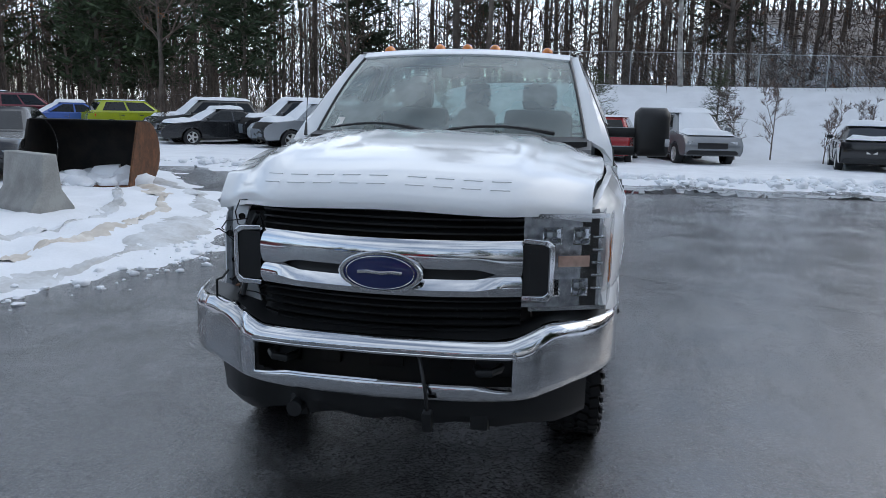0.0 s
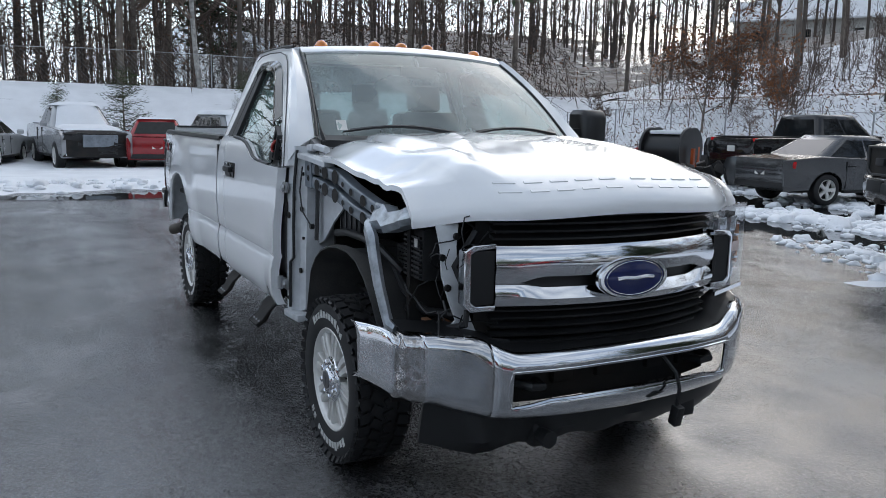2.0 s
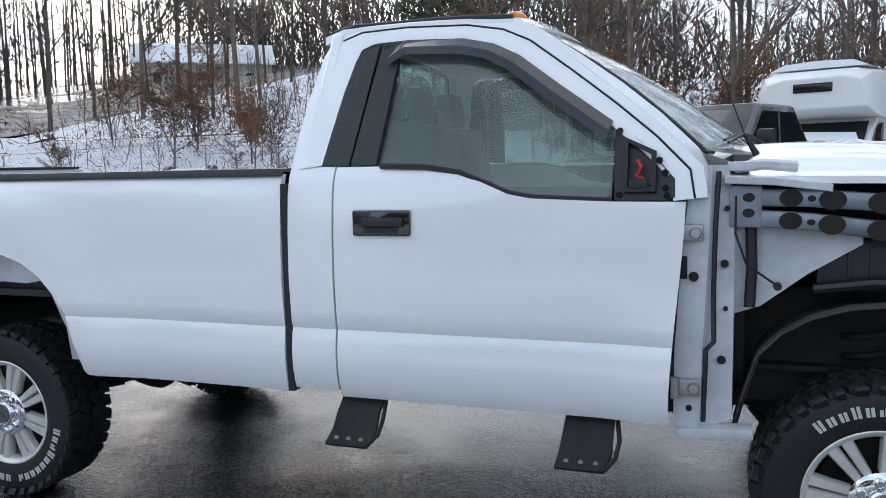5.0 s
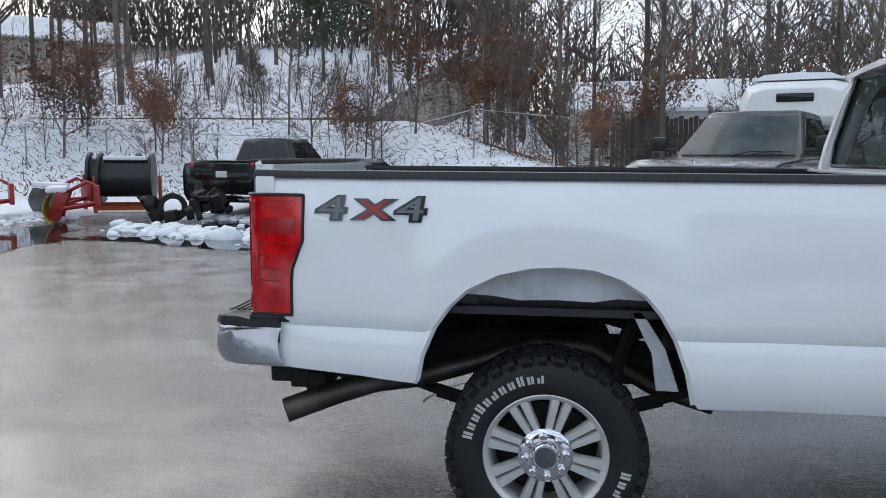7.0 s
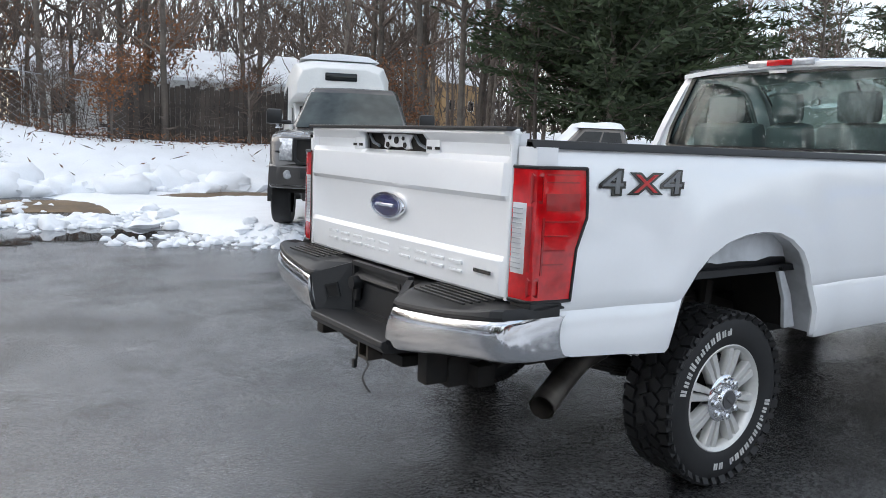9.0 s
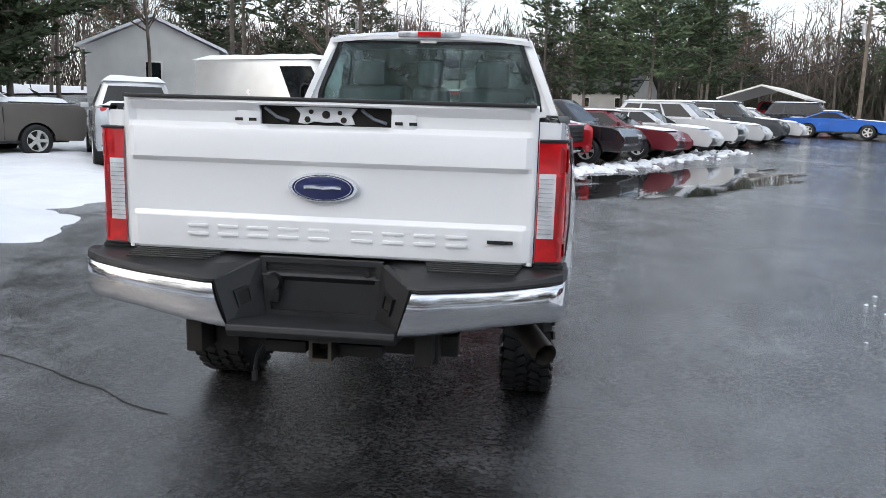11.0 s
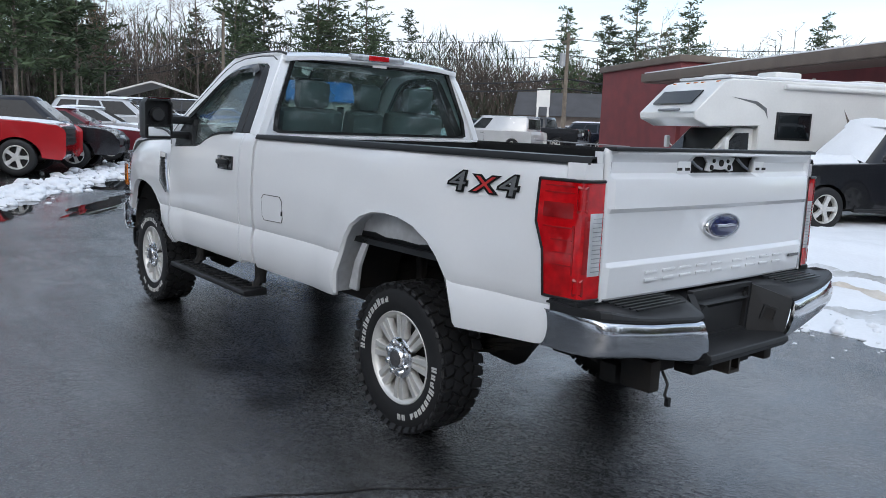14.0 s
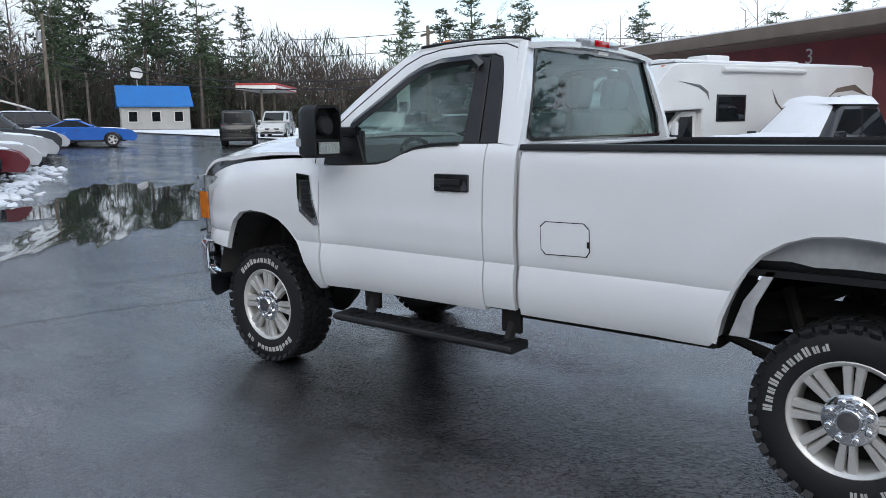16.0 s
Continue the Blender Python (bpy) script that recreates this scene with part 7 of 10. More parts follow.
for k in range(26):
    p = Vector((rnd.uniform(2.40, 2.60), rnd.uniform(-0.78, -0.56), rnd.uniform(0.84, 1.26)))
    pts = [p]
    d = Vector((rnd.uniform(-1, 1), rnd.uniform(-1, 1), rnd.uniform(-1.6, 1)))
    for j in range(5):
        d += Vector((rnd.uniform(-1, 1), rnd.uniform(-1, 1), rnd.uniform(-1, 1))) * 0.8
        q = pts[-1] + d.normalized() * 0.055
        q = Vector((min(max(q.x, 2.32), 2.63), min(max(q.y, -0.80), -0.54), min(max(q.z, 0.81), 1.28)))
        pts.append(q)
    (g2 if k % 13 == 0 else g).tube(pts, rnd.choice((0.002, 0.0025, 0.003, 0.005)), 5)
pieces("wire", g, M["plastic"], truck, "loose black wire")
pieces("wire", g2, M["plastic_grey"], truck, "loose black wire")
part("loom_trunk", Geo().tube([(2.58, -0.62, 1.22), (2.56, -0.70, 1.08), (2.60, -0.66, 0.96), (2.62, -0.68, 0.86), (2.5, -0.76, 0.815), (2.36, -0.80, 0.80)], 0.014, 7), M["plastic"], truck)
part("connector", Geo().box((2.50, -0.70, 0.83), (0.05, 0.04, 0.035), pose(0, 0, 0, 10, 20, 30), 0.006).box((2.46, -0.77, 0.845), (0.035, 0.03, 0.03), None, 0.005), M["rust"], truck, "brown wiring connector")
part("lower_cover", Geo().sheet([[(2.30, -0.88, 0.80), (2.32, -0.55, 0.79)], [(2.45, -0.86, 0.825), (2.5, -0.55, 0.80)], [(2.56, -0.74, 0.825), (2.66, -0.5, 0.79)]], (0, 0, -0.015)), M["plastic"], truck)
# two more near-black sheets for the bay's shade, below and in front
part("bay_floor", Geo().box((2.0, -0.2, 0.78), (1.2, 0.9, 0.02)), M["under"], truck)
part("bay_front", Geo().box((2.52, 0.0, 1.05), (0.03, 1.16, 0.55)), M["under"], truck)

# ---- trees ----
def limb(g, rn, p, d, length, r, n, wander, up=0.0, segs=4):
    pts, rs = [Vector(p)], [r]
    for k in range(segs):
        d = (d + Vector((rn.uniform(-1, 1), rn.uniform(-1, 1), rn.uniform(-1, 1))) * wander + Vector((0, 0, up))).normalized()
        pts.append(pts[-1] + d * length / segs)
        rs.append(r * (1 - 0.8 * (k + 1) / segs))
    g.tube(pts, rs, n, False)
    return pts, rs


def bare_tree(seed, h, fork=False, leaves=0.0, bark="bark"):
    rn = random.Random(seed)
    t, c, lv = Geo(), Geo(), Geo()
    pts, rs = limb(t, rn, (0, 0, -0.3), Vector((rn.uniform(-0.06, 0.06), rn.uniform(-0.06, 0.06), 1)), h, 0.0072 * h + 0.02, 8, 0.05, 0.1, 9)
    stems = [(pts, rs)]
    if fork:
        k = rn.randint(2, 4)
        stems.append(limb(t, rn, pts[k], Vector((rn.uniform(-0.5, 0.5), rn.uniform(-0.5, 0.5), 1)).normalized(), h * 0.6, rs[k] * 0.75, 6, 0.08, 0.08, 6))
    for pts, rs in stems:
        m = len(pts)
        for _ in range(20 if len(stems) == 1 else 12):
            f = rn.uniform(0.22, 0.97)
            k = min(int(f * (m - 1)), m - 2)
            p = pts[k].lerp(pts[k + 1], f * (m - 1) - k)
            a = rn.uniform(0, 6.28)
            d = Vector((math.cos(a), math.sin(a), rn.uniform(0.35, 1.1))).normalized()
            ln = h * rn.uniform(0.12, 0.27) * (1.25 - 0.6 * f)
            q, qr = limb(c, rn, p, d, ln, rs[k] * 0.5 + 0.006, 4, 0.22, 0.06, 4)
            for _ in range(5):
                j = rn.randint(1, 4)
                e = (d + Vector((rn.uniform(-1, 1), rn.uniform(-1, 1), rn.uniform(-0.3, 0.8)))).normalized()
                u, ur = limb(c, rn, q[j], e, ln * rn.uniform(0.35, 0.6), max(qr[j] * 0.6, 0.009), 3, 0.3, 0.08, 3)
                for _ in range(9):
                    e2 = (e + Vector((rn.uniform(-1, 1), rn.uniform(-1, 1), rn.uniform(-0.4, 0.8)))).normalized()
                    w = u[rn.randint(1, 3)]
                    tip = w + e2 * ln * rn.uniform(0.2, 0.5)
                    wd = e2.orthogonal().normalized() * rn.uniform(0.008, 0.015)
                    c.add([w - wd, tip, w + wd], [(0, 1, 2)])
                    if leaves and rn.random() < leaves * 0.25:
                        for _ in range(7):
                            o = w + Vector((rn.gauss(0, 0.3), rn.gauss(0, 0.3), rn.gauss(0, 0.25)))
                            x = Vector((rn.uniform(-1, 1), rn.uniform(-1, 1), rn.uniform(-1, 1))).normalized() * rn.uniform(0.05, 0.10)
                            y = x.orthogonal().normalized() * x.length * 0.6
                            lv.add([o - x, o + y, o + x, o - y], [(0, 1, 2, 3)])
    ob = thing("bare_tree")
    part("trunk", t, M[bark], ob, fix=False, angle=60)
    part("crown", c, M["twig"], ob, fix=False, angle=60)
    if lv.v:
        part("dry_leaves", lv, M["leaf_brown"], ob, "dry brown oak leaves", fix=False)
    return ob


def pine(seed, h, crown=0.75, spread=0.20, needles="pine", gap=0.62, fluff=0.26, tuft=0.36):
    rn = random.Random(seed)
    t, c = Geo(), Geo()
    pts, rs = limb(t, rn, (0, 0, -0.3), Vector((0, 0, 1)), h, 0.0075 * h + 0.02, 7, 0.02, 0.1, 8)
    z = h * (1 - crown)
    while z < h - 0.2:
        f = (z - h * (1 - crown)) / (h * crown)
        ln0 = h * spread * (1.0 - f) ** (0.75 if h < 8 else 0.5) * (0.55 + 0.45 * min(f * 5, 1)) + 0.15
        for k in range(6):
            if rn.random() < (0.1 if h < 8 else 0.30):
                continue
            a = rn.uniform(0, 6.28)
            ln = ln0 * (rn.uniform(0.55, 1.15) if h < 8 else rn.uniform(0.3, 1.25))
            d = Vector((math.cos(a), math.sin(a), rn.uniform(-0.05, 0.30)))
            p = Vector((0, 0, z + rn.uniform(-0.2, 0.2)))
            q, _ = limb(t, rn, p, d.normalized(), ln, 0.012 + 0.008 * ln, 3, 0.10, 0.04, 3)
            n = max(3, int(ln / (0.27 if h < 8 else tuft)))
            for j in range(n):
                u = (j + 0.7) / n
                i = min(int(u * 3), 2)
                o = q[i].lerp(q[i + 1], u * 3 - i)
                for _ in range(16 if h < 8 else 5):
                    e = Vector((rn.gauss(0, 1) + d.x, rn.gauss(0, 1) + d.y, rn.gauss(0.25, 0.5))).normalized() * fluff * rn.uniform(0.7, 1.5)
                    w = e.cross(Vector((rn.uniform(-1, 1), rn.uniform(-1, 1), rn.uniform(-1, 1)))).normalized() * fluff * (0.07 if h < 8 else 0.16)
                    s0 = o + Vector((rn.gauss(0, 0.1), rn.gauss(0, 0.1), rn.gauss(0, 0.06)))
                    c.add([s0, s0 + e * 0.6 + w, s0 + e, s0 + e * 0.6 - w], [(0, 1, 2, 3)])
        z += gap * rn.uniform(0.75, 1.25)
    ob = thing("pine_tree")
    part("trunk", t, M["bark"], ob, fix=False, angle=60)
    part("crown", c, M[needles], ob, fix=False, angle=180)
    return ob


BARE = [bare_tree(11, 17), bare_tree(12, 15, True), bare_tree(13, 19), bare_tree(14, 14, True, 0.22), bare_tree(15, 16, False, 0.12), bare_tree(16, 18, True), bare_tree(17, 13)]
PINE = [pine(21, 20, 0.72, 0.19, fluff=0.6), pine(22, 17, 0.82, 0.22, fluff=0.6), pine(23, 23, 0.62, 0.16, gap=0.75, fluff=0.6), pine(24, 19, 0.88, 0.21, fluff=0.6), pine(25, 15, 0.93, 0.34, "pine_mid", gap=0.25, fluff=0.34, tuft=0.17)]
YOUNG = [pine(31, 2.3, 0.98, 0.32, "pine_light", 0.20, 0.11), pine(32, 1.6, 0.98, 0.3, "pine_light", 0.17, 0.09), pine(33, 5.0, 0.95, 0.28, "pine", 0.3, 0.16)]
SAPLING = [bare_tree(41, 4.5, True), bare_tree(42, 3.4, True), bare_tree(43, 5.5, True, 0.5)]


def plant(master, x, y, scale, label, group, rn=random):
    m = pose(x, y, land(x, y), 0, 0, rn.uniform(0, 360))
    ob = copy_thing(master, m)
    ob.scale = (scale, scale, scale * rn.uniform(0.92, 1.1))
    return tagged(ob, label, "tree" if "shrub" not in label else "shrub", group)


rn = random.Random(77)
used = []


def clear(x, y, r):
    if any((x - a) ** 2 + (y - b) ** 2 < r * r for a, b in used):
        return False
    used.append((x, y))
    return True


def wood(count, x0, x1, y0, y1, share, gap, lo=0.8, hi=1.15, keep=None):
    k = tries = 0
    while k < count and tries < count * 30:
        tries += 1
        x, y = rn.uniform(x0, x1), rn.uniform(y0, y1)
        if keep and not keep(x, y):
            continue
        if not clear(x, y, gap):
            continue
        if rn.random() < share:
            plant(rn.choice(PINE[:4]), x, y, rn.uniform(lo, hi), "tall dark green pine at the edge of the woods", "pines in the woods", rn)
        else:
            plant(rn.choice(BARE), x, y, rn.uniform(lo, hi), "bare winter tree with grey-brown branches", "bare trees in the woods", rn)
        k += 1


wood(24, -58, -33.5, -55, -8, 0.5, 2.6)
wood(44, -58, -33.5, -8, 26, 0.10, 2.6)
wood(20, -60, -33.5, -60, -8, 0.7, 2.4)
wood(32, -36, -2, 25, 62, 0.05, 2.3, 0.75, 1.1, lambda x, y: y > 27 - 0.1 * x)
wood(56, -4, 30, 22, 46, 0.03, 2.2, 0.7, 1.05, lambda x, y: not (-1 < x < 15 and 31 < y < 40))
wood(20, 24, 60, 12, 60, 0.3, 4, 0.7, 1.0)
wood(40, 62, 110, -80, 0, 0.6, 4.5, 0.6, 0.95, lambda x, y: x > 86 or y > -26)
wood(22, 20, 80, -120, -75, 0.5, 5, 0.7, 1.0)
wood(14, 62, 100, 0, 50, 0.5, 6, 0.7, 0.95)
# single trees that stand out
for k, x, y, sc in ((4, 16.5, 17.5, 1.1), (4, 22.5, 19.5, 1.0), (4, 19.5, 22.5, 1.15), (3, 28, 27.0, 0.8), (2, 78, -52, 0.9), (2, 83, -38, 0.85), (0, 76, -34, 0.85), (2, 81, -47, 1.0), (2, 85, -51, 1.05), (0, 87, -43, 1.0), (1, 57, -9, 1.05), (1, 61, -14, 0.95)):
    plant(PINE[k], x, y, sc, "tall pine with drooping green boughs", "tall pines", rn)
birch = bare_tree(51, 15, False, 0, "bark_pale")
birch.matrix_world = pose(-32.6, 5.1, land(-32.6, 5.1), 6, -4, 0)
tagged(birch, "pale-barked leaning birch behind the chain-link fence", "tree")
for k, x, y, sc in ((0, -27.4, 6.0, 1.25), (1, -28.2, -1.0, 1.05), (1, -29.0, -5.4, 1.05), (1, -28.6, -9.3, 1.0), (0, -26.8, 1.2, 1.3), (0, -29.4, -15.5, 1.0), (2, -27, -30, 1.0), (1, -3.2, 17.6, 0.7)):
    plant(YOUNG[k], x, y, sc, "small young pine shrub standing in snow", "young pines on the bank", rn)
for _ in range(46):
    x, y = rn.uniform(-26, 6), rn.uniform(17.5, 27)
    if y < 19 and x < -4:
        continue
    plant(rn.choice(SAPLING), x, y, rn.uniform(0.5, 1.0), "bare brown shrub on the snowy slope", "shrubs on the slope", rn)
for x, y in ((-24.5, 6.3), (-24.8, 7.6), (-24, 9.2), (-25, 11), (-24.3, 12.2), (-26, 13.5), (-24.6, -16.2), (5.5, 17.2), (7.2, 17.0), (8.2, 18.0)):
    plant(SAPLING[2 if x > 0 else rn.randint(0, 1)], x, y, rn.uniform(0.45, 0.75), "bare brown shrub on the snowy bank", "shrubs on the slope", rn)
for o in BARE + PINE + YOUNG + SAPLING:
    for q in list(o.children_recursive) + [o]:
        bpy.data.objects.remove(q)


def far_woods(name, count, spot, seed, h0, h1, label):
    r2 = random.Random(seed)
    g = Geo()
    for _ in range(count):
        x, y = spot(r2)
        h, z = r2.uniform(h0, h1), land(x, y)
        top = Vector((x + r2.uniform(-0.6, 0.6), y + r2.uniform(-0.6, 0.6), z + h))
        brush = name == "underbrush"
        g.tube([(x, y, z - 0.2), top], [0.02, 0.008] if brush else [0.13, 0.03], 3, False)
        for _ in range(20):
            f = r2.uniform(0.15, 1)
            p = Vector((x, y, z)).lerp(top, f)
            a, ln = r2.uniform(0, 6.28), r2.uniform(0.8, 2.4) * (1.2 - 0.6 * f) * (0.3 if brush else 1)
            q = p + Vector((math.cos(a) * ln, math.sin(a) * ln, ln * (r2.uniform(0.6, 2.2) if brush else r2.uniform(0.2, 1.0))))
            w = Vector((0, 0, 0.045)) if not brush else Vector((-math.sin(a), math.cos(a), 0)) * 0.012
            g.add([p - w, q, p + w], [(0, 1, 2)])
            for _ in range(3):
                e = p.lerp(q, r2.uniform(0.3, 0.9))
                u = e + Vector((r2.gauss(0, 0.5), r2.gauss(0, 0.5), r2.uniform(0.1, 0.9))) * (0.45 if brush else 1)
                g.add([e - w * 0.6, u, e + w * 0.6], [(0, 1, 2)])
    return solid(name, g, M["twig_far" if name == "far_woods" else "twig"], label, "woods", kind="stuff", angle=60, fix=False)


far_woods("far_woods", 520, lambda r: (r.uniform(-90, -50), r.uniform(-90, 70)), 5, 9, 17, "dense bare woods in the distance")
far_woods("far_woods", 150, lambda r: (r.uniform(-60, 40), r.uniform(50, 95)), 6, 8, 15, "dense bare woods in the distance")
far_woods("far_woods", 240, lambda r: (r.uniform(88, 130), r.uniform(-110, 40)), 7, 9, 16, "dense bare woods in the distance")
far_woods("far_woods", 260, lambda r: (r.uniform(-10, 80), r.uniform(-140, -85)), 8, 8, 14, "dense bare woods in the distance")
far_woods("underbrush", 520, lambda r: (r.uniform(-44, -32.5), r.uniform(-50, 28)), 9, 1.2, 4, "tangled brown underbrush behind the fence")
far_woods("underbrush", 330, lambda r: (r.uniform(-30, 24), r.uniform(22.5, 40)), 10, 1.0, 4.0, "tangled brown underbrush on the slope")


def hedge(name, pts, h, depth, seed, mat_, label, dens=220, size=1.0):
    """A ragged mass of leaves or twigs along a line."""
    r2 = random.Random(seed)
    g = Geo()
    for (ax, ay), (bx, by) in zip(pts, pts[1:]):
        n = int(math.hypot(bx - ax, by - ay) * dens * (0.1 if "lea" in name else 0.22))
        for _ in range(n):
            t = r2.random()
            x, y = lerp(ax, bx, t) + r2.gauss(0, depth), lerp(ay, by, t) + r2.gauss(0, depth)
            hh = h * (0.55 + 0.45 * noise.noise(Vector((x * 0.15, y * 0.15, seed))) + 0.25)
            o = Vector((x, y, land(x, y) + hh * r2.random() ** 1.3))
            e = Vector((r2.gauss(0, 1), r2.gauss(0, 1), r2.gauss(0.3, 0.7))).normalized() * r2.uniform(0.3, 1.0) * size
            w = e.orthogonal().normalized() * (r2.uniform(0.05, 0.14) if "lea" in name else r2.uniform(0.010, 0.035)) * size
            g.add([o - e * 0.5, o + w, o + e * 0.5, o - w], [(0, 1, 2, 3)])
    return solid(name, g, mat_, label, "woods", kind="stuff", angle=180, fix=False)


def tree_line(name, pts, h, depth, seed, mat_, label, dens, size=1.0):
    """Distant woods: upright slivers of trunk, twig and bough, thinning towards a ragged top."""
    r2 = random.Random(seed)
    g = Geo()
    for (ax, ay), (bx, by) in zip(pts, pts[1:]):
        for _ in range(int(math.hypot(bx - ax, by - ay) * dens * 2.4)):
            t = r2.random()
            x, y = lerp(ax, bx, t) + r2.gauss(0, depth), lerp(ay, by, t) + r2.gauss(0, depth)
            hh = h * (0.72 + 0.55 * noise.noise(Vector((x * 0.11, y * 0.11, seed))) + 0.18 * noise.noise(Vector((x * 0.6, y * 0.6, seed))))
            o = Vector((x, y, land(x, y) + hh * r2.random() ** 1.15))
            e = Vector((r2.gauss(0, 0.45), r2.gauss(0, 0.45), 1)).normalized() * r2.uniform(0.6, 2.6) * size
            w = Vector((r2.gauss(0, 1), r2.gauss(0, 1), r2.gauss(0, 0.3))).normalized() * r2.uniform(0.025, 0.09) * size
            g.add([o - e * 0.5, o + w, o + e * 0.5, o - w], [(0, 1, 2, 3)])
    return solid(name, g, mat_, label, "woods", kind="stuff", angle=180, fix=False)


tree_line("far_tree_line", [(-82, -125), (-78, -20)], 15, 4, 3, M["pine"], "far dark pine woods closing the view", 60)
tree_line("far_tree_line", [(-78, -60), (-74, 60), (-45, 84)], 13, 4, 13, M["twig"], "far bare woods closing the view", 34)
tree_line("far_tree_line", [(-60, 78), (0, 70), (60, 78), (110, 55)], 16, 4, 14, M["twig_far"], "far bare woods closing the view", 90, 1.4)
tree_line("far_tree_line", [(114, 60), (118, -60), (82, -130), (-30, -140), (-82, -125)], 17, 4, 4, M["pine"], "far pine woods closing the view", 100, 1.25)
tree_line("far_tree_line", [(104, 50), (104, -66), (64, -112)], 13, 4, 5, M["twig_far"], "far brown woods closing the view", 190, 1.2)
tree_line("far_tree_line", [(97, 30), (99, -62), (70, -104)], 8, 3, 15, M["pine"], "far young pines before the woods", 60, 0.6)
hedge("leafy_scrub", [(-46, -60), (-46, 28), (-30, 45), (25, 48)], 5.5, 4, 6, M["leaf_brown"], "rust-brown scrub among the trees", 30, 0.35)
hedge("leafy_scrub", [(-40, -10), (-40, 26)], 11, 3, 16, M["leaf_brown"], "rust-brown leaves on young oaks", 110, 0.3)
hedge("brown_scrub", [(-37, -55), (-36.5, 20)], 3.5, 2, 17, M["twig"], "grey-brown scrub at the edge of the woods", 150, 0.7)
hedge("brown_scrub", [(-6, 44), (14, 47), (34, 40)], 8, 2.5, 18, M["twig_far"], "grey-brown thicket behind the houses", 260, 1.1)
hedge("brown_scrub", [(-42, -14), (-39, 0), (-38, 14), (-34, 27)], 6.0, 2.0, 21, M["twig_far"], "grey-brown thicket behind the fence", 1700, 0.9)
hedge("leafy_scrub", [(-38, -4), (-36, 14), (-31, 27)], 6.0, 2.0, 22, M["leaf_brown"], "rust-brown leaves on young oaks", 420, 0.3)
hedge("slope_scrub", [(-26, 25), (-8, 24), (6, 22)], 1.6, 2.4, 19, M["twig"], "thin brown stalks on the snowy slope", 900, 0.55)
hedge("slope_scrub", [(-30, 33), (-8, 33), (8, 30)], 1.8, 3.0, 20, M["twig"], "thin brown stalks on the snowy slope", 700, 0.6)
hedge("fallen_leaves", [(-26, 27), (-8, 26), (8, 24)], 0.4, 2.5, 21, M["leaf_brown"], "rust-brown leaves on the snowy slope", 700, 0.25)
hedge("fallen_leaves", [(-24, 21), (-6, 20.5), (10, 18.5)], 0.5, 1.2, 7, M["leaf_brown"], "rust-brown leaves on low scrub", 900, 0.22)

# ---- parked vehicles ----
def car_wheel():
    w = thing("wheel_tmp")
    part("tyre", Geo().lathe([(0.63, -0.30), (0.70, -0.34), (0.90, -0.34), (0.98, -0.28), (1.0, -0.15), (1.0, 0.15), (0.98, 0.28), (0.90, 0.34), (0.63, 0.30)], 28), M["rubber"], w)
    rim = part("rim", Geo().lathe([(0.66, -0.33), (0.64, -0.335), (0.60, -0.28), (0.57, 0.1)], 28), M["rim"], w)
    part("disc", Geo().lathe([(0, -0.08), (0.60, -0.08), (0.60, 0.0)], 24), M["under"], w)
    g = Geo()
    for k in range(5):
        a = 2 * math.pi * k / 5
        u, v = Vector((math.cos(a), 0, math.sin(a))), Vector((-math.sin(a), 0, math.cos(a)))
        sec = lambda r, hw, o: [u * r - v * hw + Vector((0, o, 0)), u * r + v * hw + Vector((0, o, 0)), u * r + v * hw + Vector((0, o + 0.12, 0)), u * r - v * hw + Vector((0, o + 0.12, 0))]
        g.loft([sec(0.05, 0.12, -0.26), sec(0.35, 0.09, -0.28), sec(0.63, 0.13, -0.30)])
    g.lathe([(0.17, -0.2), (0.17, -0.29), (0.0, -0.30)], 14)
    part("spokes", g, M["rim"], w)
    return w


WHEEL = car_wheel()


def add_wheels(ob, axles, half, r):
    for x in axles:
        for s in (-1, 1):
            w = copy_thing(WHEEL, pose(x, s * (half - 0.11), r, 0, 0, 0 if s < 0 else 180))
            w.scale = (r, r, r)
            w.name = "wheel"
            w.parent = ob


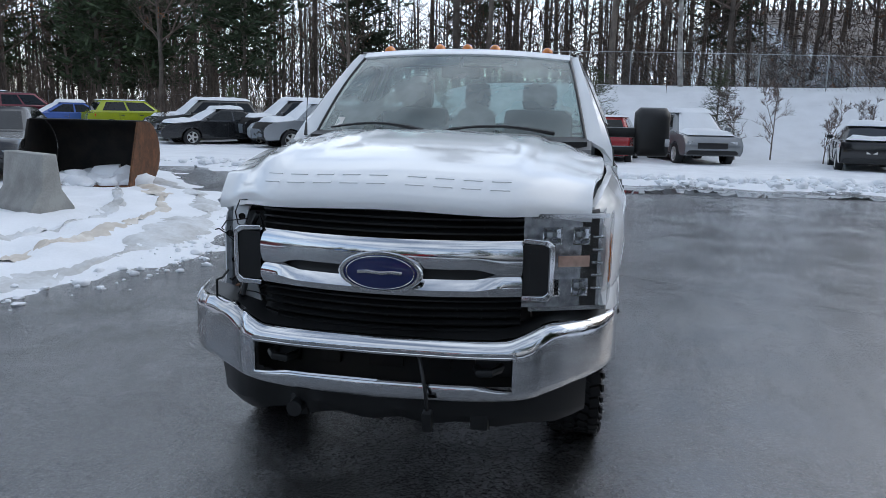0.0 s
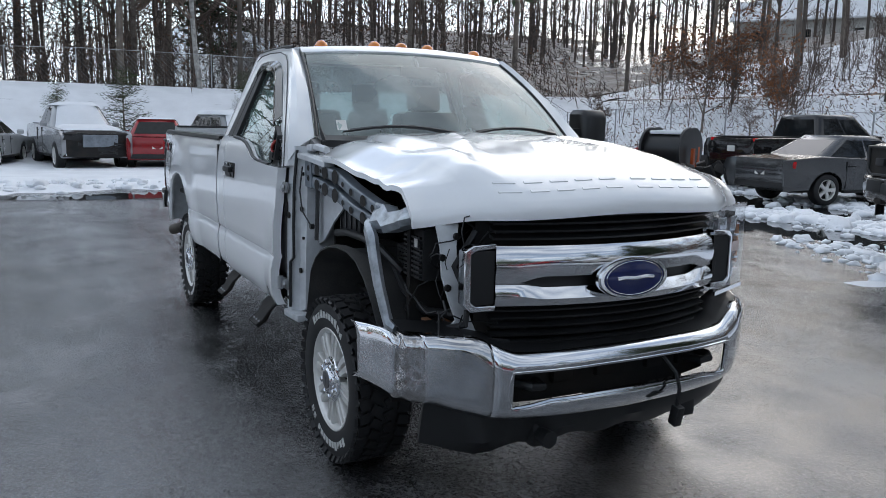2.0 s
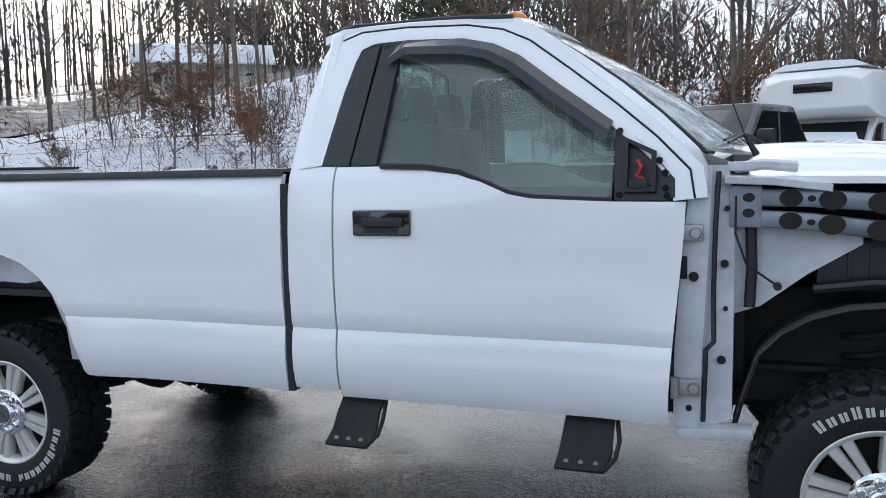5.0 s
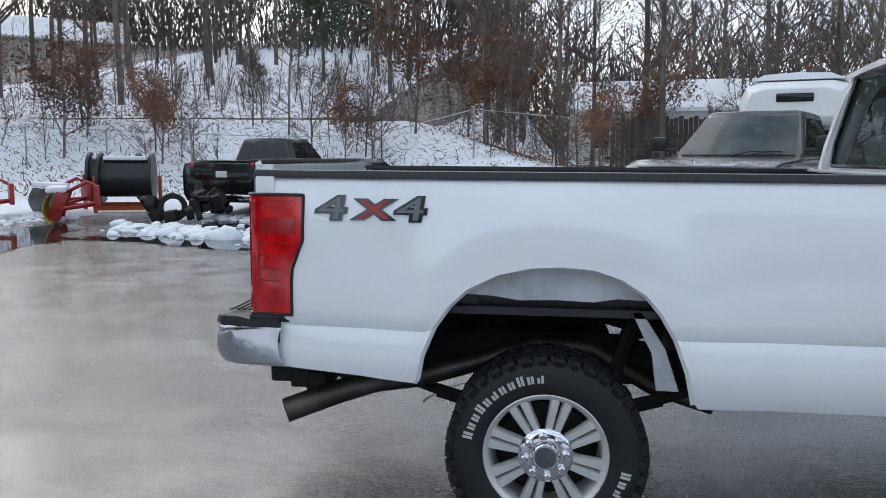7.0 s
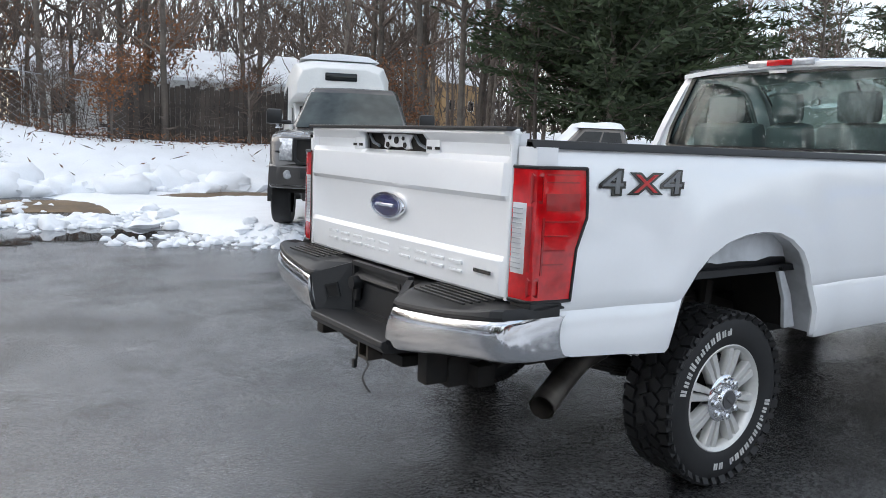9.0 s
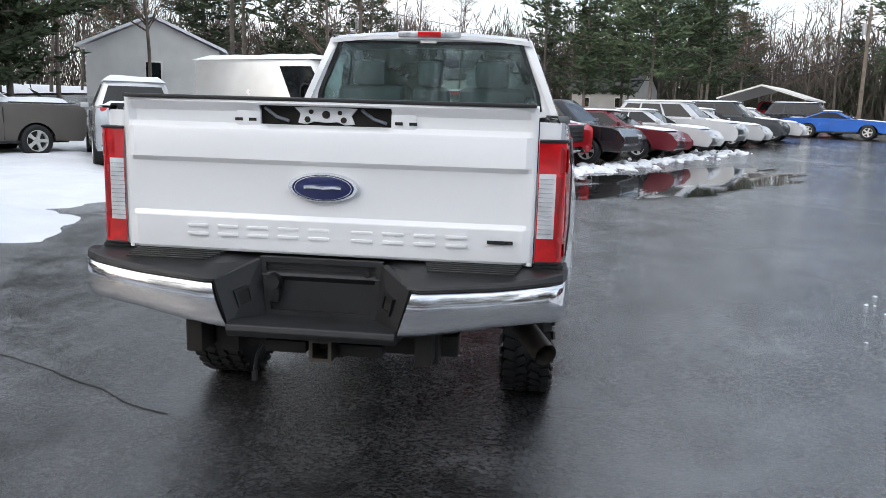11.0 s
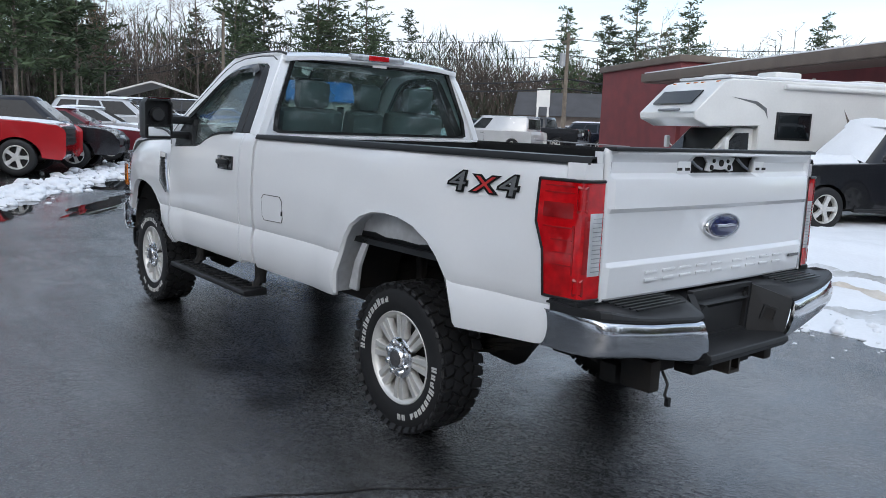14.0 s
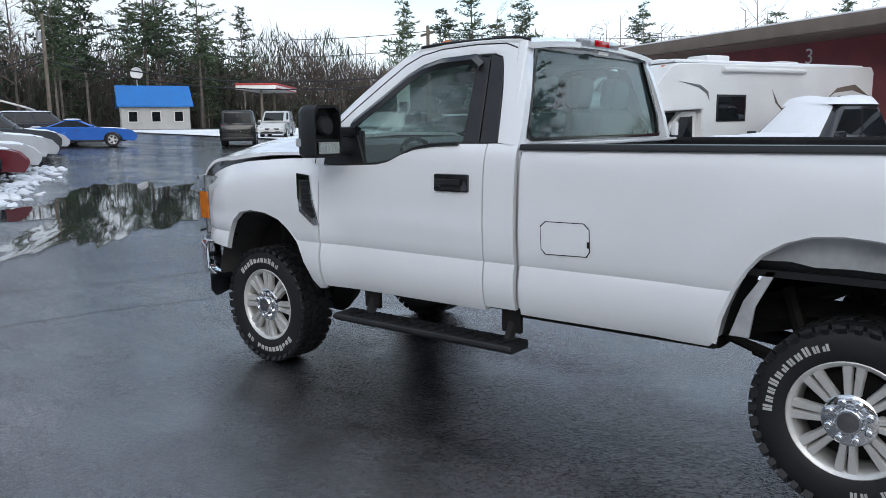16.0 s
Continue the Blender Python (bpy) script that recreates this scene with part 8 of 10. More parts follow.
SHAPES = {
    # body outline from the front, x and z as shares; belt heights; glasshouse: base front, roof front, roof rear, base rear
    "sedan": dict(L=4.7, W=1.83, H=1.45, r=0.33, ax=(1.38, -1.40), nose=0.62, hood=0.90, cowl=0.98, belt=0.98, deck=1.03, tail=0.98, gh=(1.05, 0.25, -0.85, -1.65), glass=2),
    "coupe": dict(L=4.75, W=1.9, H=1.38, r=0.35, ax=(1.45, -1.30), nose=0.66, hood=0.92, cowl=0.98, belt=0.98, deck=1.02, tail=0.98, gh=(0.85, 0.0, -0.7, -1.7), glass=1),
    "suv": dict(L=4.75, W=1.9, H=1.74, r=0.37, ax=(1.42, -1.42), nose=0.80, hood=1.05, cowl=1.12, belt=1.12, deck=1.12, tail=1.10, gh=(1.15, 0.45, -1.85, -2.2), glass=3),
    "hatch": dict(L=4.1, W=1.78, H=1.55, r=0.32, ax=(1.28, -1.25), nose=0.70, hood=0.95, cowl=1.03, belt=1.03, deck=1.03, tail=1.0, gh=(1.1, 0.45, -1.55, -1.9), glass=2),
    "pickup": dict(L=5.75, W=1.98, H=1.92, r=0.40, ax=(1.98, -1.70), nose=1.08, hood=1.20, cowl=1.25, belt=1.27, deck=1.32, tail=1.32, gh=(1.05, 0.42, -0.85, -0.98), glass=2),
    "van": dict(L=4.45, W=1.84, H=1.86, r=0.33, ax=(1.38, -1.30), nose=0.72, hood=1.05, cowl=1.15, belt=1.12, deck=1.12, tail=1.12, gh=(1.55, 0.75, -2.1, -2.15), glass=1),
    "transit": dict(L=5.6, W=2.06, H=2.5, r=0.36, ax=(1.75, -1.75), nose=0.92, hood=1.20, cowl=1.32, belt=1.28, deck=1.28, tail=1.28, gh=(1.85, 1.0, -2.7, -2.75), glass=1),
}


def vehicle(kind, colour, x, y, head, label, snow=0.0, wreck=False, group="parked cars", trim="plastic", name=None, z=0.0):
    S = SHAPES[kind]
    L, W, H, r = S["L"], S["W"], S["H"], S["r"]
    hx, hw = L / 2, W / 2
    paint = car_paint(colour)
    ob = thing(name or {"sedan": "car", "coupe": "car", "hatch": "car", "suv": "suv", "pickup": "parked_pickup", "van": "van", "transit": "van"}[kind], None, label,
               {"pickup": "truck", "suv": "car", "van": "van", "transit": "van"}.get(kind, "car"), group)
    gf, rf, rr, gr = S["gh"]
    sill = 0.26 + 0.08 * (kind in ("pickup", "suv"))
    o = [(hx - 0.10, sill + 0.02), (hx - 0.01, sill + 0.16), (hx, S["nose"] - 0.10), (hx - 0.02, S["nose"] - 0.04), (hx - 0.07, S["nose"] + 0.01), (hx - 0.16, lerp(S["nose"], S["hood"], 0.55)), (hx - 0.30, S["hood"] - 0.045), (hx - 0.45, S["hood"] - 0.02), (hx - 0.70, S["hood"]), (gf + 0.05, S["cowl"]), (gf - 0.35, S["belt"]),
         (0, S["belt"]), (gr + 0.1, S["deck"]), (-hx + 0.25, S["tail"]), (-hx + 0.05, S["tail"] - 0.03), (-hx, S["tail"] - 0.22), (-hx + 0.02, sill + 0.22), (-hx + 0.10, sill + 0.04)]
    for a in sorted(S["ax"]):
        o += [(a + (r + 0.07) * math.cos(t), max(r + (r + 0.06) * math.sin(t), sill)) for t in steps(math.pi, 0, 10)]
    rings = []
    cz = 0.55
    side = [(1.0, 0.935, -0.24), (0.992, 0.955, -0.19), (0.972, 0.972, -0.14), (0.93, 0.984, -0.09), (0.82, 0.993, -0.04), (0.5, 1.0, 0.01), (0.0, 1.003, 0.03)]
    for sg, row in [(-1, q) for q in side] + [(1, q) for q in side[-2::-1]]:
        share, f, bow = row
        if kind in ("pickup", "transit", "suv"):
            f, bow = 1 - (1 - f) * 0.6, bow * 0.5
        ring = []
        for px, pz in o:
            k = smooth(hx - 0.75, hx, abs(px))
            tuck = 0.035 * smooth(0.55, sill, pz) + 0.03 * smooth(S["belt"] - 0.12, S["belt"] + 0.02, pz)
            ring.append((px + math.copysign(bow * k, px), sg * hw * share * (1 - tuck * share), cz + (pz - cz) * f if pz > cz else pz))
        rings.append(ring)
    body = part("body", Geo().loft(rings), paint, ob, angle=30)
    # glasshouse with a tapered roof
    bz = S["belt"] - 0.03
    def gring(t):
        zz = lerp(bz, H - 0.05, t)
        a, b = lerp(gf, rf, t), lerp(gr, rr, t)
        w = lerp(hw - 0.06, hw - (0.30 if kind not in ("van", "transit") else 0.14), t)
        return [(a, -w * 0.86, zz), (a + 0.06, 0, zz), (a, w * 0.86, zz), (a - 0.16, w, zz), (b + 0.12, w, zz), (b, w * 0.88, zz), (b - 0.03, 0, zz), (b, -w * 0.88, zz), (b + 0.12, -w, zz), (a - 0.16, -w, zz)]
    top = [(px * 0.94 + (rf + rr) / 2 * 0.06, py * 0.88, H) for px, py, _ in gring(1)]
    mid_ = (rf + rr) / 2
    cab = part("cabin", Geo().loft([gring(0), gring(0.96), [(mid_ + (p[0] - mid_) * 0.985, p[1] * 0.975, H - 0.035) for p in gring(1)], [(mid_ + (p[0] - mid_) * 0.95, p[1] * 0.92, H - 0.01) for p in gring(1)], top]), paint, ob, angle=50)
    def pane(nm, ids, t0=0.1, t1=0.93, push=0.006, inset=0.06):
        A, B = gring(t0), gring(t1)
        q = [Vector(A[i]) for i in ids] + [Vector(B[i]) for i in reversed(ids)]
        c = sum(q, Vector()) / len(q)
        n = (q[1] - q[0]).cross(q[-1] - q[0]).normalized()
        if n.dot(c - Vector(((gf + gr) / 2, 0, c.z))) < 0:
            n = -n
        q = [c + (p - c) * (1 - inset) + n * push for p in q]
        part(nm, Geo().prism(q, -n * 0.03), M["car_glass"], ob)
    pane("windscreen", [0, 1, 2])
    if kind != "transit":
        pane("rear_window", [5, 6, 7], 0.14, 0.9)
    for s in (-1, 1):
        A, B = gring(0.14), gring(0.9)
        ia, ib = (3, 4) if s > 0 else (9, 8)
        fa, fb, ba, bb = Vector(A[ia]), Vector(B[ia]), Vector(A[ib]), Vector(B[ib])
        cuts = {1: [(0.03, 0.97)], 2: [(0.03, 0.49), (0.53, 0.95)], 3: [(0.03, 0.36), (0.39, 0.70), (0.73, 0.97)]}[S["glass"]]
        if kind in ("van", "transit"):
            cuts = [(0.02, 0.27)]
        for c0, c1 in cuts:
            q = [fa.lerp(ba, c0), fa.lerp(ba, c1), fb.lerp(bb, c1), fb.lerp(bb, c0)]
            q = [p + Vector((0, s * 0.006, 0)) for p in q]
            part("side_window", Geo().prism(q, (0, -s * 0.03, 0)), M["car_glass"], ob)
        # lamps, mirrors, handles, door gap
        part("headlamp", Geo().box((hx - 0.14, s * (hw - 0.27), S["nose"] - 0.04), (0.22, 0.36, 0.15) if kind != "pickup" else (0.16, 0.32, 0.24), pose(0, 0, 0, 0, 0, -s * (22 if kind != "pickup" else 8)), 0.04), M["clear_lens"], ob)
        tz = S["tail"] - (0.14 if kind not in ("pickup", "van", "transit", "suv") else 0.20)
        part("tail_lamp", Geo().box((-hx + 0.09, s * (hw - 0.17), tz), (0.16, 0.30 if kind not in ("pickup", "van", "transit") else 0.16, 0.15 if kind not in ("pickup", "van", "transit") else 0.36), pose(0, 0, 0, 0, 0, s * 15), 0.03), M["red_lens"], ob)
        part("wing_mirror", Geo().box((gf - 0.25, s * (hw + 0.07), S["belt"] + 0.06), (0.11, 0.20, 0.14), None, 0.04), paint if trim == "plastic" else M["plastic"], ob)
        for hx_ in ((gf - 1.0), (gf - 1.85))[: 2 if kind not in ("coupe", "van", "transit") else 1]:
            part("door_handle", Geo().box((hx_, s * (hw - 0.002), S["belt"] - 0.16), (0.17, 0.03, 0.03), None, 0.01), M[trim], ob)
            part("door_gap", Geo().box((hx_ - 0.13, s * (hw - 0.012), (S["belt"] + sill) / 2 + 0.02), (0.008, 0.03, S["belt"] - sill - 0.16)), M["plastic"], ob)
        part("sill", Geo().box((0.0, s * (hw - 0.05), sill + 0.035), (S["ax"][0] - S["ax"][1] - 2 * r - 0.2, 0.08, 0.07), None, 0.02), M["plastic"], ob)
    part("grille", Geo().box((hx - 0.03, 0, S["nose"] - 0.12), (0.10, hw * 1.05, 0.20 if kind in ("suv", "transit") else 0.13), None, 0.03) if kind != "pickup" else Geo().box((hx - 0.01, 0, S["nose"] - 0.20), (0.10, hw * 1.12, 0.44), None, 0.04), M["plastic"], ob)
    if kind == "pickup" and not wreck:
        g = Geo()
        for k in range(4):
            g.box((hx + 0.045, 0, S["nose"] - 0.35 + 0.10 * k), (0.03, hw * 1.02, 0.03), None, 0.008)
        pieces("grille_bar", g, M["plastic_grey"], ob)
    part("front_bumper", Geo().box((hx - 0.06, 0, sill + 0.12), (0.16, W - 0.22, 0.16), None, 0.05), M["plastic"] if kind != "pickup" else M["chrome"], ob)
    part("rear_bumper", Geo().box((-hx + 0.06, 0, sill + 0.14), (0.16, W - 0.20, 0.15), None, 0.05), M["plastic"] if kind != "pickup" else M["chrome"], ob)
    part("number_plate", Geo().box((-hx - 0.012, 0, S["tail"] - 0.30), (0.012, 0.30, 0.15), None, 0.004), M["sign_white"], ob)
    part("underbody", Geo().box((0, 0, sill + 0.06), (L - 0.5, W - 0.5, 0.12)), M["under"], ob)
    if kind == "pickup":
        b = (gr + -hx) / 2 - 0.03
        part("bed_top", Geo().box((b, 0, S["deck"] + 0.012), (hx + gr - 0.25, W - 0.34, 0.02)), M["plastic"], ob)
        part("tailgate_panel", Geo().box((-hx - 0.004, 0, S["tail"] - 0.24), (0.02, W - 0.5, 0.40), None, 0.02), paint, ob)
    if wreck:
        r3 = random.Random(int(abs(x) * 7 + abs(y) * 13))
        part("radiator", Geo().box((hx + 0.08, 0.1, S["nose"] - 0.22), (0.06, W * 0.5, 0.36), pose(0, 0, 0, 0, 6, 4), 0.02), M["rail_metal"], ob, "bare grey radiator")
        # a near-black slab on the closed nose paints an open bay's shade
        part("open_front", Geo().loft([[(hx + 0.05 + dx - (0.10 if kind == "pickup" else 0.20) * abs(q / hw) ** 3, q, zz) for dx, zz in ((-0.2, sill), (0.03, sill + 0.06), (0.035, S["nose"] - 0.02), (-0.16, S["hood"] - 0.03))] for q in steps(-hw + 0.06, hw - 0.06, 8)]), M["under"], ob, "near-black slab drawn as the shade of an open engine bay")
        g = Geo()
        for _ in range(11):
            c_ = Vector((hx + r3.uniform(0.08, 0.13), r3.uniform(-hw + 0.25, hw - 0.25), r3.uniform(0.40, S["nose"])))
            w_, h_ = r3.uniform(0.08, 0.28), r3.uniform(0.02, 0.07)
            rows_ = [[c_ + Vector((0.02 * r3.uniform(-1, 1) - 0.10 * (u * w_ + c_.y) ** 2, u * w_, v * h_ + 0.03 * r3.uniform(-1, 1))) for u in (-1, -0.4, 0.2, 0.7, 1)] for v in (-1, 0, 1)]
            g.sheet(rows_, (-0.012, 0, 0))
        pieces("torn_piece", g, M["plastic_grey"], ob, "torn black front piece")
    add_wheels(ob, S["ax"], hw, r)
    base = land(x, y) + z
    ob.matrix_world = pose(x, y, base, 0, 0, head)
    if snow:
        g = Geo()
        def slab(x0, x1, w, z0, t, tilt=0.0):
            rows = []
            for a in steps(x0, x1, 10):
                row = []
                for b in steps(-w, w, 8):
                    e = min((a - x0), (x1 - a), (w - abs(b)) * 1.0)
                    h = t * smooth(-0.02, 0.16, e) * (1 + 0.35 * noise.noise(Vector((a * 1.7 + x, b * 1.7 + y, 0))))
                    row.append((a, b, z0 + tilt * (a - x0) + h))
                rows.append(row)
            g.grid(rows)
        slab(rr - 0.05, rf + 0.08, hw - (0.30 if kind not in ("van", "transit") else 0.16), H - 0.02, snow)
        if kind not in ("van",):
            slab(gf - 0.02, hx - 0.22, hw - 0.16, S["cowl"] - 0.02, snow * 0.9, (S["hood"] - 0.05 - S["cowl"]) / max(hx - 0.22 - gf, 0.3) * 0.75)
        q = [gring(0.0)[0], gring(0.0)[1], gring(0.0)[2], gring(1)[2], gring(1)[1], gring(1)[0]]
        if snow > 0.09:
            lo_, up_ = [Vector(p) for p in q[:3]], [Vector(p) for p in (q[5], q[4], q[3])]
            rows = []
            for t in steps(0, 1, 8):
                ends = [a_.lerp(b_, t) for a_, b_ in zip(lo_, up_)]
                row = []
                for u in steps(-1, 1, 10):
                    p = (ends[1].lerp(ends[2], u) if u > 0 else ends[1].lerp(ends[0], -u))
                    th = 0.07 * smooth(1.0, 0.8, abs(u)) * (1 + 0.4 * noise.noise(p * 1.9 + Vector((x, y, 0)))) - 0.01
                    row.append(p + Vector((0.5, 0, 0.8)) * th)
                rows.append(row)
            g.grid(rows)
        if kind in ("sedan", "coupe"):
            slab(-hx + 0.1, gr, hw - 0.2, S["deck"] - 0.02, snow * 0.8)
        if kind == "pickup":
            slab(-hx + 0.12, gr - 0.05, hw - 0.18, S["deck"], snow * 0.8)
        sn = solid("snow_layer", g, M["snow"], "snow lying on a parked vehicle", "snow", "snow on vehicles", angle=180)
        sn.matrix_world = pose(x, y, base, 0, 0, head)
    return ob


# row on the bank behind the truck
for kind, col, x, y, hd, lab, sn, wr in (
    ("suv", (0.075, 0.078, 0.076), -19.6, -5.7, 122, "dark grey suv parked rear outwards before a snowbank", 0.03, False),
    ("sedan", (0.62, 0.63, 0.64), -20.2, -3.0, 166, "white sedan with snow on its roof", 0.10, False),
    ("pickup", (0.40, 0.41, 0.42), -19.6, -0.6, 8, "silver pickup with a smashed front and snow on the hood", 0.12, True),
    ("hatch", (0.30, 0.012, 0.016), -18.9, 1.5, 172, "dark red hatchback with snow on the rear window", 0.05, False),
    ("suv", (0.22, 0.23, 0.24), -19.6, 3.9, 12, "silver-grey suv under a cap of snow", 0.16, False),
    ("sedan", (0.012, 0.012, 0.014), -18.8, 8.7, 168, "black sedan with a thick cap of snow", 0.18, False),
    ("suv", (0.014, 0.014, 0.015), -19.2, 12.0, -20, "black wrecked suv under a thick cap of snow", 0.24, True),
    ("suv", (0.30, 0.32, 0.34), -20.2, -8.3, -48, "silver wrecked suv under snow", 0.16, True),
    ("suv", (0.02, 0.02, 0.022), -22.2, -9.9, -46, "black wrecked suv with snow on its hood", 0.14, True),
    ("sedan", (0.012, 0.013, 0.015), -20.8, -12.2, -44, "black sedan with snow on its hood", 0.14, False),
    ("suv", (0.06, 0.062, 0.058), -22.6, -13.6, -46, "dark grey suv with snow on its hood", 0.13, False),
    ("hatch", (0.36, 0.42, 0.02), -24.2, -17.6, 140, "lime green hatchback parked rear outwards", 0.04, False),
    ("sedan", (0.05, 0.12, 0.42), -23.4, -20.2, -44, "blue and white sedan under snow", 0.15, False),
    ("suv", (0.14, 0.02, 0.03), -25.0, -23.2, 140, "dark red suv parked rear outwards", 0.0, False),
    ("suv", (0.03, 0.04, 0.05), -27.0, -26.2, 140, "dark suv parked at the end of the row", 0.05, False),
):
    vehicle(kind, col, x * 1.14 - 0.8, y * 1.14, hd, lab, sn, wr, "cars along the snowbank", z=0.04)
vehicle("sedan", (0.02, 0.02, 0.022), -9.2, -11.5, 25, "black sedan parked behind the barrier", 0, False, "cars along the snowbank", z=0.06)
# beyond the driver's side
vehicle("sedan", (0.032, 0.034, 0.037), -6.1, 14.0, 80, "dark grey sedan parked nose to the slope", 0, False, "cars by the slope")
vehicle("pickup", (0.010, 0.010, 0.011), -8.9, 16.8, 80, "black pickup parked nose to the slope", 0, False, "cars by the slope")
vehicle("pickup", (0.13, 0.115, 0.10), 11.2, 13.2, 150, "brown pickup with snow on its cab", 0.16, False, "pickups by the pines")
vehicle("pickup", (0.62, 0.63, 0.64), 12.6, 9.2, 33, "white pickup with snow on its roof", 0.14, False, "pickups by the pines")
vehicle("sedan", (0.45, 0.46, 0.47), 15.0, 15.0, -30, "silver car under snow", 0.12, False, "pickups by the pines")
# row ahead
ROW = -115
vehicle("transit", (0.58, 0.58, 0.56), 12.4, 4.75, ROW + 4, "white cargo van with its front torn away under snow", 0.12, True, "vehicles in the row ahead")
vehicle("pickup", (0.025, 0.12, 0.48), 15.4, 4.2, ROW + 2, "blue pickup with snow on its hood", 0.14, False, "vehicles in the row ahead")
vehicle("pickup", (0.48, 0.008, 0.014), 16.0, 0.9, ROW, "bright red pickup with snow on its hood", 0.06, False, "vehicles in the row ahead")
for kind, col, x, y, lab, sn in (
    ("suv", (0.012, 0.012, 0.016), 17.4, -1.2, "black suv in the row of parked cars", 0.0), ("sedan", (0.16, 0.02, 0.03), 20.0, -2.9, "dark red sedan with snow on its roof", 0.05),
    ("sedan", (0.60, 0.61, 0.62), 22.5, -4.4, "white sedan with snow on its roof", 0.06), ("suv", (0.60, 0.61, 0.62), 25.0, -5.9, "white suv with snow on its roof", 0.06),
    ("sedan", (0.55, 0.56, 0.57), 27.6, -7.4, "silver sedan with snow on its roof", 0.06), ("suv", (0.05, 0.055, 0.06), 30.2, -8.9, "dark suv with snow on its roof", 0.06),
    ("sedan", (0.60, 0.61, 0.62), 32.8, -10.4, "white sedan at the end of the row", 0.06), ("sedan", (0.04, 0.045, 0.05), 19.5, 0.9, "dark car behind the row", 0.07), ("suv", (0.30, 0.31, 0.32), 22.5, 1.5, "grey suv behind the row", 0.1)):
    vehicle(kind, col, x, y, ROW, lab, sn, False, "vehicles in the row ahead")
vehicle("coupe", (0.015, 0.13, 0.52), 37.0, -16.0, -117, "bright blue coupe with snow on its hood", 0.05, False, "cars by the blue-roofed shop")
vehicle("suv", (0.03, 0.03, 0.035), 39.8, -15.4, -117, "black suv beside a blue coupe", 0.05, False, "cars by the blue-roofed shop")
vehicle("suv", (0.34, 0.02, 0.03), 47.0, -16.5, -100, "red suv by a tent", 0.03, False, "cars by the blue-roofed shop")
vehicle("van", (0.012, 0.014, 0.013), 33.5, -23.2, -40, "dark van standing on the asphalt", 0.0, False, "cars on the far lot")
vehicle("van", (0.60, 0.60, 0.60), 26.5, -26.5, 17, "white delivery van on the snowy verge", 0.03, False, "cars on the far lot")
vehicle("pickup", (0.014, 0.014, 0.016), 27.6, -30.6, 18, "black pickup on the snowy verge", 0.0, False, "cars on the far lot")
vehicle("suv", (0.02, 0.025, 0.04), 27.0, -34.0, 20, "dark blue suv behind a rail", 0.08, False, "cars on the far lot")
vehicle("sedan", (0.06, 0.09, 0.07), 44.0, -40.0, 120, "dark green car on the far lot", 0.0, False, "cars on the far lot")
vehicle("van", (0.60, 0.60, 0.58), 42.0, -33.0, 130, "white van on the far lot", 0.0, False, "cars on the far lot")
vehicle("sedan", (0.50, 0.50, 0.50), 31.0, -37.0, 25, "silver car on the far lot", 0.0, False, "cars on the far lot")
vehicle("pickup", (0.014, 0.014, 0.016), 1.55, -13.2, 64, "black wrecked pickup under snow beside a motorhome", 0.16, True, "vehicles on the plowed bank")
vehicle("pickup", (0.03, 0.06, 0.11), -0.6, -14.2, 150, "dark blue pickup under snow beside a motorhome", 0.2, False, "vehicles on the plowed bank")

# the grey pickup that faces the truck, with its own grille and lamps
f1 = thing("parked_pickup", None, "grey crew-cab pickup with a black grille standing on trodden snow", "truck")
GREY = car_paint((0.088, 0.083, 0.080))
hw = 0.98
o = [(2.86, 0.52), (2.92, 0.62), (2.93, 0.80), (2.90, 0.84), (2.88, 1.10), (2.82, 1.17), (2.4, 1.24), (1.9, 1.26), (1.42, 1.28), (0.9, 1.30), (-0.9, 1.30), (-2.8, 1.33), (-2.9, 1.30), (-2.92, 0.75), (-2.8, 0.55)]
for a in (-1.72, 2.10):
    o += [(a + 0.46 * math.cos(t), max(0.41 + 0.46 * math.sin(t), 0.50)) for t in steps(math.pi, 0, 12)]
rings = []
for q, f, bow in ((-hw, 0.94, -0.16), (-hw + 0.03, 0.98, -0.10), (-hw + 0.14, 1, -0.03), (-0.5, 1.015, 0.01), (0, 1.02, 0.03), (0.5, 1.015, 0.01), (hw - 0.14, 1, -0.03), (hw - 0.03, 0.98, -0.10), (hw, 0.94, -0.16)):
    rings.append([(px + (bow if px > 2.5 else (-bow * 0.3 if px < -2.6 else 0)), q, 0.7 + (pz - 0.7) * f if pz > 0.7 else pz) for px, pz in o])
part("body", Geo().loft(rings), GREY, f1, bevel=0.015)
def f_ring(t):
    z_, a, b, w = lerp(1.27, 1.90, t), lerp(1.30, 0.45, t), lerp(-0.98, -0.80, t), lerp(0.90, 0.70, t)
    return [(a - 0.10, -w * 0.93, z_), (a + 0.08, 0, z_), (a - 0.10, w * 0.93, z_), (a - 0.2, w, z_), (b + 0.08, w, z_), (b, w * 0.9, z_), (b, -w * 0.9, z_), (b + 0.08, -w, z_), (a - 0.2, -w, z_)]
part("cabin", Geo().loft([f_ring(0), f_ring(1), [(p[0] * 0.97, p[1] * 0.93, 1.945) for p in f_ring(1)]]), GREY, f1, bevel=0.02)
A, B = f_ring(0.06), f_ring(0.93)
q = [Vector(A[0]), Vector(A[1]), Vector(A[2]), Vector(B[2]), Vector(B[1]), Vector(B[0])]
part("windscreen", Geo().add([p + Vector((0.012, 0, 0.01)) for p in q], [(0, 1, 4, 5), (1, 2, 3, 4)]), surface("frosted_glass", (0.06, 0.075, 0.07), 0.10, 0, 0.3, 6, 2, 0.0, spec=0.4), f1, "misted windscreen")
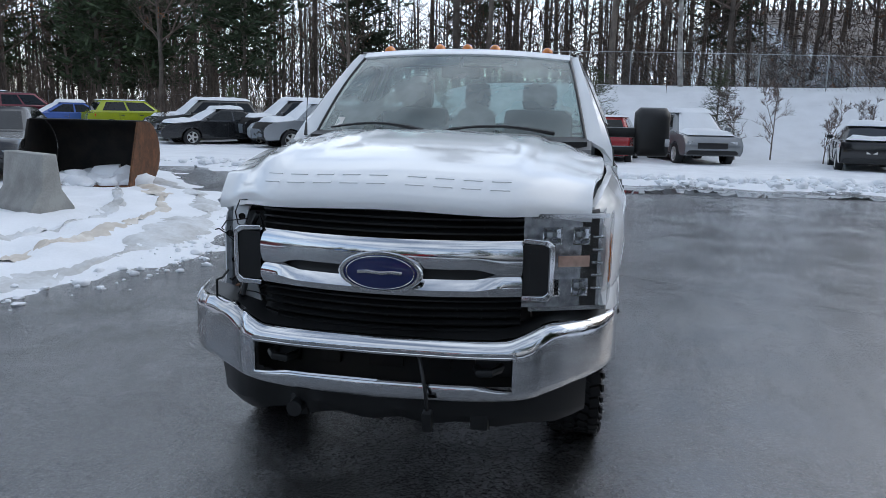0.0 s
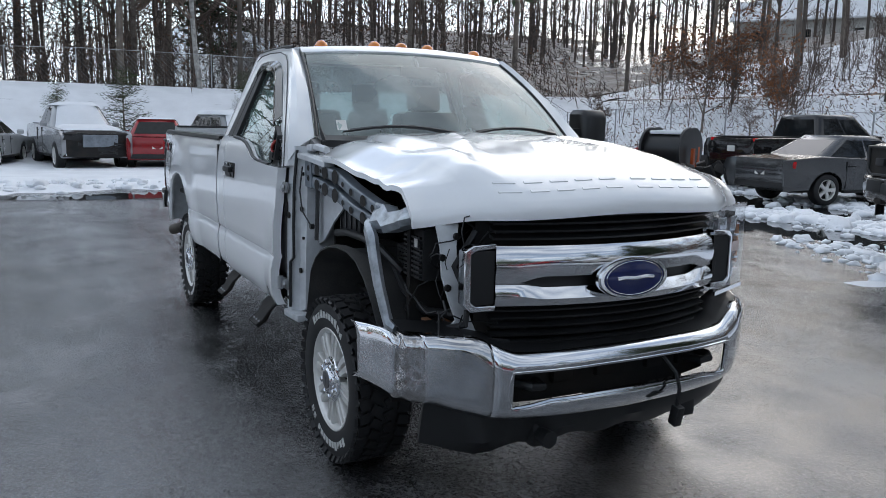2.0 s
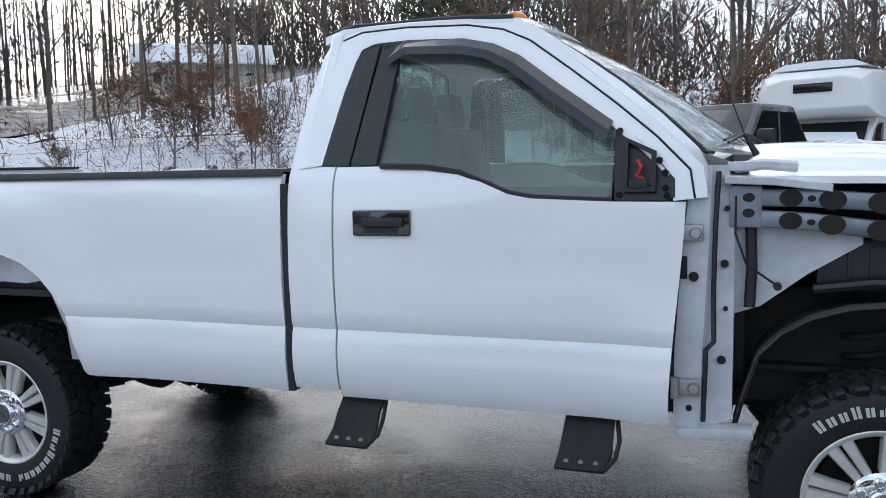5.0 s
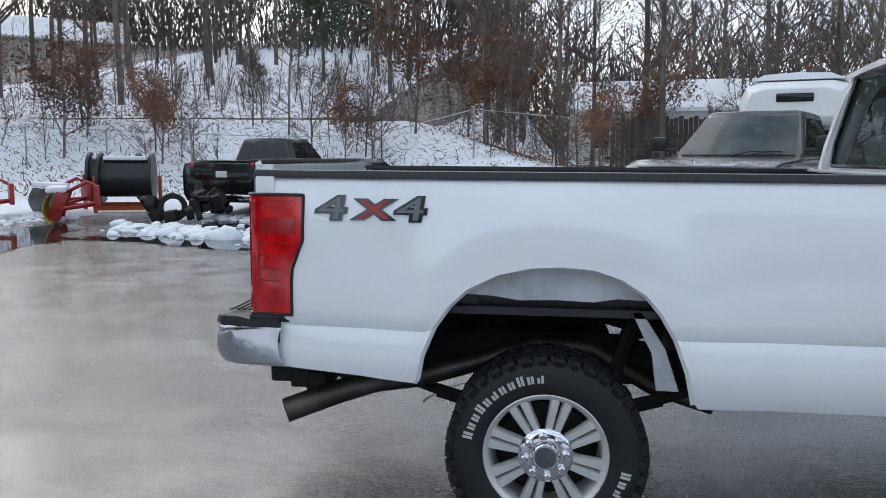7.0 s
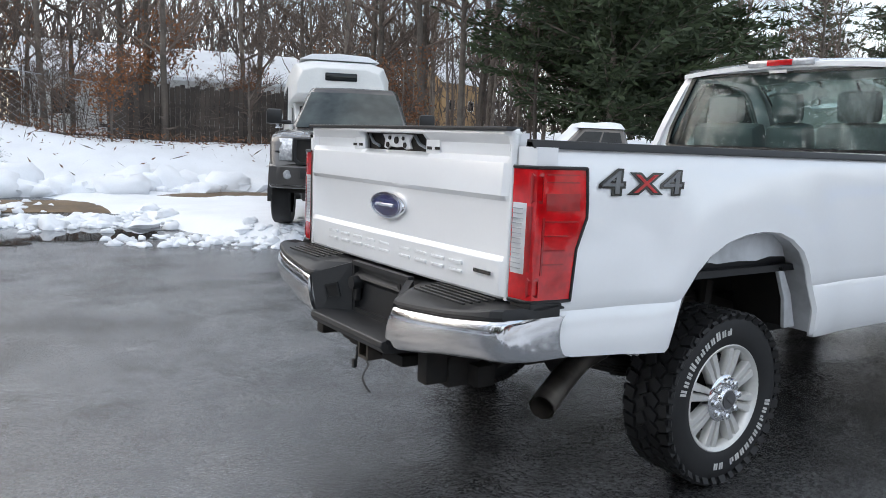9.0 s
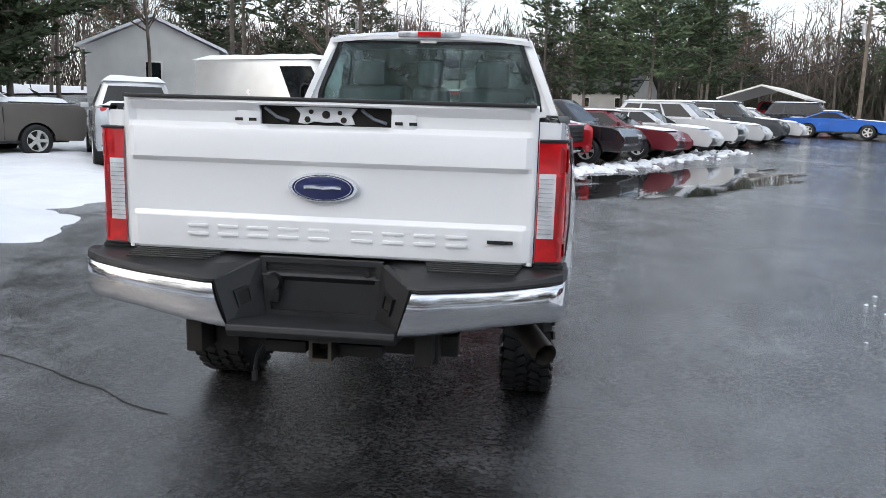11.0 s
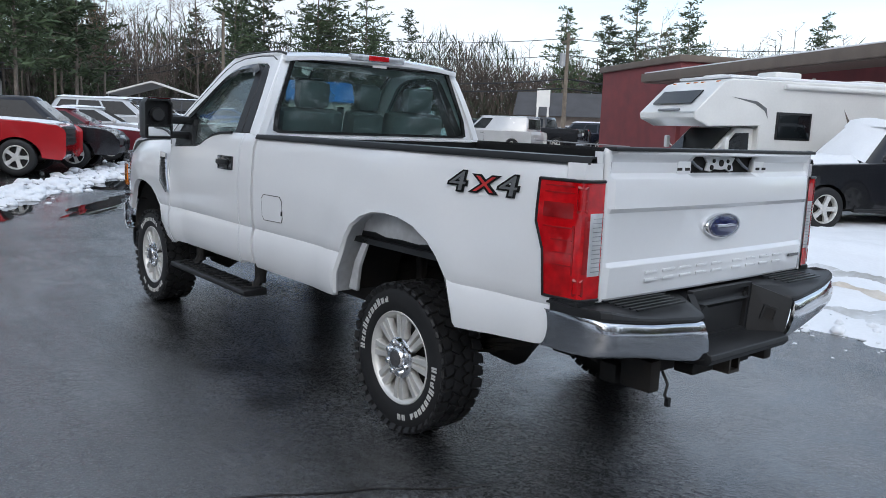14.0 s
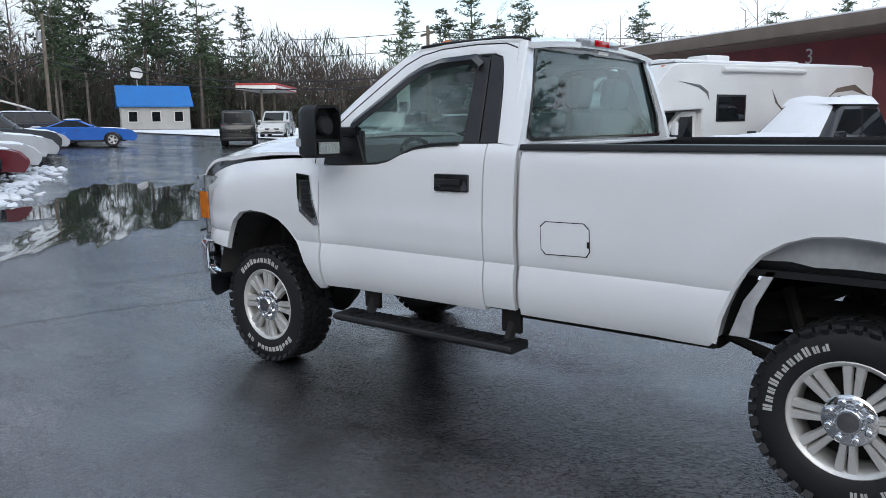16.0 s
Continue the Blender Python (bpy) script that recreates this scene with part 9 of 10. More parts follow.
for s in (-1, 1):
    ia, ib = (3, 4) if s > 0 else (8, 7)
    A, B = f_ring(0.10), f_ring(0.90)
    for c0, c1 in ((0.04, 0.48), (0.53, 0.95)):
        q = [Vector(A[ia]).lerp(Vector(A[ib]), c0), Vector(A[ia]).lerp(Vector(A[ib]), c1), Vector(B[ia]).lerp(Vector(B[ib]), c1), Vector(B[ia]).lerp(Vector(B[ib]), c0)]
        part("side_window", Geo().prism([p + Vector((0, s * 0.008, 0)) for p in q], (0, -s * 0.03, 0)), M["car_glass"], f1)
    hl = part("headlamp", Geo().loft([[(x_, s * y_, z_) for x_, y_ in ((2.92 - d, 0.672), (2.87 - d, 0.84), (2.60, 0.985 - 0.3 * d), (2.60, 0.90), (2.80, 0.70))] for z_, d in ((0.875, 0.0), (0.90, -0.006), (1.12, 0.03), (1.15, 0.05))]), M["lamp_bowl"], f1, "clear headlamp")
    part("turn_lamp", Geo().box((2.70, s * 0.94, 1.02), (0.10, 0.05, 0.13), pose(0, 0, 0, 0, 0, -s * 28), 0.015), M["amber"], hl, "amber lens")
    part("lamp_bezel", Geo().box((2.80, s * 0.90, 0.985), (0.20, 0.03, 0.02), pose(0, 0, 0, 0, 0, -s * 30), 0.005), M["plastic"], hl)
    part("fog_lamp", Geo().lathe([(0.0, 0.03), (0.05, 0.035), (0.06, 0.02), (0.07, 0.0)], 18, (2.90, s * 0.72, 0.70), "x"), M["clear_lens"], f1, "round fog lamp")
    part("wing_mirror", Geo().box((1.02, s * 1.16, 1.46), (0.12, 0.24, 0.22), None, 0.05).box((1.03, s * 1.0, 1.38), (0.08, 0.2, 0.06), None, 0.02), M["plastic"], f1, "black towing mirror")
    for a in (-1.72, 2.10):
        g = Geo()
        g.sheet([[(a + rr_ * math.cos(t), s * yy, 0.41 + rr_ * math.sin(t)) for rr_, yy in ((0.45, 0.985), (0.465, 1.03), (0.54, 1.02), (0.555, 0.975))] for t in steps(math.radians(-8), math.radians(188), 16)], (0, -s * 0.01, 0))
        part("wheel_flare", g, M["plastic"], f1, "black wheel-arch flare")
    for hx_ in (0.35, -0.62):
        part("door_handle", Geo().box((hx_, s * 0.985, 1.14), (0.2, 0.03, 0.04), None, 0.01), M["plastic"], f1)
        part("door_gap", Geo().box((hx_ - 0.14, s * 0.972, 0.92), (0.01, 0.03, 0.66)), M["plastic"], f1)
    part("number_bar", Geo().box((1.0, s * 0.985, 1.12), (0.16, 0.012, 0.05)), M["chrome"], f1)
    part("wiper", Geo().tube([(1.36, s * 0.1 + 0.1, 1.30), (1.22, s * 0.1 + 0.35, 1.36), (1.18, s * 0.1 + 0.55, 1.36)], 0.012, 5), M["plastic"], f1)
    part("tail_lamp", Geo().box((-2.88, s * 0.88, 1.05), (0.14, 0.16, 0.36), None, 0.03), M["red_lens"], f1)
gr = [(2.972, y_, z_) for y_, z_ in ((-0.66, 1.16), (0.66, 1.16), (0.66, 0.88), (0.60, 0.83), (-0.60, 0.83), (-0.66, 0.88))]
gi = [(2.972, y_ * 0.92, 0.99 + (z_ - 0.99) * 0.83) for _, y_, z_ in gr]
part("grille_frame", Geo().ring(gr, gi, (-0.06, 0, 0)), M["plastic"], f1, "black grille frame", bevel=0.01)
g = Geo().prism([(2.952, y_, z_) for _, y_, z_ in gi], (-0.02, 0, 0))
part("grille_mesh", g, M["under"], f1)
g = Geo()
for y_ in (-0.36, -0.12, 0.12, 0.36):
    g.box((2.962, y_, 0.985), (0.03, 0.18, 0.085), None, 0.01)
pieces("grille_block", g, M["plastic_grey"], f1, "plain grey grille block")
g = Geo().loft([[(2.88 + dx - 0.15 * (abs(y_) / 0.98) ** 4, y_, z_) for dx, z_ in ((0, 0.54), (0.08, 0.57), (0.10, 0.80), (0.04, 0.84), (-0.05, 0.84), (-0.05, 0.54))] for y_ in steps(-0.98, 0.98, 12)])
part("front_bumper", g, GREY, f1, bevel=0.01)
part("bumper_intake", Geo().box((2.975, 0, 0.70), (0.04, 0.90, 0.12), None, 0.02), M["plastic"], f1)
part("plate_holder", Geo().box((2.985, -0.40, 0.72), (0.03, 0.32, 0.13), None, 0.02), M["plastic_grey"], f1)
g = Geo()
for y_ in (-0.34, 0.34):
    g.box((2.93, y_, 0.56), (0.10, 0.16, 0.07), None, 0.03)
pieces("tow_hook", g, M["under"], f1)
part("underbody", Geo().box((0, 0, 0.55), (5.2, 1.5, 0.2)), M["under"], f1)
add_wheels(f1, (2.10, -1.72), 0.98, 0.395)
f1.matrix_world = pose(1.42, 8.75, land(1.42, 8.75) + 0.25, 0, 0, -120)
f1.scale = (1.0, 1.0, 1.03)
for q in f1.children_recursive:
    if q.name.startswith(("rim", "spokes")):
        q.data = q.data.copy()
        q.data.materials[0] = M["plastic"]

# shuttle bus
bus = thing("shuttle_bus", None, "white shuttle bus with a snow-covered roof", "bus")
sec = lambda x, w, z0, z1: [(x, -w, z0), (x, w, z0), (x, w, z1 - 0.35), (x, w - 0.12, z1 - 0.08), (x, w - 0.4, z1), (x, -w + 0.4, z1), (x, -w + 0.12, z1 - 0.08), (x, -w, z1 - 0.35)]
part("body", Geo().loft([sec(-4.0, 1.08, 0.55, 3.0), sec(2.0, 1.08, 0.55, 3.0), sec(2.05, 1.08, 2.05, 3.0), sec(2.75, 1.05, 2.10, 2.95), sec(3.0, 0.92, 2.25, 2.8)]), M["white_old"], bus, bevel=0.03)
part("front_window", Geo().box((3.0, 0, 2.62), (0.06, 0.68, 0.17), None, 0.05), M["car_glass"], bus, "dark slot window")
g = Geo().loft([[(1.9, y_ * 0.98, 0.5), (1.9, y_ * 0.98, 2.1), (2.35, y_ * 0.96, 2.08), (3.05, y_ * 0.94, 1.45), (3.9, y_ * 0.9, 1.22), (4.15, y_ * 0.86, 1.05), (4.15, y_ * 0.86, 0.5)] for y_ in (-1, -0.9, 0, 0.9, 1)])
part("cab", g, M["white_old"], bus, bevel=0.03)
part("windscreen", Geo().add([(2.50, -0.84, 2.0), (2.50, 0.84, 2.0), (3.06, 0.86, 1.48), (3.06, -0.86, 1.48)], [(0, 1, 2, 3)]), M["car_glass"], bus)
part("windscreen_snow", Geo().prism([(2.78, -0.84, 1.80), (2.78, 0.7, 1.74), (3.10, 0.86, 1.49), (3.9, 0.8, 1.27), (3.9, -0.8, 1.27), (3.10, -0.86, 1.49)], (0.03, 0, 0.06)), M["snow"], bus)
for s in (-1, 1):
    part("cab_window", Geo().prism([(2.15, s * 1.0, 1.40), (2.95, s * 0.985, 1.40), (2.45, s * 0.99, 1.95), (2.15, s * 1.0, 1.98)], (0, s * 0.01, 0)), M["car_glass"], bus)
    for k in range(5):
        part("side_window", Geo().box((1.3 - 1.0 * k, s * 1.085, 2.05), (0.9, 0.03, 0.75), None, 0.03), M["car_glass"], bus)
    part("mirror", Geo().box((2.75, s * 1.28, 1.65), (0.08, 0.16, 0.30), None, 0.03).tube([(2.7, s * 0.98, 1.6), (2.75, s * 1.22, 1.65)], 0.015, 6), M["chrome"], bus)
part("roof_snow", Geo().loft([[(x, y_, z_) for y_, z_ in ((-0.85, 2.99), (-0.6, 3.10), (0, 3.13), (0.6, 3.10), (0.85, 2.99))] for x in (-4.0, -3.8, 0, 2.2, 2.7)]), M["snow"], bus)
add_wheels(bus, (3.0, -2.2), 1.0, 0.40)
bus.matrix_world = pose(4.1, 15.1, land(4.1, 15.1) + 0.05, 0, 0, -112)

# motorhome
rv = thing("motorhome", None, "white class-C motorhome with an over-cab berth and brown swooshes", "motorhome")
g = Geo().loft([[(x, y_, z_) for x, z_ in ((-4.3, 0.55), (1.75, 0.55), (1.75, 1.98), (3.05, 1.92), (3.42, 2.08), (3.45, 2.22), (2.75, 2.92), (2.5, 3.0), (-4.25, 3.05), (-4.35, 2.9))] for y_ in (-1.2, -1.17, 0, 1.17, 1.2)])
part("coach", g, M["white_old"], rv, bevel=0.04)
part("berth_window", Geo().prism([(3.28, -0.85, 2.42), (3.28, 0.80, 2.42), (2.98, 0.80, 2.72), (2.98, -0.85, 2.72)], (0.02, 0, 0.02)), M["car_glass"], rv, "dark over-cab window")
part("name_bar", Geo().box((3.45, 0.15, 2.28), (0.03, 0.9, 0.05), pose(0, 0, 0, 0, -40, 0)), M["decal_grey"], rv, "grey bar in place of lettering")
g = Geo()
for y_ in (-0.9, -0.3, 0.0, 0.3, 0.9):
    g.box((2.70, y_, 2.93), (0.07, 0.10, 0.05), None, 0.015)
pieces("marker_lamp", g, M["amber"], rv)
g = Geo().loft([[(1.70, y_ * 1.0, 0.5), (1.70, y_ * 1.0, 1.95), (2.15, y_ * 0.92, 1.93), (2.80, y_ * 0.94, 1.27), (3.30, y_ * 0.95, 1.225), (3.66, y_ * 0.95, 1.16), (3.78, y_ * 0.93, 1.09), (3.83, y_ * 0.9, 0.62), (3.73, y_ * 0.9, 0.5)] for y_ in (-1, -0.92, 0, 0.92, 1)])
part("cab", g, M["white_old"], rv, bevel=0.03)
part("windscreen", Geo().add([(2.20, -0.82, 1.91), (2.20, 0.82, 1.91), (2.81, 0.86, 1.295), (2.81, -0.86, 1.295)], [(0, 1, 2, 3)]), M["car_glass"], rv)
part("grille", Geo().box((3.81, 0, 0.97), (0.06, 0.90, 0.24), None, 0.03), M["chrome"], rv, "chrome grille")
g = Geo()
for k in range(4):
    g.box((3.842, 0, 0.885 + 0.05 * k), (0.02, 0.78, 0.028))
pieces("grille_slot", g, M["plastic"], rv)
part("front_bumper", Geo().box((3.88, 0, 0.60), (0.18, 1.9, 0.22), None, 0.05), M["chrome"], rv)
for s in (-1, 1):
    part("headlamp", Geo().box((3.78, s * 0.60, 0.98), (0.12, 0.24, 0.16), None, 0.03), M["clear_lens"], rv)
    part("turn_lamp", Geo().box((3.74, s * 0.82, 0.98), (0.16, 0.20, 0.16), None, 0.03), M["amber"], rv)
    part("cab_window", Geo().prism([(1.85, s * 1.0, 1.20), (2.66, s * 0.985, 1.24), (2.20, s * 0.97, 1.80), (1.85, s * 0.98, 1.82)], (0, s * 0.012, 0)), M["car_glass"], rv)
    part("mirror", Geo().box((2.6, s * 1.22, 1.55), (0.10, 0.14, 0.30), None, 0.03).tube([(2.6, s * 0.98, 1.45), (2.6, s * 1.2, 1.55)], 0.015, 6), M["white_old"], rv)
    for x, w_ in ((0.85, 0.95), (-3.2, 0.5)):
        part("window_frame", Geo().box((x, s * 1.205, 2.0), (w_, 0.03, 0.62), None, 0.04), M["plastic"], rv)
        part("window_pane", Geo().box((x, s * 1.222, 2.0), (w_ - 0.1, 0.012, 0.52), None, 0.03), M["car_glass"], rv)
    part("awning", Geo().tube([(1.2, s * 1.24, 2.88), (-1.6, s * 1.24, 2.88)], 0.06, 10), M["white_old"], rv)
    for p in ([(1.9, 2.15), (1.95, 2.38), (2.2, 2.52), (2.9, 2.60), (2.25, 2.46), (2.0, 2.32)], [(-1.9, 1.5), (-1.2, 1.75), (-0.75, 2.1), (-0.5, 2.45), (-0.65, 2.12), (-1.1, 1.8)], [(-4.2, 2.3), (-3.6, 2.6), (-2.9, 2.5), (-2.2, 2.0), (-2.8, 2.38), (-3.5, 2.45)]):
        part("swoosh", Geo().prism([(x - (0.35 if x > 0 else 0), s * 1.2025, z_) for x, z_ in p], (0, s * 0.003, 0)), M["decal_grey"] if p[0][0] > 0 else M["brown_trim"], rv, "painted swoosh")
for x, h_ in ((2.0, 0.12), (0.5, 0.26), (-2.0, 0.18), (-3.0, 0.12)):
    part("roof_unit", Geo().box((x, 0.1, 3.02 + h_ / 2), (0.75, 0.7, h_), None, 0.06), M["white_old"], rv, "white roof vent")
part("roof_snow", Geo().box((-0.8, 0, 3.06), (6.6, 2.1, 0.07), None, 0.03), M["snow"], rv)
g = Geo()
for sg in (-1, 1):
    g.sheet([[(2.93 + q_ * math.cos(t), sg * yy, 0.42 + q_ * math.sin(t)) for q_, yy in ((0.40, 0.90), (0.42, 0.99), (0.47, 0.985))] for t in steps(0, math.pi, 14)], (0, -sg * 0.01, 0))
pieces("wheel_arch", g, M["under"], rv)
add_wheels(rv, (2.93, -1.8), 1.04, 0.40)
rv.matrix_world = pose(4.1, -14.4, land(4.1, -14.4) + 0.03, 0, 0, 66)
rv.scale = (0.93, 0.93, 0.93)
for q in list(WHEEL.children_recursive) + [WHEEL]:
    bpy.data.objects.remove(q)

# ---- buildings ----
# red garage: a long wall with an overhanging eave and numbered bays
gx0, gy0, ga = 1.85, -17.9, math.atan2(-7.7, 14.5)
gar = thing("garage", pose(gx0, gy0, 0, 0, 0, math.degrees(ga)), "long dark red garage with a brown flat eave and numbered bays", "building")
EV = 3.95
part("wall", Geo().box((5.4, -2.0 + 0.15, 2.2), (24, 0.3, 4.6)), M["brick_red"], gar, "dark red painted masonry")
part("end_wall", Geo().box((20.7, -6.5, 2.4), (8.6, 10.0, 5.0)), M["brick_red"], gar)
part("plinth", Geo().box((20.7, -6.5, 0.35), (8.65, 10.05, 0.7)), M["plastic_grey"], gar)
part("end_cap", Geo().box((20.7, -6.5, 4.98), (8.9, 10.3, 0.30), None, 0.03), M["brown_trim"], gar, "brown metal cap")
part("roof", Geo().box((5.4, -8, EV + 0.35), (24, 12, 0.25)), M["roof_dark"], gar)
part("eave", Geo().box((5.4, -0.95, EV + 0.12), (23.2, 2.0, 0.36), None, 0.02), M["brown_trim"], gar, "brown fascia")
part("soffit", Geo().box((5.4, -1.0, EV - 0.08), (23.0, 1.9, 0.04)), M["brown_trim"], gar)
part("roof_snow", Geo().box((5.4, -0.95, EV + 0.33), (23.0, 1.8, 0.06), None, 0.02), M["snow"], gar)
part("back_wall", Geo().box((5.4, -14, 2.2), (24, 0.3, 4.6)), M["brick_red"], gar)
for k in range(4):
    x = 12.2 - 4.6 * k
    part("bay_door", Geo().box((x, -1.82, 1.45), (3.5, 0.08, 2.9)), M["siding"], gar, "pale roller door")
    g = Geo()
    for j in range(4):
        g.box((x, -1.775, 0.65 + 0.6 * j), (3.45, 0.02, 0.03))
    pieces("door_seam", g, M["plastic_grey"], gar)
for txt, x in (("1", 12.2), ("2", 7.6), ("3", 3.0)):
    cu = bpy.data.curves.new("bay_number", "FONT")
    cu.body, cu.size, cu.extrude, cu.align_x = txt, 0.62, 0.008, "CENTER"
    tmp = new("number_tmp", cu)
    bpy.context.view_layer.update()
    me = bpy.data.meshes.new_from_object(tmp.evaluated_get(bpy.context.evaluated_depsgraph_get()))
    bpy.data.objects.remove(tmp)
    me.transform(pose(x, -1.68, 3.25, 90, 0, 180))
    me.materials.append(M["sign_white"])
    ob = new("bay_number", me)
    ob.parent = gar
    tagged(ob, "painted white bay number")


def house(x, y, head, w, d, h, rise, wall, roof, label, win=3, name="house", zoff=0.0):
    ob = thing(name, pose(x, y, land(x, y) - 0.2 + zoff, 0, 0, head), label, "building", "houses")
    part("wall", Geo().loft([[(px, py, z_) for py, z_ in ((-d / 2, 0), (d / 2, 0), (d / 2, h), (0, h + rise), (-d / 2, h))] for px in (-w / 2, w / 2)]), wall, ob)
    for s in (-1, 1):
        part("roof", Geo().prism([(-w / 2 - 0.35, 0, h + rise + 0.04), (w / 2 + 0.35, 0, h + rise + 0.04), (w / 2 + 0.35, s * (d / 2 + 0.4), h - 0.30 * rise / (d / 2) + 0.04), (-w / 2 - 0.35, s * (d / 2 + 0.4), h - 0.30 * rise / (d / 2) + 0.04)], (0, 0, 0.16)), roof, ob)
        for k in range(win):
            px = -w / 2 + w * (k + 0.5) / win
            part("window", Geo().box((px, s * (d / 2 + 0.015), h * 0.55), (0.95, 0.06, 1.15), None, 0.01), M["sign_white"], ob)
            part("window_pane", Geo().box((px, s * (d / 2 + 0.05), h * 0.55), (0.78, 0.02, 0.98)), M["car_glass"], ob)
        part("window", Geo().box((s * (w / 2 + 0.015), 0, h * 0.55), (0.06, 0.95, 1.15), None, 0.01), M["sign_white"], ob)
        part("window_pane", Geo().box((s * (w / 2 + 0.05), 0, h * 0.55), (0.02, 0.78, 0.98)), M["car_glass"], ob)
    return ob


house(-48, 66, 35, 13, 8, 3.2, 2.2, M["siding"], M["snow"], "beige bungalow with a snowy roof on the hill", 3, zoff=-1.9)
house(6.0, 36.5, -12, 12, 8, 2.7, 1.5, M["siding_white"], M["snow"], "white bungalow with a snowy roof among trees", 4)
house(13.5, 37.5, -12, 6, 6, 2.5, 1.2, M["siding"], M["snow"], "pale garage with a snowy roof", 2)
house(46, 72, 10, 6, 6, 5.5, 2.4, M["siding_tan"], M["snow"], "tan two-storey house behind trees", 2)
house(40, 22, 20, 8, 7, 2.8, 1.6, M["siding_white"], M["snow"], "white house with a snowy roof behind pines", 3)
for x, y in ((92, 9.5), (98, 5.5)):
    house(x, y, 60, 6, 5.5, 4.2, 2.8, M["siding_white"], M["roof_dark"], "white gabled house with a steep dark roof", 2)
house(88, -9, 60, 8, 6, 3.0, 2.4, M["siding"], M["roof_dark"], "pale house behind bare trees", 2)
shop = house(73.0, -42.6, -118, 6.6, 5.5, 2.5, 1.9, M["siding"], M["roof_blue"], "small grey shop with a bright blue roof", 3, "shop")
dish = Geo().lathe([(0.0, -0.12), (0.35, -0.08), (0.62, 0.05), (0.65, 0.08)], 20, (0, 0, 0), "x").tube([(0, 0, 0), (0.3, 0, -1.4)], 0.04, 6)
d_ = solid("satellite_dish", dish, M["sign_white"], "white satellite dish on a mast behind the shop", "dish")
d_.matrix_world = pose(77.5, -43.6, land(77.5, -43.6) + 5.9, 0, 0, 150)
part("mast", Geo().tube([(0.3, 0, -1.4), (0.3, 0, -5.6)], 0.05, 6), M["galv"], d_)
tent = thing("canopy_tent", pose(46.5, -15.2, land(46.5, -15.2) - 0.35, 0, 0, -28), "white peaked car tent", "tent")
part("roof", Geo().loft([[(px, py, z_) for py, z_ in ((-2.6, 2.1), (0, 2.9), (2.6, 2.1), (2.6, 2.2), (0, 3.0), (-2.6, 2.2))] for px in (-3, 3)]), M["sign_white"], tent)
g = Geo()
for px in (-2.9, 2.9):
    for py in (-2.5, 2.5):
        g.tube([(px, py, 0), (px, py, 2.2)], 0.04, 6)
pieces("pole", g, M["galv"], tent)
cano = thing("fuel_canopy", pose(63.6, -50.1, land(63.6, -50.1), 0, 0, -52), "fuel station canopy with red and white bands", "canopy")
part("deck", Geo().box((0, 0, 4.02), (10.5, 4, 0.36), None, 0.03), M["sign_white"], cano)
part("fascia", Geo().box((0, 0, 4.30), (10.6, 4.1, 0.20), None, 0.03), M["sign_red"], cano, "red fascia with a white stripe")
pieces("band", Geo().box((0, -2.03, 3.90), (10.52, 0.06, 0.10)).box((0, 2.03, 3.90), (10.52, 0.06, 0.10)), M["sign_red"], cano, "red band")
g = Geo()
for px in (-3, 3):
    g.box((px, 0, 1.9), (0.22, 0.22, 3.9))
pieces("column", g, M["wood_pole"], cano)
far = thing("roadside_building", pose(38, -45, land(38, -45), 0, 0, 40), "dark-roofed roadside building with a porch", "building")
part("wall", Geo().box((0, 0, 1.1), (7.5, 5, 2.2)), M["brown_trim"], far)
part("roof", Geo().loft([[(px, py, z_) for py, z_ in ((-3.2, 2.0), (0, 3.9), (3.2, 2.0))] for px in (-4.2, 4.2)]), M["roof_dark"], far)
sg = thing("sign_post", pose(35, -39.3, land(35, -39.3), 0, 0, 45), "white and blue roadside sign on a post", "sign")
part("post", Geo().box((0, 0, 1.6), (0.14, 0.14, 3.2)).box((0.75, 0, 1.6), (0.14, 0.14, 3.2)), M["sign_white"], sg)
part("board", Geo().box((0.37, 0, 3.3), (0.95, 0.12, 1.3)), M["sign_white"], sg)
part("bar", Geo().box((0.37, -0.07, 3.5), (0.7, 0.02, 0.16)).box((0.37, -0.07, 3.1), (0.7, 0.02, 0.16)), M["badge_blue"], sg, "blue bars in place of lettering")

# ---- poles and wires ----
POLES = [(59.9, -25.5, 9.9), (30.2, -35.7, 7.4), (84, -18, 9), (8, -56, 8.5), (58, 14, 9.5)]
tops = []
for x, y, zt in POLES:
    p = thing("utility_pole", pose(x, y, land(x, y), 0, 0, 60), "weathered wooden utility pole with a crossarm", "pole", "utility poles")
    h = zt - land(x, y)
    part("pole", Geo().tube([(0, 0, -0.3), (0, 0, h + 0.5)], [0.17, 0.11], 8), M["wood_pole"], p)
    part("crossarm", Geo().box((0, 0, h), (0.12, 2.4, 0.13)), M["wood_pole"], p)
    part("transformer", Geo().lathe([(0, -0.4), (0.2, -0.4), (0.2, 0.4), (0, 0.4)], 10, (0.3, 0, h - 1.2), "z"), M["galv"], p)
    tops.append(Vector((x, y, zt)))
for a, b in ((2, 0), (0, 1), (1, 3), (4, 2)):
    for off, sag in ((0.15, 1.0), (-0.9, 1.1), (-2.4, 1.3), (-3.0, 1.2)):
        p, q = tops[a] + Vector((0, 0, off)), tops[b] + Vector((0, 0, off))
        g = Geo().tube([p.lerp(q, t) - Vector((0, 0, sag * 4 * t * (1 - t))) for t in steps(0, 1, 12)], 0.022 if off > -2 else 0.045, 4)
        solid("power_line", g, M["plastic"], "black overhead cable sagging between poles", "cable", "overhead cables")
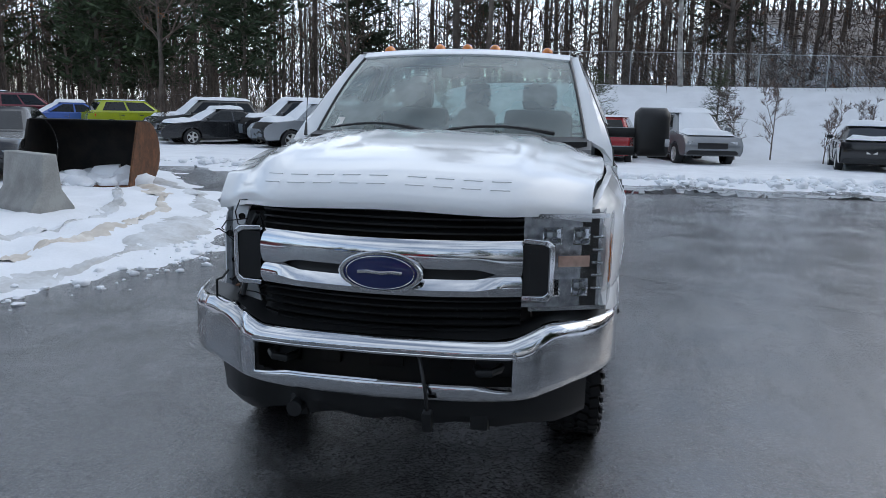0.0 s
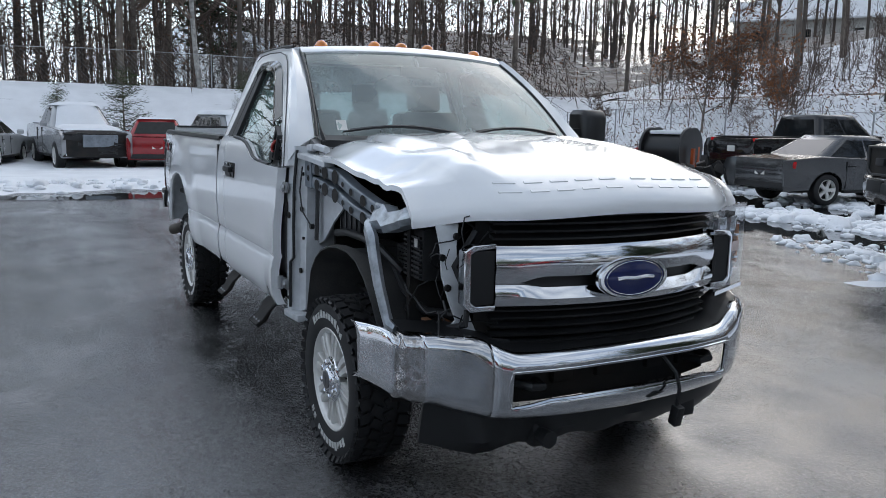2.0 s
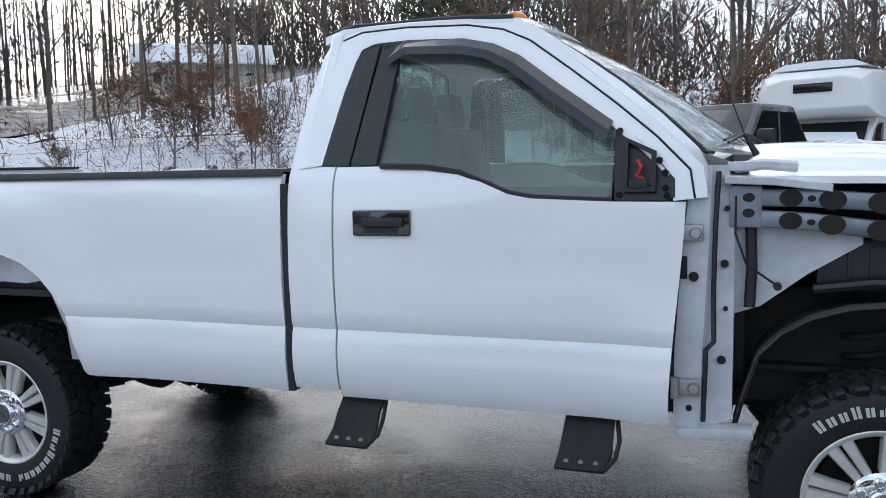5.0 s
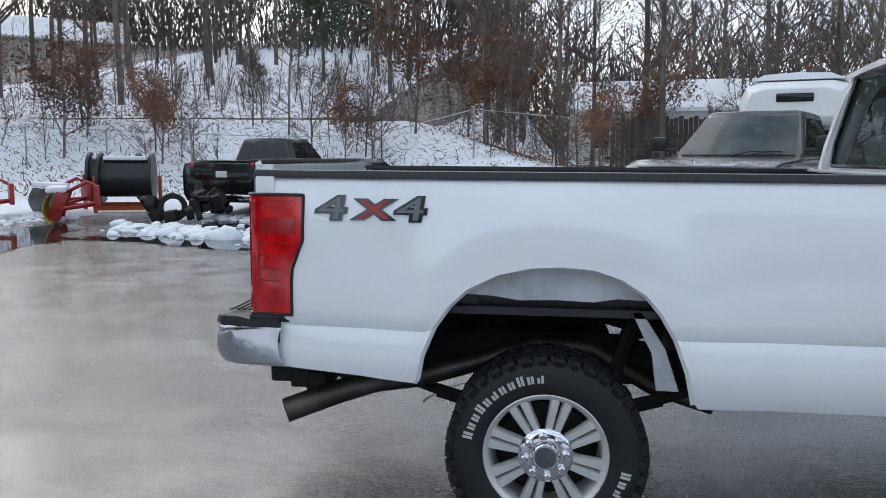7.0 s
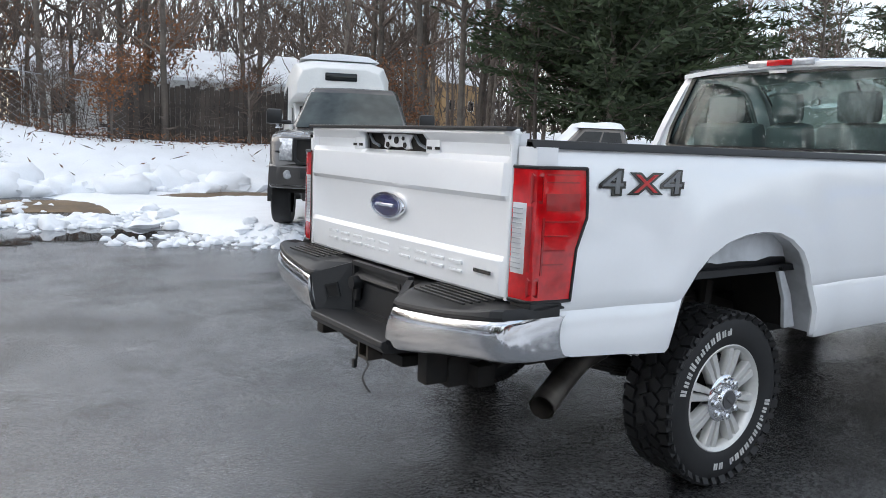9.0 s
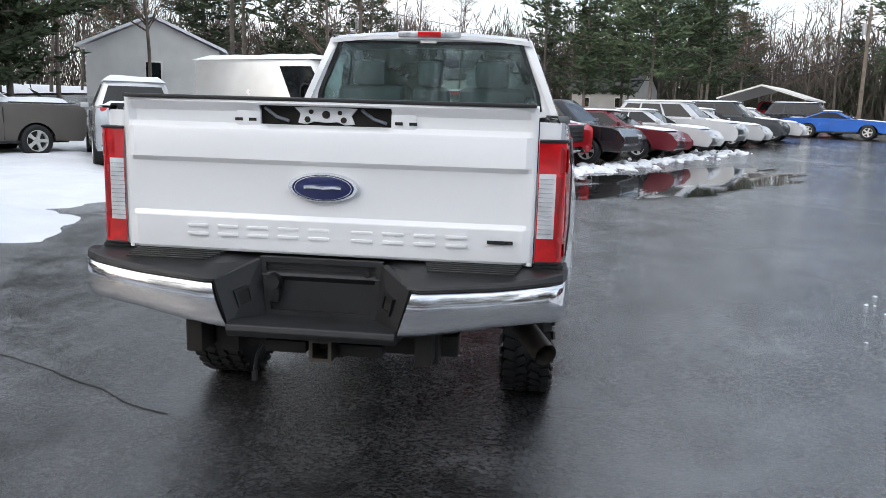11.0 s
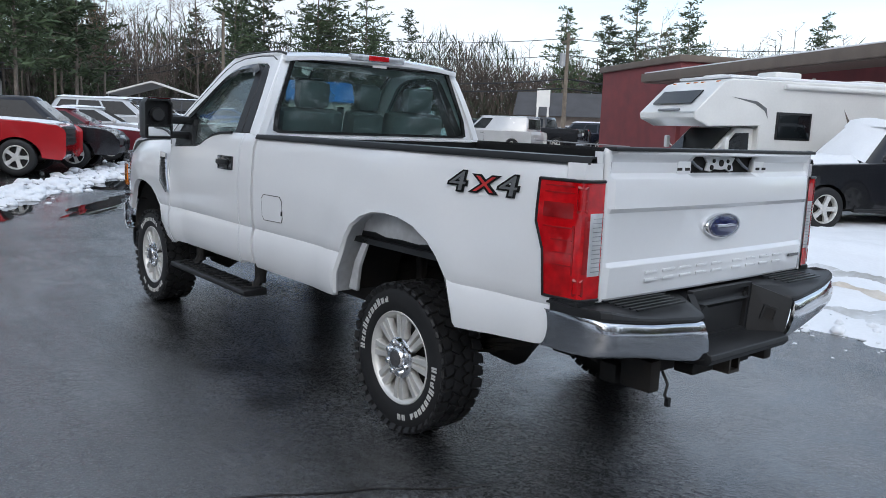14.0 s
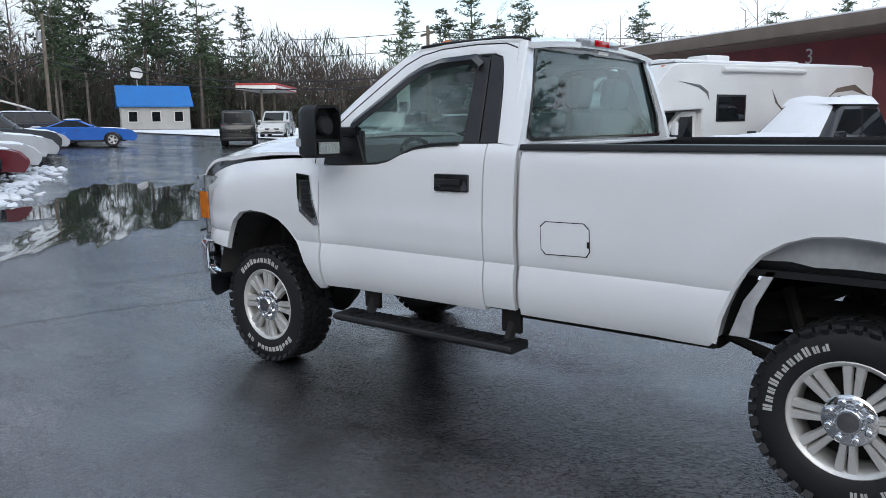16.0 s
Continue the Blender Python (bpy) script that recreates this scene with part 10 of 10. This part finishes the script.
g = Geo().tube([tops[0] + Vector((0, 0, 0.2)), Vector((30, -2, 13.5)), Vector((4, 22, 17))], 0.02, 4)
solid("power_line", g, M["plastic"], "black overhead cable crossing the lot", "cable", "overhead cables")

# ---- fences ----
def chain_fence(pts, h, label):
    f = thing("chain_link_fence", None, label, "fence")
    mesh_ = Geo()
    for (ax, ay), (bx, by) in zip(pts, pts[1:]):
        n = max(1, round(math.hypot(bx - ax, by - ay) / 3.0))
        for k in range(n):
            x0, y0, x1, y1 = (lerp(ax, bx, k / n), lerp(ay, by, k / n), lerp(ax, bx, (k + 1) / n), lerp(ay, by, (k + 1) / n))
            z0, z1 = land(x0, y0), land(x1, y1)
            part("post", Geo().tube([(x0, y0, z0 - 0.1), (x0, y0, z0 + h + 0.03)], 0.03, 6), M["galv"], f)
            part("top_rail", Geo().tube([(x0, y0, z0 + h), (x1, y1, z1 + h)], 0.014, 5), M["galv"], f)
            m = 15
            for j in range(-m, m + 1):
                for sgn in (1, -1):
                    t0, t1 = j / m, j / m + h / 3.0
                    lo, hi_ = max(t0, 0), min(t1, 1)
                    if hi_ <= lo:
                        continue
                    za, zb = (lo - t0) * 3.0, (hi_ - t0) * 3.0
                    u0, u1 = (lo, hi_) if sgn > 0 else (1 - lo, 1 - hi_)
                    a = Vector((lerp(x0, x1, u0), lerp(y0, y1, u0), lerp(z0, z1, u0) + za))
                    b = Vector((lerp(x0, x1, u1), lerp(y0, y1, u1), lerp(z0, z1, u1) + zb))
                    w = Vector((0.0016, 0.0016, 0.0025))
                    mesh_.add([a - w, b - w, b + w, a + w], [(0, 1, 2, 3)])
    tagged(part("wire_mesh", mesh_, M["galv"], f, "woven wire mesh", fix=False), kind="stuff")


chain_fence([(-74, -62), (-54, -30), (-39, -11), (-33.0, 0), (-31.5, 14), (-29.5, 21), (-20, 22), (-4, 20.6), (0.4, 20.4)], 1.6, "galvanised chain-link fence along the top of the bank")
wf = thing("board_fence", None, "dark weathered board fence behind the snowbank", "fence")
for k in range(40):
    x = 0.4 + 0.15 * k
    y = 22.5 - 0.12 * (x - 0.2)
    part("board", Geo().box((x, y, land(x, y) + 0.85 + 0.05 * (k % 3)), (0.14, 0.03, 1.8), None), M["wood_dark"], wf)
part("rail", Geo().box((4.6, 22.0, land(4.6, 22) + 1.2), (9, 0.05, 0.1), pose(0, 0, 0, 0, 0, -6.8)).box((4.6, 22.0, land(4.6, 22) + 0.5), (9, 0.05, 0.1), pose(0, 0, 0, 0, 0, -6.8)), M["wood_dark"], wf)
gr_ = thing("guard_rail", None, "low galvanised pipe rail on the verge", "rail")
g = Geo().tube([(25.6, -26.6, land(25, -26) + 0.75), (17.5, -30.0, land(17, -30) + 0.75)], 0.03, 6)
part("rail", g, M["galv"], gr_)
for t in steps(0, 1, 4):
    x, y = lerp(25.6, 17.5, t), lerp(-26.6, -30.0, t)
    part("post", Geo().tube([(x, y, land(x, y)), (x, y, land(x, y) + 0.78)], 0.03, 6), M["galv"], gr_)

# ---- loose things ----
# concrete barrier
g = Geo().loft([[(px, py, z_) for py, z_ in ((-0.32, 0), (0.32, 0), (0.32, 0.08), (0.15, 0.34), (0.10, 0.84), (-0.10, 0.84), (-0.15, 0.34), (-0.32, 0.08))] for px in (-0.6, 0.6)])
br = solid("concrete_barrier", g, M["concrete"], "weathered grey concrete barrier standing in snow", "barrier")
br.matrix_world = pose(-4.3, -7.05, land(-4.3, -7.0) + 0.08, 0, 0, 62)
bv = br.modifiers.new("edge", "BEVEL")
bv.width, bv.segments = 0.02, 2
cone = thing("traffic_barrel", pose(-2.4, -8.6, land(-2.4, -8.6) + 0.06), "orange traffic barrel with a pale band", "barrel")
part("drum", Geo().lathe([(0.0, 0), (0.30, 0), (0.28, 0.3), (0.27, 0.6), (0.24, 0.9), (0.0, 0.92)], 20, (0, 0, 0), "z"), M["orange"], cone)
part("band", Geo().lathe([(0.287, 0.32), (0.284, 0.45)], 20, (0, 0, 0), "z"), M["sign_white"], cone)
# loader bucket with snow in it
bk = thing("loader_bucket", pose(-8.7, -8.9, land(-8.7, -8.9) + 0.05, 0, 0, 8), "dark steel loader bucket holding snow", "bucket")
arc = [(0.55 + 0.62 * math.cos(t), 0.62 + 0.62 * math.sin(t)) for t in steps(math.radians(90), math.radians(270), 10)]
arc = [(0.95, 1.24)] + arc + [(1.45, 0.02)]
part("shell", Geo().sheet([[(px - 0.4, py, z_) for px, z_ in arc] for py in steps(-1.05, 1.05, 4)], (0.012, 0, 0.02)), M["under"], bk)
for s in (-1, 1):
    part("side_plate", Geo().prism([(px - 0.4, s * 1.06, z_) for px, z_ in arc], (0, s * 0.04, 0)), M["rust"] if s > 0 else M["under"], bk, "rusty side plate")
part("cutting_edge", Geo().box((1.06, 0, 0.02), (0.18, 2.15, 0.04)), M["rust"], bk)
lumps("bucket_snow", 120, lambda r: (-8.25 + r.gauss(0, 0.35), -8.95 + r.gauss(0, 0.5)), 0.26, "heap of dirty snow in the loader bucket", M["snow"], 12)
# cable drums on an orange carrier
for k, (x, y) in enumerate(((-11.9, 14.2), (-12.9, 15.4))):
    dr = thing("cable_drum", pose(x, y, land(x, y) + 0.08, 0, 0, 20), "large black cable drum with snow on top", "drum", "cable drums")
    part("flange", Geo().lathe([(0, -0.62), (0.62, -0.62), (0.62, -0.55), (0, -0.55)], 24, (0, 0, 0.85), "x"), M["plastic"], dr)
    part("flange", Geo().lathe([(0, 0.55), (0.62, 0.55), (0.62, 0.62), (0, 0.62)], 24, (0, 0, 0.85), "x"), M["plastic"], dr)
    part("core", Geo().lathe([(0.45, -0.55), (0.45, 0.55)], 24, (0, 0, 0.85), "x"), M["plastic"], dr)
    part("carrier", Geo().box((-0.75, 0, 0.45), (0.08, 0.12, 0.9)).box((0.75, 0, 0.45), (0.08, 0.12, 0.9)).box((0, 0, 0.12), (1.6, 0.10, 0.10)), M["orange"], dr, "orange steel carrier")
    part("snow_cap", Geo().box((0, 0, 1.33), (1.0, 0.5, 0.10), None, 0.04), M["snow"], dr)
# engine parts beside them
g = Geo()
r4 = random.Random(9)
for _ in range(26):
    g.box((r4.gauss(0, 0.45), r4.gauss(0, 0.35), r4.uniform(0.1, 0.65)), (r4.uniform(0.1, 0.4), r4.uniform(0.1, 0.4), r4.uniform(0.08, 0.3)), pose(0, 0, 0, r4.uniform(0, 90), r4.uniform(0, 90), r4.uniform(0, 90)), 0.02)
g.lathe([(0.2, -0.1), (0.32, -0.1), (0.32, 0.1), (0.2, 0.1)], 18, (-0.6, 0, 0.32))
mp = thing("scrap_engine", pose(-9.6, 13.2, land(-9.6, 13.2) + 0.02, 0, 0, 30), "heap of dark engine scrap with a wheel", "scrap")
pieces("scrap_piece", g, M["under"], mp)
# snow plows, red and yellow
for k, (x, y, hd) in enumerate(((-15.0, 12.6, 40), (-13.6, 13.6, 55), (-12.6, 12.2, 30))):
    pl = thing("snow_plow", pose(x, y, land(x, y) + 0.06, 0, 0, hd), "red and yellow plow attachment half buried in snow", "plow", "snow plows")
    part("blade", Geo().sheet([[(-0.15 * math.sin(math.pi * t), py, 0.75 * t) for t in steps(0, 1, 6)] for py in steps(-1.15, 1.15, 4)], (0.02, 0, 0)), M["plow_yellow"] if k != 1 else M["plastic"], pl)
    g = Geo()
    for py in (-0.6, 0.0, 0.6):
        g.box((0.18, py, 0.42), (0.30, 0.07, 0.75), pose(0, 0, 0, 0, 20, 0), 0.01)
    pieces("rib", g, M["plow_red"], pl)
    part("a_frame", Geo().tube([(0.2, -0.7, 0.35), (1.1, 0, 0.45), (0.2, 0.7, 0.35)], 0.06, 6).box((1.15, 0, 0.65), (0.12, 0.7, 0.6), None, 0.02).tube([(0.25, 0.3, 0.7), (0.9, 0.15, 1.05), (1.15, 0.1, 0.9)], 0.05, 6), M["plow_red"], pl)
    part("snow_cap", Geo().box((0.15, 0.2, 0.86), (0.5, 1.6, 0.16), None, 0.07), M["snow"], pl)
    pl.scale = (0.82, 0.82, 0.82)
# dark mat of trash at the far kerb
g = Geo()
for k in range(9):
    g.box((0.14 * k - 0.5, 0.04 * math.sin(k * 2), 0.05 + 0.02 * (k % 3)), (0.2, 0.26, 0.08), pose(0, 0, 0, 8 * (k % 3) - 8, 12 * (k % 2) - 6, 20 * k), 0.03)
mt = solid("torn_mat", g, M["plastic"], "crumpled black mat lying on wet asphalt", "mat")
mt.matrix_world = pose(6.9, 2.3, land(6.9, 2.3), 0, 0, -20)
